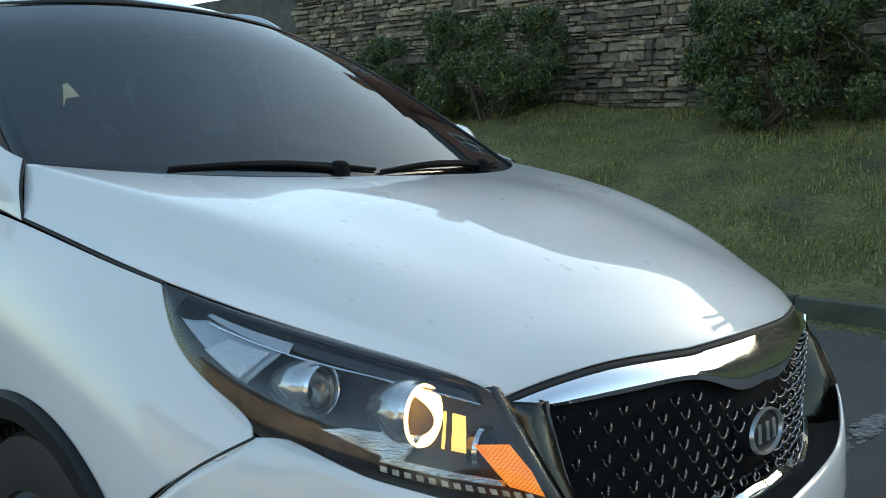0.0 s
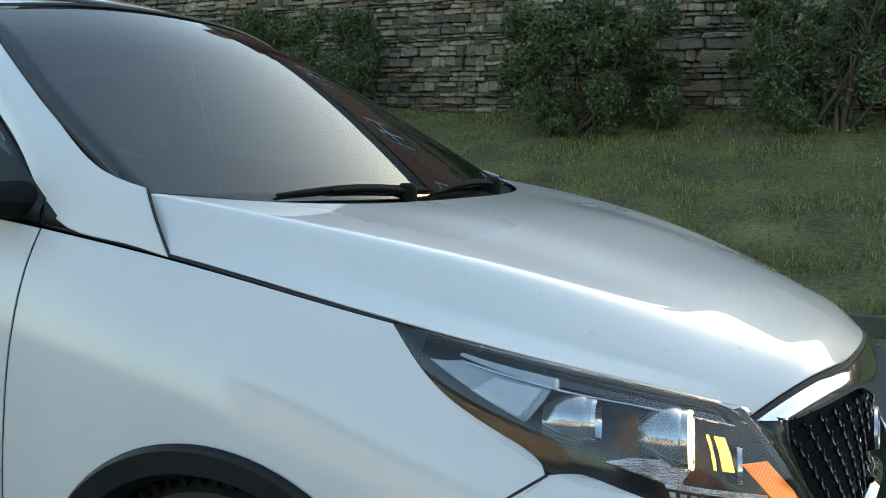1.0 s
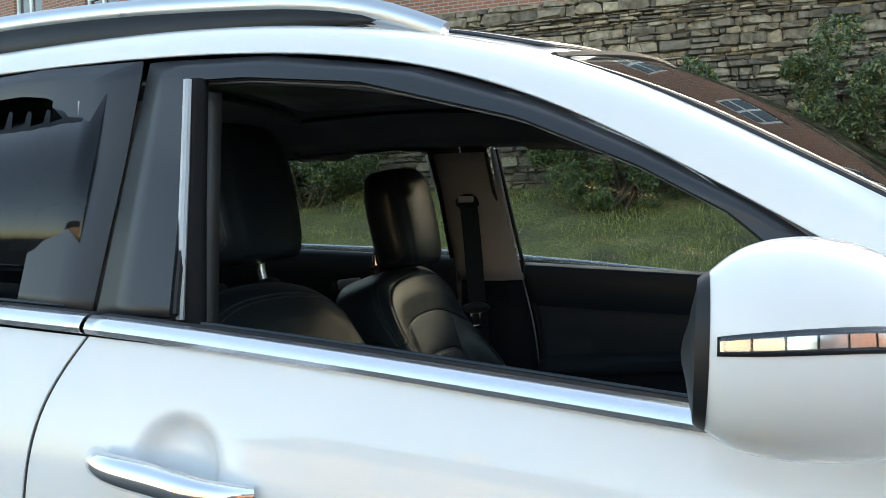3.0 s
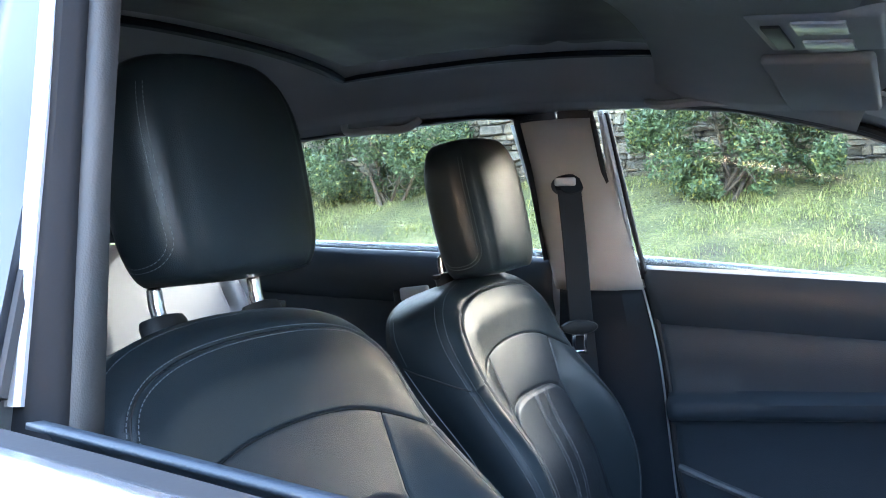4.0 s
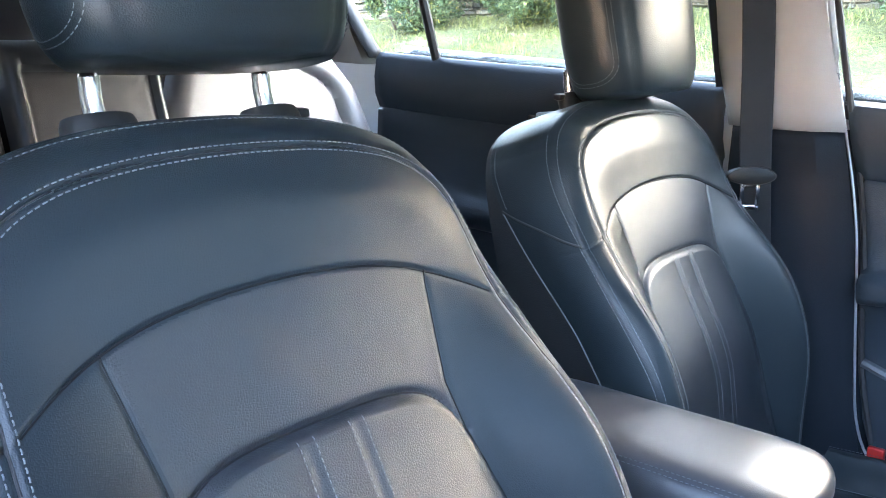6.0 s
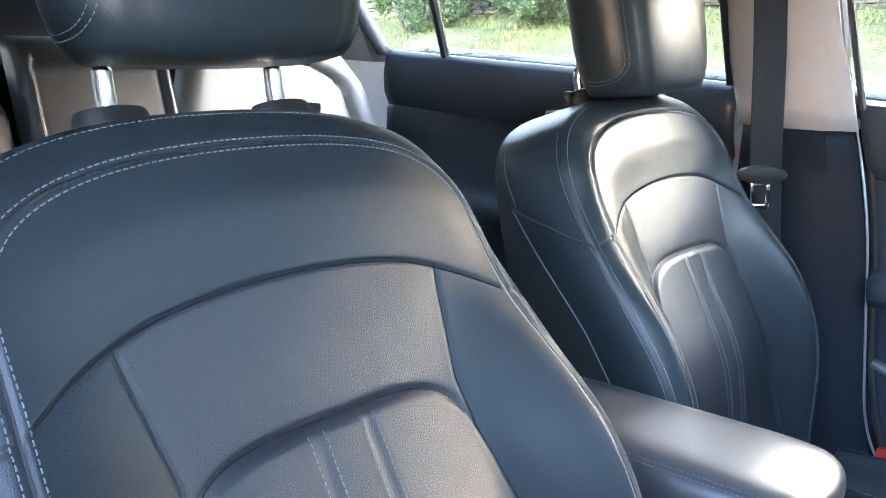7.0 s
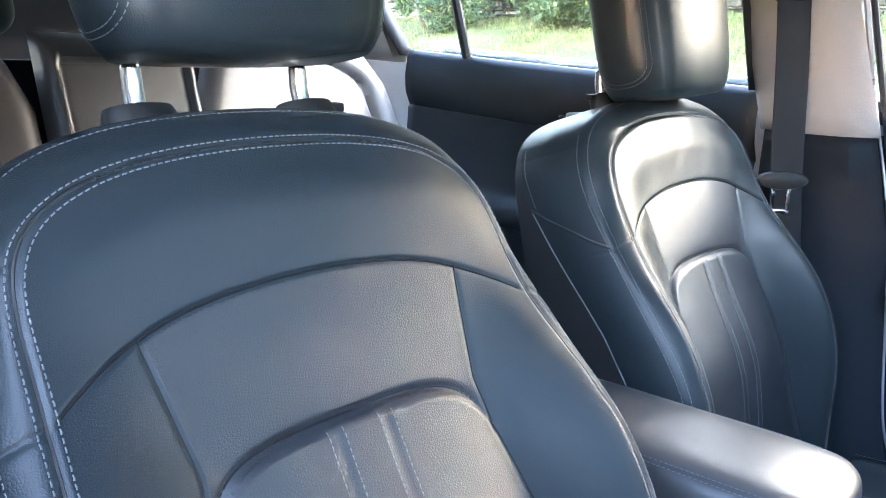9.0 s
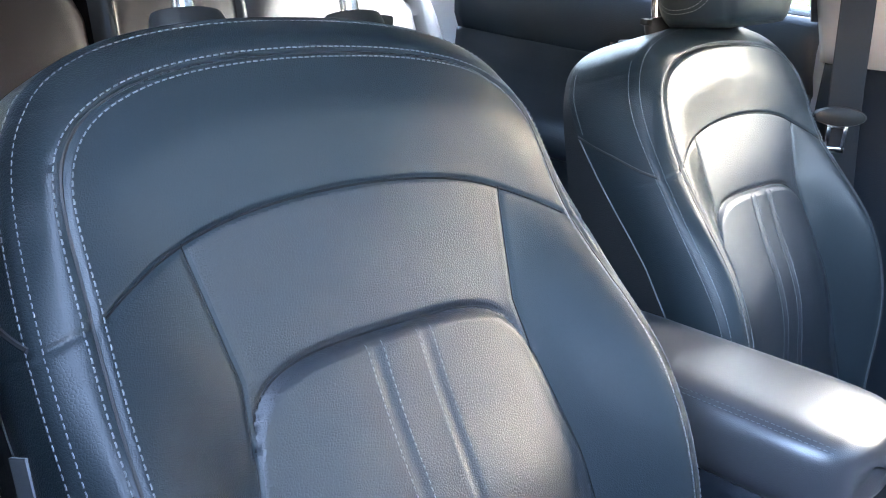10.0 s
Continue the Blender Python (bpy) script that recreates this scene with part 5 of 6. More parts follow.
for r in range(9):
    z = 0.58 + 0.025 * r
    for c in range(-11, 12):
        y = (c + 0.5 * (r % 2)) * 0.05
        if abs(y) > gside(z) - 0.02 or z > float(gtop(abs(y))) - 0.008 or z < float(gbot(abs(y))) + 0.012 or ((y / 0.075) ** 2 + ((z - 0.665) / 0.05) ** 2) < 1:
            continue
        o = new("stud", stud_mesh)
        o.parent = grille
        o.matrix_basis = Matrix.Translation((gx(y) - 0.016, y, z)) @ Matrix.Rotation(-math.atan(1.08 * y), 4, 'Z')

badge = new("badge")
badge.parent = car
bpos = Matrix.Translation((0.812, 0.008, 0.672)) @ Matrix.Rotation(radians(84), 4, 'Y')
for nm, prof, mat in (("badge_field", [(0.0005, 0.0055), (0.5, 0.005), (0.86, 0.003)], BLACK), ("badge_ring", [(0.85, 0.003), (0.88, 0.009), (0.955, 0.0095), (0.99, 0.003)], SILVER), ("badge_mount", [(0.99, 0.003), (1.06, -0.004), (1.16, -0.02)], WIPER)):
    bm = bmesh.new()
    lathe(bm, prof, Matrix.Identity(4), 48)
    for v in bm.verts:
        v.co = bpos @ Vector((v.co.x * 0.041, v.co.y * 0.068, v.co.z))
    part(nm, bm, mat, badge)
for y in (-0.03, 0.0, 0.03):
    bm = bmesh.new()
    box(bm, (0.034, 0.011, 0.004), bevel=0.001)
    for v in bm.verts:
        v.co = bpos @ (v.co + Vector((0, y, 0.0065 - abs(y) * 0.05)))
    part("badge_bar", bm, SILVER, badge, "plain silver bar")


# water drops drying on the bonnet
r = np.random.default_rng(9)
v, f = [], []
for i in range(230):
    k, t = r.uniform(0.02, 0.9), r.uniform(-0.9, 0.9)
    p, q1, q2 = (np.array(hood_point(a, b)) for a, b in ((k, t), (k + 0.004, t), (k, t + 0.004)))
    e1 = (q1 - p) / np.linalg.norm(q1 - p)
    n_ = np.cross(q1 - p, q2 - p)
    n_ /= np.linalg.norm(n_)
    n_ = n_ if n_[2] > 0 else -n_
    e2 = np.cross(n_, e1)
    s_ = r.gamma(3, 0.0007) + 0.0008
    b = len(v)
    ang = np.linspace(0, 2 * math.pi, 7, endpoint=False)
    long_ = r.uniform(1.0, 1.8)
    for h, w_ in ((0.002, 1.0), (0.002 + 0.18 * s_, 0.7)):
        v += [tuple(p + n_ * h + w_ * s_ * (long_ * math.cos(a) * e1 + math.sin(a) * e2)) for a in ang]
    v.append(tuple(p + n_ * (0.002 + 0.23 * s_)))
    for j in range(7):
        m_ = (j + 1) % 7
        f += [(b + j, b + m_, b + 7 + m_, b + 7 + j), (b + 7 + j, b + 7 + m_, b + 14)]
o = raw("water_drop", v, f, LENS, car)
o.data.polygons.foreach_set("use_smooth", [True] * len(o.data.polygons))
o["kind"] = "stuff"
o["label"] = "small clear water drops"

# ---------------------------------------------------------------- inside the car
def inside(name, label):
    ob = new(name)
    ob.parent = car
    ob["label"] = label
    return ob


# floor and roof lining
bm = bmesh.new()
sheet(bm, np.array([[(x, y, z) for x, z in ((-0.3, 0.75), (-0.55, 0.36), (-1.0, 0.34), (-2.1, 0.36), (-2.3, 0.5), (-3.3, 0.62), (-3.45, 0.95))] for y in np.linspace(-0.78, 0.78, 9)]))
part("floor_carpet", bm, CARPET, car, "dark carpet", thick=0.01)
bm = bmesh.new()
rows = []
for k in np.linspace(0.01, 0.97, 36):
    row = []
    for t in np.linspace(-1.0, 1.0, 33):
        x, y, z = roof_point(k, t)
        a = abs(t)
        row.append((x, y * 1.04, z - 0.035 - 0.055 * a ** 5 - (0.012 if a < 0.72 and 0.04 < k < 0.5 else 0)))
    rows.append(row)
sheet(bm, np.array(rows))
part("headliner", bm, HEADLINER, car, "charcoal roof lining", thick=0.006)
# sunroof recess frame and dark blind
bm = bmesh.new()
ring = [roof_point(k, t) for k, t in [(0.06, t) for t in np.linspace(-0.68, 0.68, 12)] + [(k, 0.68) for k in np.linspace(0.1, 0.44, 10)] + [(0.46, t) for t in np.linspace(0.68, -0.68, 12)] + [(k, -0.68) for k in np.linspace(0.44, 0.1, 10)]]
tube(bm, [(x, y, z - 0.055) for x, y, z in ring + ring[:1]], 0.014, 8, 0.6)
part("sunroof_surround", bm, TRIM, car)
bm = bmesh.new()
sheet(bm, np.array([[tuple(np.array(roof_point(k, t)) - (0, 0, 0.05)) for t in np.linspace(-0.66, 0.66, 12)] for k in np.linspace(0.08, 0.44, 10)]))
part("sunroof_glass", bm, BLACK, car, "dark sunroof panel", thick=0.003)


bm = bmesh.new()
yy = np.linspace(-0.57, 0.57, 25)
sheet(bm, np.array([[(x - 0.09 * (y / 0.578) ** 2, y, z - 0.045 * (y / 0.578) ** 2) for y in yy] for x, z in ((-0.97, 1.525), (-1.02, 1.496), (-1.10, 1.488), (-1.20, 1.498), (-1.29, 1.518), (-1.38, 1.552))]))
part("header_trim", bm, HEADLINER, car, thick=0.006)

console_ = inside("overhead_console", "grey overhead console with two map lamps")
bm = bmesh.new()
box(bm, (0.15, 0.24, 0.022), (-1.125, 0.04, 1.492), (0, 6, 0), 0.009, 3)
part("console_shell", bm, LIGHTTRIM, console_)
for y in (-0.025, 0.105):
    bm = bmesh.new()
    box(bm, (0.06, 0.075, 0.006), (-1.12, y, 1.4795), (0, 6, 0), 0.0025)
    part("map_lamp", bm, LAMPLENS, console_, "pale map lamp lens")
bm = bmesh.new()
box(bm, (0.022, 0.16, 0.006), (-1.175, 0.04, 1.4852), (0, 6, 0), 0.002)
part("switch_strip", bm, BLACK, console_, "black switches")
for sgn in (-1, 1):
    visor = inside("sun_visor", "grey fabric sun visor folded up against the roof")
    bm = bmesh.new()
    box(bm, (0.15, 0.37, 0.018), (-1.145, sgn * 0.37, 1.462), (sgn * -5, 5, 0), 0.008, 3)
    part("visor_panel", bm, HEADLINER, visor)
    bm = bmesh.new()
    tube(bm, [(-1.085, sgn * 0.20, 1.475), (-1.085, sgn * 0.55, 1.452)], 0.005, 8)
    part("visor_rod", bm, TRIM, visor, "dark rod")


def inner_side(s):
    """Trim inside the doors and on the pillars of one side."""
    # cant rail lining above the windows
    a = line([(-0.72, 0.78, 1.19), (-0.93, 0.712, 1.345), (-1.12, 0.68, 1.432), (-1.4, 0.66, 1.482), (-1.66, 0.652, 1.495), (-2.0, 0.65, 1.498), (-2.4, 0.655, 1.475), (-2.75, 0.66, 1.42)], 40)
    b = line([(-0.66, 0.70, 1.22), (-0.95, 0.60, 1.40), (-1.15, 0.575, 1.475), (-1.4, 0.56, 1.505), (-1.66, 0.55, 1.52), (-2.0, 0.548, 1.53), (-2.4, 0.55, 1.52), (-2.8, 0.56, 1.48)], 40)
    bm = bmesh.new()
    sheet(bm, flip(np.array([a, a * 0.66 + b * 0.34 + np.array([0, -0.012, -0.006]), a * 0.33 + b * 0.67 + np.array([0, -0.014, 0]), b]), s))
    part("rail_lining", bm, HEADLINER, car, thick=0.005)
    # A-pillar lining
    c = curve([(-0.44, 0.71, 1.12), (-0.62, 0.68, 1.235), (-0.82, 0.635, 1.345), (-1.0, 0.59, 1.43), (-1.12, 0.56, 1.475)], 24)
    d = line([(-0.56, 0.79, 1.07), (-0.70, 0.765, 1.19), (-0.86, 0.725, 1.305), (-1.02, 0.69, 1.39), (-1.14, 0.665, 1.437)], 24)
    bm = bmesh.new()
    sheet(bm, flip(np.array([c, c * 0.6 + d * 0.4 + np.array([-0.012, -0.02, -0.01]), d]), s))
    part("a_pillar_trim", bm, HEADLINER, car, thick=0.005)
    # grab handles
    for x0 in (-1.39, -2.1) if s > 0 else (-2.1,):
        bm = bmesh.new()
        y, z = 0.585, 1.482
        tube(bm, flip(curve([(x0 - 0.1, y, z + 0.02), (x0 - 0.085, y - 0.02, z), (x0, y - 0.028, z - 0.006), (x0 + 0.085, y - 0.02, z - 0.004), (x0 + 0.1, y, z + 0.012)], 20), s), 0.009, 8)
        part("grab_handle", bm, LIGHTTRIM, car, "light grey grab handle")
    # B-pillar: light trim above the belt, dark below
    up = line([(-1.81, 0.672, 1.475), (-1.775, 0.715, 1.30), (-1.735, 0.735, 1.105)], 12)
    uf = line([(-1.63, 0.668, 1.475), (-1.585, 0.712, 1.28), (-1.545, 0.738, 1.105)] if s > 0 else [(-1.585, 0.640, 1.475), (-1.570, 0.675, 1.31), (-1.562, 0.702, 1.105)], 12)
    bm = bmesh.new()
    sheet(bm, flip(np.array([up + np.array([-0.01, 0.008, 0]), up, up * 0.7 + uf * 0.3 + np.array([0, -0.03, 0]), up * 0.25 + uf * 0.75 + np.array([0, -0.03, 0]), uf, uf + np.array([-0.008, 0.02, 0]) if s > 0 else uf + np.array([-0.012, 0.002, 0])]), s))
    part("b_pillar_trim", bm, LIGHTTRIM, car, "light grey pillar trim", thick=0.003)
    lo = line([(-1.735, 0.738, 1.108), (-1.75, 0.75, 0.8), (-1.72, 0.74, 0.42)], 24)
    lf = line([(-1.54, 0.742, 1.108), (-1.53, 0.752, 0.8), (-1.50, 0.745, 0.42)] if s < 0 else [(-1.552, 0.742, 1.108), (-1.516, 0.746, 0.93), (-1.494, 0.746, 0.70), (-1.482, 0.746, 0.617), (-1.44, 0.745, 0.42)], 24)
    bm = bmesh.new()
    sheet(bm, flip(np.array([lo + np.array([-0.01, 0.04, 0]), lo, lo * 0.6 + lf * 0.4 + np.array([0, -0.028, 0]), lo * 0.2 + lf * 0.8 + np.array([0, -0.028, 0]), lf, lf + np.array([0.01 if s < 0 else 0.004, 0.012, 0]), lf + np.array([0.01 if s < 0 else 0.05, 0.04, 0])]), s))
    part("b_pillar_lower_trim", bm, TRIM, car, "black lower pillar trim", thick=0.003)
    if s < 0:
        # edge strip split off the light trim and given the darkened colour
        bm = bmesh.new()
        sheet(bm, flip(np.array([line([(-1.592, 0.666, 1.475), (-1.576, 0.699, 1.31), (-1.550, 0.745, 1.105)], 12), uf + np.array([0.001, 0.0, 0])]), s))
        part("pillar_flange", bm, SEALGREY, car, "pillar edge trim in a darkened grey", thick=0.004)
        bm = bmesh.new()
        a = line([(-1.609, 0.680, 1.492), (-1.601, 0.704, 1.36), (-1.583, 0.758, 1.13)], 12)
        b = line([(-1.590, 0.664, 1.492), (-1.574, 0.698, 1.32), (-1.547, 0.745, 1.09)], 12)
        sheet(bm, flip(np.array([a, a * 0.66 + b * 0.34 + np.array([0.004, 0.004, 0]), a * 0.34 + b * 0.66 + np.array([0.004, 0.002, 0]), b]), s))
        part("pillar_seal", bm, WIPER, car, "black rubber pillar seal", thick=0.004)
    if s > 0:
        bm = bmesh.new()
        tube(bm, curve([(-1.600, 0.682, 1.485), (-1.577, 0.715, 1.33), (-1.545, 0.752, 1.14), (-1.520, 0.757, 1.03), (-1.503, 0.757, 0.93), (-1.481, 0.757, 0.70), (-1.447, 0.757, 0.562)], 40), 0.006, 8)
        part("door_seal", bm, RUBBER, car)
    if s > 0:
        bm = bmesh.new()
        tube(bm, flip(curve([(-1.606, 0.675, 1.48), (-1.585, 0.705, 1.33), (-1.555, 0.740, 1.14), (-1.530, 0.745, 1.03), (-1.512, 0.745, 0.93), (-1.503, 0.745, 0.84), (-1.490, 0.745, 0.70), (-1.478, 0.745, 0.617), (-1.456, 0.745, 0.562), (-1.42, 0.742, 0.52)], 60), s), [0.0055] * 16 + [0.0024] * 44, 6)
        part("seal_bead", bm, SILVER, car)
    # door trims: upper roll, armrest ledge, lower pocket
    for x0, x1, first in ((-0.62, -1.515, True), (-1.76, -2.62, False)):
        q = np.linspace(x0, x1, 40)
        prof = [(0.050, 0.005), (0.066, 0.004), (0.078, -0.008), (0.085, -0.05), (0.082, -0.09), (0.07, -0.115), (0.066, -0.122), (0.072, -0.128), (0.075, -0.19), (0.08, -0.27), (0.10, -0.29), (0.125, -0.302), (0.135, -0.32), (0.125, -0.345), (0.085, -0.36), (0.078, -0.45), (0.085, -0.53), (0.11, -0.56), (0.112, -0.66), (0.09, -0.72)]
        if first and s < 0:
            prof = [(o * 0.75, z) for o, z in prof]
        bm = bmesh.new()
        if first and s > 0:
            # ends along the seal; a roll, a creased panel, an armrest ledge and a pocket
            rows = []
            for y, z in ((0.80, 1.148), (0.768, 1.151), (0.752, 1.144), (0.743, 1.120), (0.741, 1.090), (0.747, 1.055), (0.756, 1.034), (0.759, 1.028), (0.755, 1.022), (0.755, 0.95), (0.757, 0.885), (0.748, 0.872), (0.728, 0.866), (0.722, 0.858), (0.722, 0.838), (0.728, 0.829), (0.750, 0.822), (0.757, 0.81), (0.757, 0.72), (0.757, 0.62), (0.752, 0.54), (0.75, 0.42)):
                edge = float(np.interp(z, [0.4, 0.562, 0.617, 0.70, 0.84, 0.93, 1.03, 1.14], [-1.40, -1.45, -1.472, -1.484, -1.497, -1.506, -1.524, -1.549]))
                lean = np.interp(z, [0.8, 0.86, 0.95, 1.02, 1.15], [0.07, 0.07, 0.0, -0.05, -0.06])
                rows.append([(x, y, z + lean * (x + 1.5)) for x in np.linspace(x0, edge, 40)])
            sheet(bm, np.array(rows))
            part("door_trim", bm, DOORTRIM, car, "black moulded door trim", thick=0.004, sharp=40)
            bm = bmesh.new()
            tube(bm, curve([(-1.482, 0.756, 0.720), (-1.39, 0.750, 0.690), (-1.23, 0.748, 0.645), (-1.0, 0.748, 0.60)], 24), 0.009, 8)
            part("pocket_edge", bm, POCKET, car, "grey map pocket edge")
        else:
            sheet(bm, np.array([[(x, s * (float(belt_y(x)) - o), float(belt(x)) + dz) for x in q] for o, dz in prof]))
            part("door_trim", bm, DOORTRIM, car, "black moulded door trim", thick=0.004, sharp=60)
        # inner pull handle
        hx = x0 + 0.42 * (x1 - x0)
        hz = float(belt(hx)) - 0.095
        hy = float(belt_y(hx)) - 0.082
        bm = bmesh.new()
        box(bm, (0.085, 0.016, 0.034), (hx, s * hy, hz), (0, -6, 0), 0.007, 3)
        part("inner_door_handle", bm, SILVER, car, "silver inner handle")
        bm = bmesh.new()
        box(bm, (0.13, 0.012, 0.06), (hx, s * (hy + 0.004), hz), (0, -6, 0), 0.005, 2)
        part("handle_bezel", bm, GLOSS, car)
    bm = bmesh.new()
    box(bm, (0.028, 0.014, 0.03), (-1.441, s * 0.744, 0.566), (0, 0, 0), 0.004)
    part("door_reflector", bm, RED, car, "red door reflector")


inner_side(1)
inner_side(-1)

# C-pillar lining
for s in (-1, 1):
    a = line([(-2.60, 0.70, 1.44), (-2.58, 0.765, 1.2)] if s < 0 else [(-2.735, 0.70, 1.44), (-2.655, 0.765, 1.19)], 8)
    b = line([(-2.90, 0.66, 1.44), (-2.92, 0.74, 1.2)], 8)
    bm = bmesh.new()
    sheet(bm, flip(np.array([a + np.array([0, 0.02, 0]), a + np.array([0, -0.03, 0]), b + np.array([0, -0.03, 0]), b]), s))
    part("c_pillar_trim", bm, LIGHTTRIM, car, "light grey rear pillar trim", thick=0.004)

# lining of the tailgate
bm = bmesh.new()
sheet(bm, np.array([[(x + 0.05 * (y / 0.58) ** 2, y, z) for y in np.linspace(-0.58, 0.58, 15)] for x, z in ((-3.34, 1.38), (-3.40, 1.28), (-3.44, 1.19), (-3.45, 1.0), (-3.45, 0.62))]))
part("tailgate_trim", bm, POCKET, car, "black tailgate lining", thick=0.004)

# dashboard
bm = bmesh.new()
rows = []
for x, z in ((-0.30, 1.03), (-0.45, 1.055), (-0.66, 1.05), (-0.76, 1.02), (-0.80, 0.95), (-0.78, 0.80), (-0.70, 0.55)):
    rows.append([(x - 0.02 * math.cos(3 * y), y, z + 0.012 * math.exp(-((y + 0.37) / 0.2) ** 2)) for y in np.linspace(-0.755, 0.755, 31)])
sheet(bm, np.array(rows))
part("dashboard", bm, TRIM, car, "black soft dashboard", thick=0.006)

# ---------------------------------------------------------------- front seats
UP, OUT = np.array([-0.407, 0.0, 0.914]), np.array([0.914, 0.0, 0.407])
SEAT0 = np.array([-1.622, 0.0, 1.034])
V_IN, V_TOP = 0.128, 0.167
# the piped seam round the face and the outer seam: half width and depth by height
seat_v = [-0.56, -0.45, -0.35, -0.25, -0.18, -0.1, -0.03, 0.04, 0.1]
in_w = spline(seat_v, [0.210, 0.224, 0.236, 0.241, 0.243, 0.238, 0.230, 0.226, 0.217])
in_q = spline(seat_v, [0.010, 0.036, 0.067, 0.078, 0.068, 0.037, 0.012, 0.001, -0.005])
out_w = spline(seat_v, [0.238, 0.252, 0.263, 0.268, 0.268, 0.267, 0.262, 0.252, 0.243])
out_q = spline(seat_v, [-0.010, 0.014, 0.046, 0.060, 0.044, 0.018, -0.005, -0.027, -0.034])


def span(v, k):
    """Half the width at height v of the outline that lies k of the way from the piped seam (0) to the outer seam (1)."""
    v = np.asarray(v, float)
    w = (1 - k) * in_w(v) + k * out_w(v)
    top = V_IN + k * (V_TOP - V_IN)
    return w * np.maximum(1e-9, 1 - (np.maximum(v, 0) / top) ** 4.6) ** (1 / 2.2)


def ring(u, v):
    """Which outline runs through (u, v)."""
    u, v = np.broadcast_arrays(np.abs(np.asarray(u, float)), np.asarray(v, float))
    lo, hi = np.full(u.shape, -6.0), np.full(u.shape, 1.0)
    w0, w1, s = in_w(v), out_w(v), np.maximum(v, 0)
    for _ in range(24):
        k = (lo + hi) / 2
        top = np.maximum(V_IN + k * (V_TOP - V_IN), 1e-4)
        inside_ = u < ((1 - k) * w0 + k * w1) * np.maximum(0.0, 1 - np.minimum(s / top, 2.0) ** 4.6) ** (1 / 2.2)
        hi, lo = np.where(inside_, k, hi), np.where(inside_, lo, k)
    return (lo + hi) / 2


def ease(x):
    x = np.clip(x, 0, 1)
    return x * x * (3 - 2 * x)


def arch_v(u):
    """Height of the upper seam: an arch across the back."""
    a = np.abs(u)
    return 0.0175 * (1 - (a / 0.17) ** 2) - 0.46 * 0.03 * np.log1p(np.exp((a - 0.165) / 0.03)) + 0.004


def insert_v(u):
    """Top of the centre insert."""
    a = np.abs(u)
    return -0.092 - 0.25 * a * a - 0.05 * (1 - np.sqrt(np.maximum(0.0, 1 - np.minimum(a / 0.14, 1.0) ** 5)))


def insert_u(v):
    """Half width of the panels between the bolsters, at height v."""
    return np.interp(v, [-0.56, -0.4, -0.25, -0.16, -0.1, 0.02], [0.185, 0.178, 0.165, 0.146, 0.139, 0.161])


def groove(x, deep, wide):
    return -deep * np.exp(-(x / wide) ** 2)


def seat_front(u, v):
    """How far the face of the back stands forward of its plane."""
    u, v = np.broadcast_arrays(np.asarray(u, float), np.asarray(v, float))
    a, k = np.abs(u), ring(u, v)
    gap = 0.027 + 0.017 * ease((v - 0.06) / 0.06)
    iu = insert_u(np.minimum(v, 0.02))
    wi, qi, qo = in_w(v), in_q(v), out_q(v)
    rise = ease((a - 0.9 * iu) / np.maximum(0.02, wi - 0.9 * iu))
    d = np.where(k < 0, qi * rise, qi + (qo - qi) * np.maximum(k, 0) ** 1.7)
    # lumbar swell below, shoulders that lean forward above
    d = d + 0.024 * np.exp(-(u / 0.17) ** 4) * np.exp(-((v + 0.27) / 0.11) ** 2)
    d = d + 0.006 * ease((v + 0.015) / 0.13) * ease(-k / 1.5)
    d = d + groove(k * gap, 0.0026, 0.0026) + groove((1 - k) * gap - 0.001, 0.0010, 0.0026)
    fade = np.clip((-k * gap + 0.001) / 0.01, 0, 1)
    under = arch_v(u) - v
    d = d + fade * groove(under, 0.0017, 0.0024)
    d = d - fade * np.where(under > -0.002, 0.0018 * np.exp(-np.maximum(under, 0) / 0.03) * np.clip(under / 0.004 + 0.5, 0, 1), 0.0)
    below = np.clip(under / 0.01, 0, 1)
    iv = insert_v(u)
    d = d + below * fade * groove(a - iu, 0.0018, 0.0028)
    inner = np.clip((iu + 0.004 - a) / 0.012, 0, 1)
    d = d + below * inner * groove(v - iv, 0.0026, 0.0034)
    low = np.clip((iv - v) / 0.012, 0, 1) * inner
    d = d + low * 0.0036 - below * inner * (1 - low) * 0.002 * np.exp(-np.abs(v - iv) / 0.02)
    d = d + low * groove(a - 0.026 - 0.004 * (v + 0.1), 0.0016, 0.0042)
    # soft creases in the worn panels
    d = d + 0.0003 * np.sin(47 * u + 60 * v) * np.sin(31 * u - 23 * v + 1.0) * fade
    # short seam across the strip beside the arch
    return d + np.where((k > 0) & (k < 1), groove(v + 0.040 + 0.010 * k, 0.0022, 0.003), 0.0)


def seat_point(u, v, lift=0.0):
    u, v = np.broadcast_arrays(np.asarray(u, float), np.asarray(v, float))
    p = SEAT0 + v[..., None] * UP + (seat_front(u, v) + lift)[..., None] * OUT
    p[..., 1] = u
    return p


def contour(k, v0=-0.5):
    """The outline k on the face, from the outer foot over the top to the inner foot; a small k is metres from the piped seam."""
    reach = 0.044
    near_seam = abs(k) < 0.02
    top = V_IN + (k / reach if near_seam else k) * (V_TOP - V_IN)
    vs = np.r_[np.linspace(v0, 0.0, 70), top * (1 - (1 - np.linspace(0.02, 0.9995, 110)) ** 2.4)]
    w = span(vs, k / (0.027 + 0.017 * ease((vs - 0.06) / 0.05)) if near_seam else k)
    return np.r_[-w, w[::-1]], np.r_[vs, vs[::-1]]


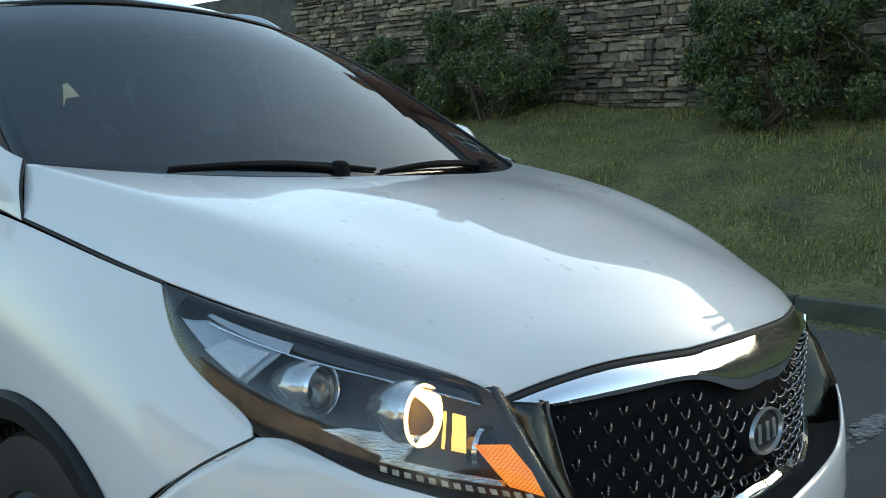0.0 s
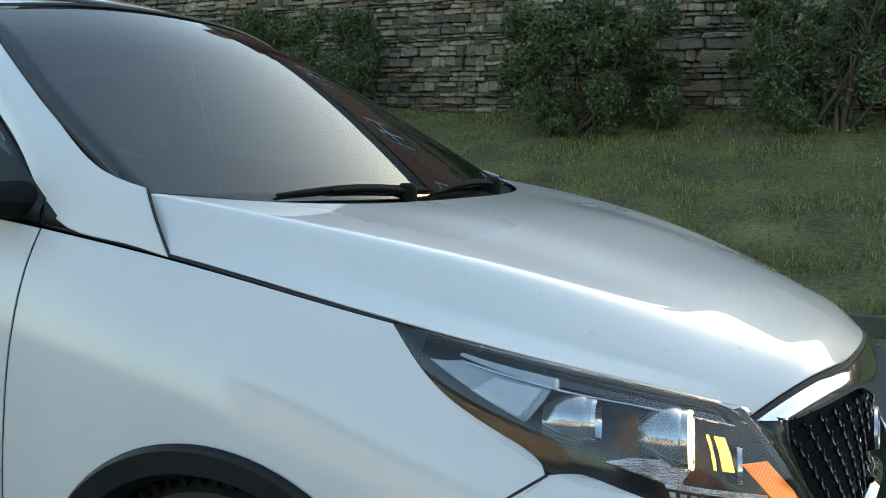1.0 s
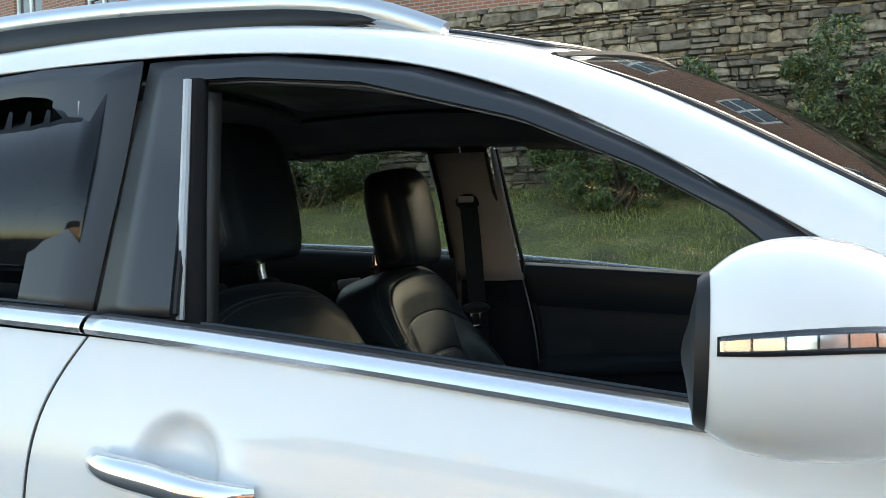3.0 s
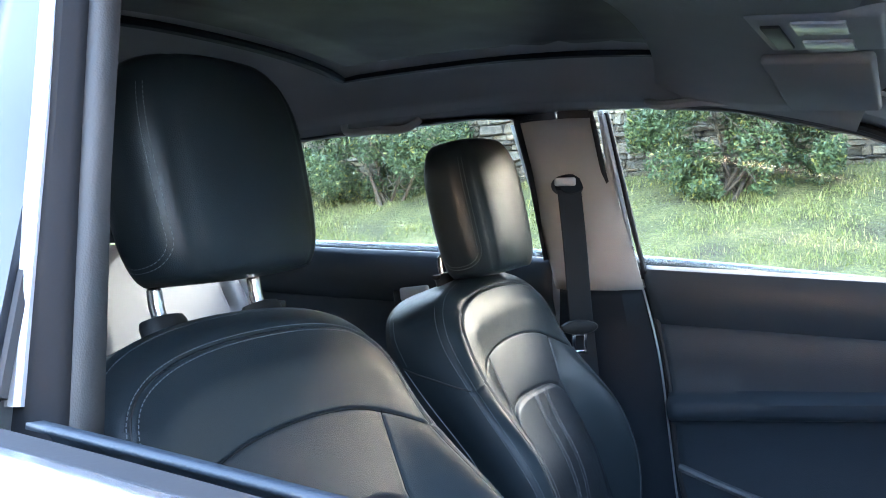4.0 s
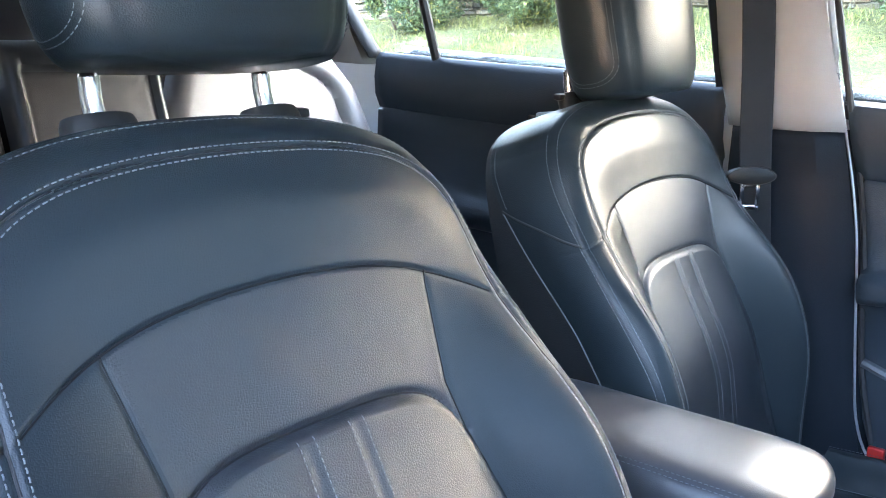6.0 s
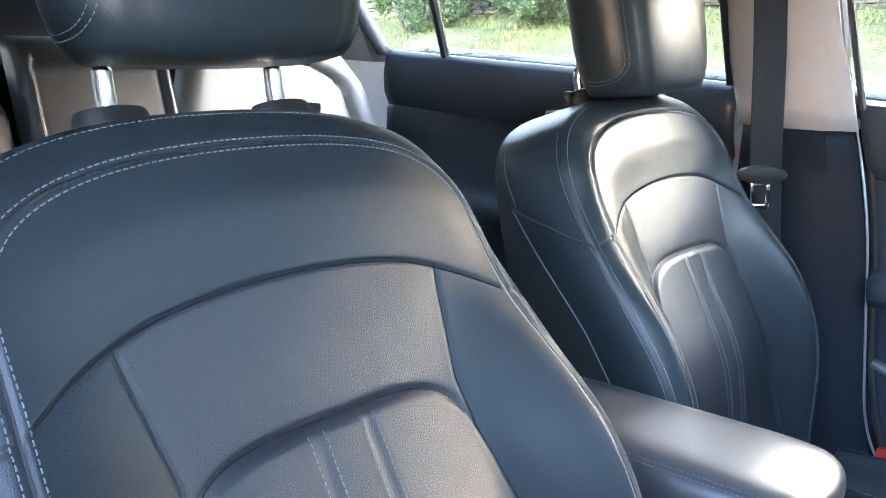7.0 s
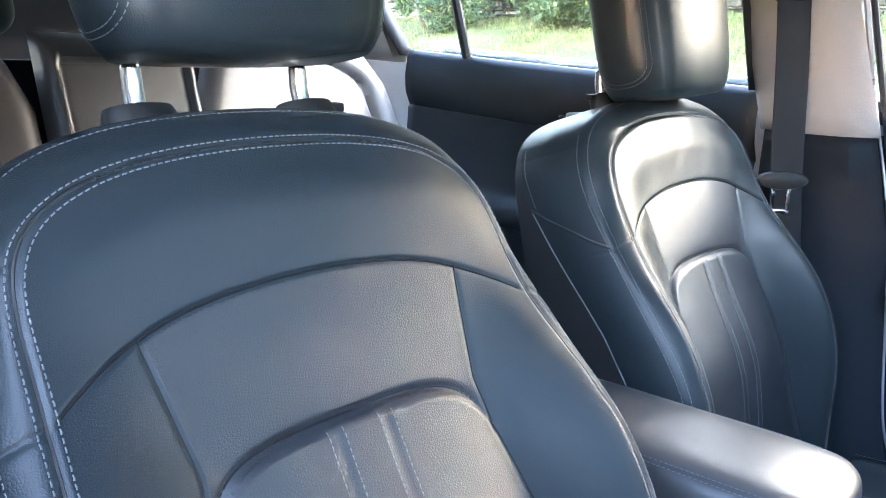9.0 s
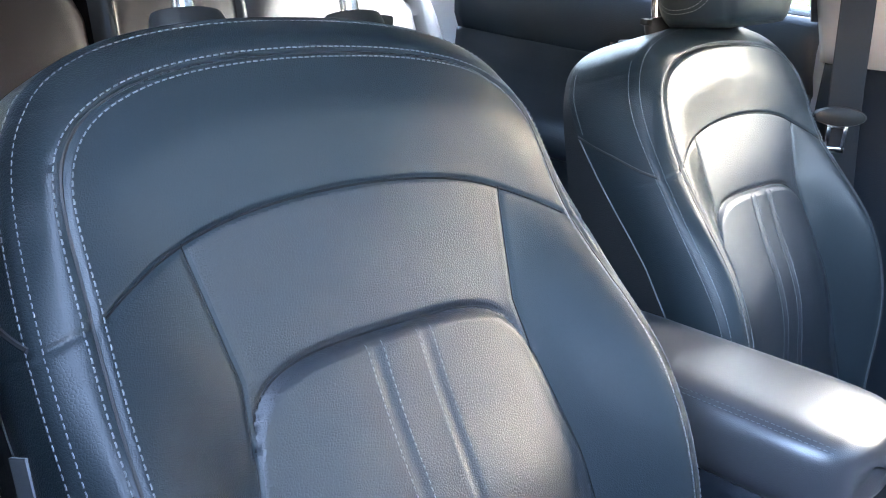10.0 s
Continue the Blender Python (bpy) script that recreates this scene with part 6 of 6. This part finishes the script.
def piping_q(v):
    """Depth of the piped seam between the leather flank and the shell behind."""
    return np.interp(v, [-0.56, -0.3, -0.162, -0.118, -0.033, 0.028, 0.08, 0.168], [-0.03, -0.005, -0.042, -0.060, -0.099, -0.126, -0.141, -0.152])


def flank_point(v, c, sgn):
    """A point of the flank: c runs from the outer seam (0) to the piping (1) and round to the back (2)."""
    v = np.asarray(v, float)
    w, rim, pq = span(v, 1.0), seat_front(span(v, 1.0), v), piping_q(v)
    q = rim * (1 - c) + pq * c if c <= 1 else pq * (2 - c) + (-0.160) * (c - 1)
    w = w * (1 + 0.03 * np.sin(math.pi * min(c, 1.0)) - 0.05 * max(0.0, c - 1))
    p = SEAT0 + v[..., None] * UP + q[..., None] * OUT
    p[..., 1] = sgn * w
    return p


def stitches(bm, pts, length=0.0036, gap=0.0022, r=0.0005):
    """Short thread stitches along a polyline."""
    p = np.array(pts)
    s = np.r_[0, np.cumsum(np.linalg.norm(np.diff(p, axis=0), axis=1))]
    n = int(s[-1] / (length + gap))
    for i in range(n):
        a, b = i * (length + gap), i * (length + gap) + length
        q0 = np.array([np.interp(a, s, p[:, k]) for k in range(3)])
        q1 = np.array([np.interp(b, s, p[:, k]) for k in range(3)])
        tube(bm, [q0, (q0 + q1) / 2 + OUT * 0.0006, q1], r, 4, caps=False)


def front_seat(label):
    """Built round y = 0; its inner side is +y for the driver's seat."""
    ob = inside("front_seat", label)
    vs = np.r_[np.linspace(-0.56, -0.16, 80), np.linspace(-0.158, 0.08, 200), 0.082 + (V_TOP - 0.0822) * (1 - (1 - np.linspace(0, 1, 90)) ** 2.0)]
    bm = bmesh.new()
    rows = []
    near = np.array([-0.011, -0.008, -0.0055, -0.0035, -0.0018, 0.0, 0.0018, 0.0035, 0.0055, 0.008, 0.011])
    for v in vs:
        w = float(span(v, 1.0))
        wi = min(float(span(min(v, V_IN - 0.004), 0.0)), 0.86 * w)
        iu = min(float(insert_u(min(v, 0.02))), 0.62 * w)
        c = min(0.026 + 0.004 * (v + 0.1), iu * 0.3)
        f = min(1.0, w / 0.2)
        half = np.r_[0, c * 0.33, c * 0.66, c + near[[1, 3, 5, 7, 9]] * f, np.linspace(c + 0.013 * f, iu - 0.014 * f, 24), iu + near * f, np.linspace(iu + 0.015 * f, wi - 0.014 * f, 12), wi + near * f, np.linspace(wi + 0.5 * (w - wi), w, 9)]
        half = np.maximum.accumulate(half) + np.arange(len(half)) * 4e-6
        half *= w / half[-1]
        row = seat_point(np.r_[-half[::-1], half[1:]], v)
        cs = [0.06, 0.2, 0.4, 0.6, 0.8, 0.96, 1.0, 1.04, 1.3, 1.65, 2.0]
        v_ = np.array([v])
        row = np.concatenate([row] + [flank_point(v_, k, 1) for k in cs] + [flank_point(v_, k, -1) for k in cs[::-1]])
        rows.append(row)
    g = np.array(rows)
    n_face = len(half) * 2 - 1
    grid = sheet(bm, g, True)
    bm.faces.new([v for v in grid[-1]])
    # grained leather on the middle panels, a dull shell behind the piping
    bm.verts.index_update()
    m = g.shape[1]
    for f in bm.faces:
        j = [v.index % m for v in f.verts]
        if len(j) == 4 and min(j) >= n_face + 6 and max(j) <= n_face + 15 or len(j) == 4 and {n_face + 10, n_face + 11} <= set(j):
            f.material_index = 2
            continue
        if len(j) > 4 or max(j) >= n_face:
            continue
        p = f.calc_center_median()
        v = float((np.array(p) - SEAT0) @ UP)
        if v < arch_v(p.y) - 0.0035 and abs(p.y) < insert_u(v) - 0.004:
            f.material_index = 1
    back = part("backrest", bm, LEATHER, ob, "black leather backrest with grained centre", sharp=50)
    back.data.materials.append(GRAIN)
    back.data.materials.append(SHELL)
    # thread: beside the pleats, both sides of the piped seam, along the outer seam and behind it
    bm = bmesh.new()
    for c in (-0.0335, -0.0185, 0.0185, 0.0335):
        vv = np.linspace(-0.5, float(insert_v(c)) - 0.004, 90)
        stitches(bm, seat_point(c + (0.004 if c > 0 else -0.004) * (vv + 0.1), vv, 0.0006))
    for k in (-0.0055, 0.0055):
        stitches(bm, seat_point(*contour(k), 0.0006), r=0.0006)
    stitches(bm, seat_point(*contour(0.86), 0.0001))
    for sgn in (1, -1):
        stitches(bm, flank_point(np.linspace(-0.5, 0.12, 120), 0.06, sgn) + np.array([0, sgn * 0.0004, 0]))
        stitches(bm, flank_point(np.linspace(0.03, 0.12, 40), 0.9, sgn) + np.array([0, sgn * 0.0008, 0]))
    part("stitching", bm, THREAD, ob, "pale grey double stitching", smooth=False)
    # dark tube down in the piped seam's groove, drawn for its shade
    bm = bmesh.new()
    tube(bm, seat_point(*contour(0.0001), -0.0002), 0.0014, 6)
    part("piped_seam", bm, RUBBER, ob, "dark line laid in the piped seam for its shade")
    # sewn seams between the panels: dark tubes stand in for the crease shade
    ua = np.linspace(-0.222, 0.222, 160)
    keep = ring(ua, arch_v(ua)) < -0.12
    iu = float(insert_u(-0.12))
    ui = np.linspace(-iu, iu, 100)
    side_v = np.linspace(0.0, -0.5, 90)
    for name, u, v, r in (("upper_seam", ua[keep], arch_v(ua[keep]), 0.0011), ("insert_seam", ui, insert_v(ui), 0.0011), ("bolster_seam", insert_u(side_v), side_v, 0.0008), ("bolster_seam", -insert_u(side_v), side_v, 0.0006)):
        bm = bmesh.new()
        tube(bm, seat_point(u, v, -0.0001), r, 6)
        part(name, bm, WIPER, ob)
    for sgn in (1, -1):
        sv = np.array([0.028, 0.009, -0.011, -0.035, -0.045])
        sc = [1.0, 0.78, 0.5, 0.2, 0.03]
        pts = [flank_point(np.array([a]), b, sgn)[0] for a, b in zip(sv, sc)]
        # the flank seam's shaded groove, drawn as a dark tube
        bm = bmesh.new()
        tube(bm, curve(pts, 16), 0.0021, 6)
        part("flank_seam", bm, RUBBER, ob)
        bm = bmesh.new()
        tube(bm, flank_point(np.linspace(0.028, -0.5, 50), 1.0, sgn), 0.0013, 6)
        part("flank_piping", bm, THREAD, ob, "thin pale piping")
    # cushion
    bm = bmesh.new()
    rows = []
    for i, t in enumerate(np.linspace(0, 1, 30)):
        x = -1.42 + 0.53 * t
        row = []
        for a in np.linspace(-1, 1, 41):
            z = 0.60 + 0.035 * t + 0.035 * math.exp(-((abs(a) - 0.85) / 0.14) ** 2) - 0.10 * max(0, (abs(a) - 0.88) / 0.12) ** 2 - 0.09 * max(0, (t - 0.86) / 0.14) ** 2 - 0.004 * math.exp(-((abs(a) - 0.6) / 0.03) ** 2)
            row.append((x + (0.02 * (1 - a * a) if t > 0.8 else 0), a * 0.262, z))
        rows.append(row)
    sheet(bm, np.array(rows))
    sheet(bm, np.array([[(r[0][0], r[0][1] * 1.0, r[0][2]) for r in rows], [(r[0][0], r[0][1] * 0.98, 0.42) for r in rows]]))
    sheet(bm, np.array([[(r[-1][0], r[-1][1] * 1.0, r[-1][2]) for r in rows], [(r[-1][0], r[-1][1] * 0.98, 0.42) for r in rows]]))
    sheet(bm, np.array([rows[-1], [(x - 0.02, y, 0.44) for x, y, z in rows[-1]]]))
    part("cushion", bm, LEATHER, ob, "black leather cushion", sharp=60)
    bm = bmesh.new()
    for a in (-0.86, -0.6, -0.57, 0.57, 0.6, 0.86):
        stitches(bm, [np.array(rows[i][20 + int(round(a * 20))]) + (0, (a - round(a * 20) / 20) * 0.262, 0.0015) for i in range(30)])
    part("cushion_stitching", bm, THREAD, ob, smooth=False)
    bm = bmesh.new()
    for y in (-0.2, 0.2):
        box(bm, (0.5, 0.05, 0.12), (-1.18, y, 0.39), bevel=0.01)
    part("seat_rail", bm, TRIM, ob)
    # headrest on two chrome posts
    HUP, HOUT = np.array([-0.20, 0, 0.98]), np.array([0.98, 0, 0.20])
    top = SEAT0 + UP * (V_TOP + 0.004) + OUT * -0.088
    bm = bmesh.new()
    hc = SEAT0 + UP * 0.327 + np.array([0, 0.014, 0])
    rows = []
    for t in np.linspace(-1, 1, 44):
        e = 2.7 if t > 0 else 3.6
        k = (1 - abs(t) ** e) ** (1 / e) if abs(t) < 1 else 0.0
        row = []
        for q in np.linspace(0, 2 * math.pi, 72, endpoint=False):
            c, d = math.cos(q), math.sin(q)
            cu, cd = abs(c) ** 0.70 * np.sign(c), abs(d) ** 0.72 * np.sign(d)
            wide = 0.146 * ((0.42 + 0.58 * k) if t > 0 else (0.60 + 0.40 * k)) * (1 + 0.04 * t)
            if k == 0:
                wide *= 0.02
            deep = 0.062 * (0.5 + 0.5 * k)
            if k == 0:
                deep *= 0.02
            u = wide * cu
            dd = deep * cd
            if d > 0:
                dd += 0.008 * (1 - cu * cu) - 0.003 * math.exp(-((abs(cu) - 0.74) / 0.035) ** 2)
            p = hc + HUP * (0.128 * t) + HOUT * dd
            row.append((p[0], u + p[1], p[2]))
        rows.append(row)
    grid = sheet(bm, np.array(rows), True)
    bm.faces.new(grid[0])
    bm.faces.new(grid[-1])
    part("headrest", bm, LEATHER, ob, "padded black leather headrest", sharp=70)
    r = np.array(rows)

    def on_head(i, j):
        a, b = int(math.floor(i)), int(math.floor(j))
        p, q = i - a, j - b
        g = lambda m, n: r[min(m, 43), n % 72]
        return (1 - p) * ((1 - q) * g(a, b) + q * g(a, b + 1)) + p * ((1 - q) * g(a + 1, b) + q * g(a + 1, b + 1))
    for c0 in (0, 36):
        bm = bmesh.new()
        for w in (5.5, 6.6):
            loop = [(36 - 28 * k, w) for k in np.linspace(0, 1, 24)] + [(8 - 4.5 * (w / 6) * math.sin(k), w * math.cos(k)) for k in np.linspace(0.1, math.pi - 0.1, 22)] + [(8 + 28 * k, -w) for k in np.linspace(0, 1, 24)]
            stitches(bm, [on_head(i, c0 + (j if c0 == 0 else -j)) + np.array([0.0006, 0.0007 if c0 == 0 else -0.0007, 0]) for i, j in loop])
        part("headrest_stitching", bm, THREAD, ob, smooth=False)
    for y in (-0.083, 0.083):
        bm = bmesh.new()
        a = np.array([0, y + 0.009, 0]) + top + UP * -0.001 + OUT * 0.022
        tube(bm, curve([a - UP * 0.03, a + UP * 0.03, a + UP * 0.09 + OUT * 0.035], 8), 0.0085, 14)
        part("headrest_post", bm, POST, ob, "chrome post")
        bm = bmesh.new()
        rot = Matrix(((OUT[0], 0, UP[0]), (0, 1, 0), (OUT[2], 0, UP[2]))).to_4x4()
        lathe(bm, [(0.0005, 0.012), (0.6, 0.012), (0.92, 0.010), (1.0, 0.004), (1.02, -0.012)], Matrix.Identity(4), 28)
        for v in bm.verts:
            v.co = Matrix.Translation(a) @ rot @ Vector((v.co.x * 0.018, v.co.y * 0.032, v.co.z))
        part("post_guide", bm, BLACK, ob, "black oval guide")
    bm = bmesh.new()
    a = np.array([0, 0.126, 0]) + top + UP * -0.003 + OUT * 0.022
    box(bm, (0.012, 0.02, 0.009), a + UP * 0.008, bevel=0.002)
    part("release_button", bm, BLACK, ob)
    # small fabric tag on the outer flank
    bm = bmesh.new()
    p = SEAT0 + UP * -0.13 + OUT * -0.03
    box(bm, (0.03, 0.002, 0.05), (p[0], -0.2755, p[2]), (0, -24, 0))
    part("side_tag", bm, THREAD, ob, "small grey fabric tag")
    return ob


driver = front_seat("black leather driver's seat with pale stitching")
driver.location = (0, -0.372, 0)
# the passenger's seat stands further back and more upright
place = Matrix.Translation((-1.691, 0.396, 1.028)) @ Matrix.Rotation(radians(1), 4, 'Z') @ Matrix.Rotation(radians(5.2), 4, 'Y') @ Matrix.Diagonal((0.94, -0.94, 0.94, 1)) @ Matrix.Translation(Vector(-SEAT0))
other = copy_thing(driver, place)
other["label"] = "black leather passenger seat, glossy in window light"
level = Matrix.Translation((-0.06, 0.396, -0.018)) @ Matrix.Diagonal((1, -0.94, 1, 1))
head_at = Matrix.Translation((-0.002, 0.383, -0.045)) @ Matrix.Diagonal((1, -0.92, 1, 1))
for o in other.children:
    if o.name.startswith(("cushion", "seat_rail")):
        o.matrix_basis = place.inverted() @ level
    if o.name.startswith(("headrest.", "headrest_stitching")):
        o.matrix_basis = place.inverted() @ head_at

# ---------------------------------------------------------------- rear bench
bench = inside("rear_seat", "black leather rear bench with padded sections, sheen toned into its colour")


def bench_at(y, z, proud=0.0):
    return (-2.58 - 0.3077 * (z - 1.1) + proud, y, z)


for sgn in (-1, 1):
    # outer section: a broad pad with rounded shoulders and a bolster beyond a curved seam
    zs = np.r_[np.linspace(0.60, 1.04, 18), np.linspace(1.055, 1.232, 26)]
    lo_y = np.interp(zs, [0.58, 1.10, 1.18, 1.215, 1.235], [0.15, 0.156, 0.190, 0.235, 0.30])
    hi_y = np.interp(zs, [0.58, 1.042, 1.137, 1.20, 1.225, 1.235], [0.675, 0.669, 0.643, 0.60, 0.56, 0.50])
    seam_y = spline([0.58, 0.9, 1.071, 1.12, 1.163, 1.187, 1.21, 1.235], [0.56, 0.575, 0.579, 0.568, 0.53, 0.472, 0.42, 0.40])
    rows, line_pts = [], []
    for z, a, b in zip(zs, lo_y, hi_y):
        row = []
        q = float(seam_y(z))
        for k in np.linspace(0, 1, 45):
            y = a + (b - a) * k
            e = min(y - a, b - y, 1.236 - z)
            d = -0.035 * max(0.0, 1 - e / 0.03) ** 2 - 0.006 * math.exp(-((y - q) / 0.006) ** 2) + (0.016 * math.sin(math.pi * np.clip((y - q) / max(0.02, b - q), 0, 1)) if y > q else 0.006 * math.sin(math.pi * (y - a) / max(0.05, q - a)))
            row.append(bench_at(sgn * y, z, d))
        rows.append(row)
        for o in (-0.006, 0.006):
            if a + 0.03 < q < b - 0.03:
                line_pts.append((o, bench_at(sgn * (q + o), z, 0.002)))
    bm = bmesh.new()
    sheet(bm, np.array(rows))
    # far section in the sheen tone, near section in the dim one
    part("bench_back", bm, BENCH if sgn > 0 else BENCHDIM, bench, "leather back section, sheen toned into its colour", thick=0.012, sharp=60)
    bm = bmesh.new()
    for o in (-0.006, 0.006):
        stitches(bm, [p for k, p in line_pts if k == o])
    part("bench_stitching", bm, THREAD, bench, smooth=False)
    # low headrest on two posts
    bm = bmesh.new()
    hy, hz = (0.43, 1.235) if sgn > 0 else (-0.28, 1.285)
    box(bm, (0.085, 0.22, 0.13), (-2.635, hy, hz), (0, -14, 0), 0.04, 5)
    part("headrest", bm, LEATHER, bench, "low black headrest")
    for y in (-0.06, 0.06):
        bm = bmesh.new()
        tube(bm, [(-2.64, hy + y, 1.14), (-2.65, hy + y, hz)], 0.006, 10)
        part("headrest_post", bm, CHROME, bench, "chrome post")
# centre section: a folded armrest, its pad set in a raised dark rim
bm = bmesh.new()
rows = []
for z in np.linspace(0.60, 1.232, 50):
    row = []
    for y in np.linspace(-0.142, 0.156, 61):
        e = min(y + 0.142, 0.156 - y, 1.232 - z)
        ins = min(y + 0.112, 0.128 - y, 1.184 - z)
        d = -0.03 * max(0.0, 1 - e / 0.014) ** 2 + 0.014 * math.exp(-(max(0.0, -ins) / 0.02) ** 2) * float(ease((0.006 - ins) / 0.012)) - 0.004 * math.exp(-(ins / 0.006) ** 2)
        row.append(bench_at(y, z, d))
    rows.append(row)
sheet(bm, np.array(rows))
# the pad takes the dim tone of the bench leather
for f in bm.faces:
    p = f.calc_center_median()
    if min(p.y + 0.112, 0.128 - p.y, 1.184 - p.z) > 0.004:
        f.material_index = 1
o = part("bench_armrest", bm, WORN, bench, "folded armrest with a dim toned pad in a dark rim", sharp=60)
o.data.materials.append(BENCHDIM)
bm = bmesh.new()
box(bm, (0.5, 1.24, 0.2), (-2.18, 0, 0.52), (0, 4, 0), 0.05, 4)
part("bench_cushion", bm, LEATHER, bench, "black leather bench cushion")
bm = bmesh.new()
box(bm, (0.10, 1.26, 0.70), (-2.68, 0, 0.84), (0, -17, 0), 0.02)
part("bench_shell", bm, TRIM, bench)

# ---------------------------------------------------------------- centre console
console = inside("armrest_console", "black padded centre armrest on a console box")
bm = bmesh.new()
rows = []
for t in 0.5 - 0.5 * np.cos(np.pi * np.linspace(0, 1, 50)):
    x = -1.72 + 0.385 * t
    e = abs(2 * t - 1)
    k = (1 - e ** 9) ** (1 / 2.2) if e < 1 else 0.0
    row = []
    for q in np.linspace(0, 2 * math.pi, 48, endpoint=False):
        c, d = math.cos(q), math.sin(q)
        row.append((x + (0.01 * (1 - abs(c)) if t > 0.9 else 0), 0.045 + 0.092 * (0.45 + 0.55 * k) * (0.01 if k == 0 else 1) * abs(c) ** 0.45 * np.sign(c), 0.783 + 0.048 * (0.3 + 0.7 * k) * (0.01 if k == 0 else 1) * abs(d) ** 0.6 * np.sign(d)))
    rows.append(row)
grid = sheet(bm, np.array(rows), True)
bm.faces.new(grid[0])
bm.faces.new(grid[-1])
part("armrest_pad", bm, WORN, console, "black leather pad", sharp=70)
r = np.array(rows)
for pair in ((18, 19), (5, 6)):
    bm = bmesh.new()
    for col in pair:
        stitches(bm, r[6:44, col] + np.array([0, 0, 0.0006]))
    part("armrest_stitching", bm, THREAD, console, smooth=False)
bm = bmesh.new()
box(bm, (0.36, 0.17, 0.34), (-1.54, 0.045, 0.58), bevel=0.02, segments=3)
part("console_box", bm, TRIM, console)
bm = bmesh.new()
box(bm, (0.6, 0.17, 0.30), (-1.06, 0.02, 0.50), (0, 6, 0), 0.025, 3)
part("console_tunnel", bm, TRIM, console)
for y in (-0.066, 0.106):
    bm = bmesh.new()
    box(bm, (0.6, 0.014, 0.03), (-1.05, y, 0.665), (0, 6, 0), 0.006)
    part("silver_edge", bm, SILVER, console, "silver console edge")

# ---------------------------------------------------------------- passenger seat belt
seat_belt = inside("seat_belt", "black seat belt on the light pillar trim")
bm = bmesh.new()
c = curve([(-1.678, 0.655, 1.325), (-1.672, 0.662, 1.22), (-1.664, 0.668, 1.05), (-1.655, 0.69, 0.85), (-1.655, 0.70, 0.55)], 30)
sheet(bm, np.array([c + np.array([-0.021 * k, -0.016 * k, 0]) for k in (1, 0.9, 0, -0.9, -1)]))
part("webbing", bm, WEB, seat_belt, "woven black webbing", thick=0.0016)
face = Matrix.Rotation(radians(37), 4, 'Z') @ Matrix.Rotation(radians(90), 4, 'X')
# guide loop on the pillar: a grey cap over a black slotted plate
bm = bmesh.new()
lathe(bm, [(0.0005, 0.016), (0.028, 0.014), (0.038, 0.006), (0.040, -0.016)], Matrix.Translation((-1.680, 0.668, 1.335)) @ face @ Matrix.Diagonal((0.95, 0.62, 1, 1)), 28)
part("upper_guide", bm, TRIM, seat_belt, "dark belt guide loop")
bm = bmesh.new()
box(bm, (0.046, 0.012, 0.018), (-1.684, 0.648, 1.342), (0, 0, 37), 0.004, 3)
part("guide_cap", bm, LIGHTTRIM, seat_belt, "grey cap")
# tongue: a moulded oval stop with a bright slotted blade under it
bm = bmesh.new()
lathe(bm, [(0.0005, 0.010), (0.020, 0.0095), (0.034, 0.006), (0.038, 0.0), (0.034, -0.006), (0.0005, -0.008)], Matrix.Translation((-1.664, 0.655, 1.030)) @ face @ Matrix.Diagonal((1.12, 0.42, 1, 1)), 36)
part("tongue_cover", bm, BLACK, seat_belt, "black oval belt stop")
blade = Matrix.Translation((-1.664, 0.655, 0.998)) @ Matrix.Rotation(radians(37), 4, 'Z')
bm = bmesh.new()
for sx in (-0.0125, 0.0125):
    box(bm, (0.007, 0.003, 0.050), (sx, 0, 0), bevel=0.001)
box(bm, (0.032, 0.003, 0.010), (0, 0, -0.022), bevel=0.001)
box(bm, (0.032, 0.003, 0.012), (0, 0, 0.019), bevel=0.001)
bmesh.ops.transform(bm, matrix=blade, verts=bm.verts)
part("tongue", bm, CHROME, seat_belt, "bright steel tongue")

# ---------------------------------------------------------------- wall stones, the nearest as pieces
stone_meshes = [stone_mesh(k) for k in range(8)]
r = random.Random(21)
far_v, far_f = [], []
count = 0
z = 1.45
while z < 4.1:
    h = r.choice((0.035, 0.045, 0.055, 0.07, 0.085, 0.11, 0.15))
    x = -13.0 + r.uniform(0, 0.2)
    while x < 7.5:
        w = r.uniform(0.08, 0.36) * (0.7 + h * 3)
        if z > bank_height(x, 9.6) - 0.2:
            if r.random() < 0.16 and h > 0.13:
                pieces = [(x, w, z, h * 0.5), (x, w, z + h * 0.5, h * 0.5)]
            else:
                pieces = [(x, w, z, h)]
            for px, pw, pz, ph in pieces:
                me = stone_meshes[r.randrange(8)]
                m = Matrix.Translation((px + pw / 2, WALL_Y + 0.03 + r.uniform(-0.05, 0.03), pz + ph / 2)) @ Matrix.Rotation(r.uniform(-0.05, 0.05), 4, 'Y') @ Matrix.Diagonal((pw - 0.008, 0.12, ph - 0.007, 1))
                if -4.6 < px < -0.4 and 1.6 < pz < 3.5 and count < 300:
                    o = new("stone", me)
                    o.parent = wall
                    o.matrix_basis = m
                    count += 1
                else:
                    b = len(far_v)
                    far_v += [tuple(m @ v.co) for v in me.vertices]
                    far_f += [[b + i for i in p.vertices] for p in me.polygons]
        x += w
    z += h
o = raw("rubble", far_v, far_f, STONEFAR, wall)
o["kind"] = "stuff"
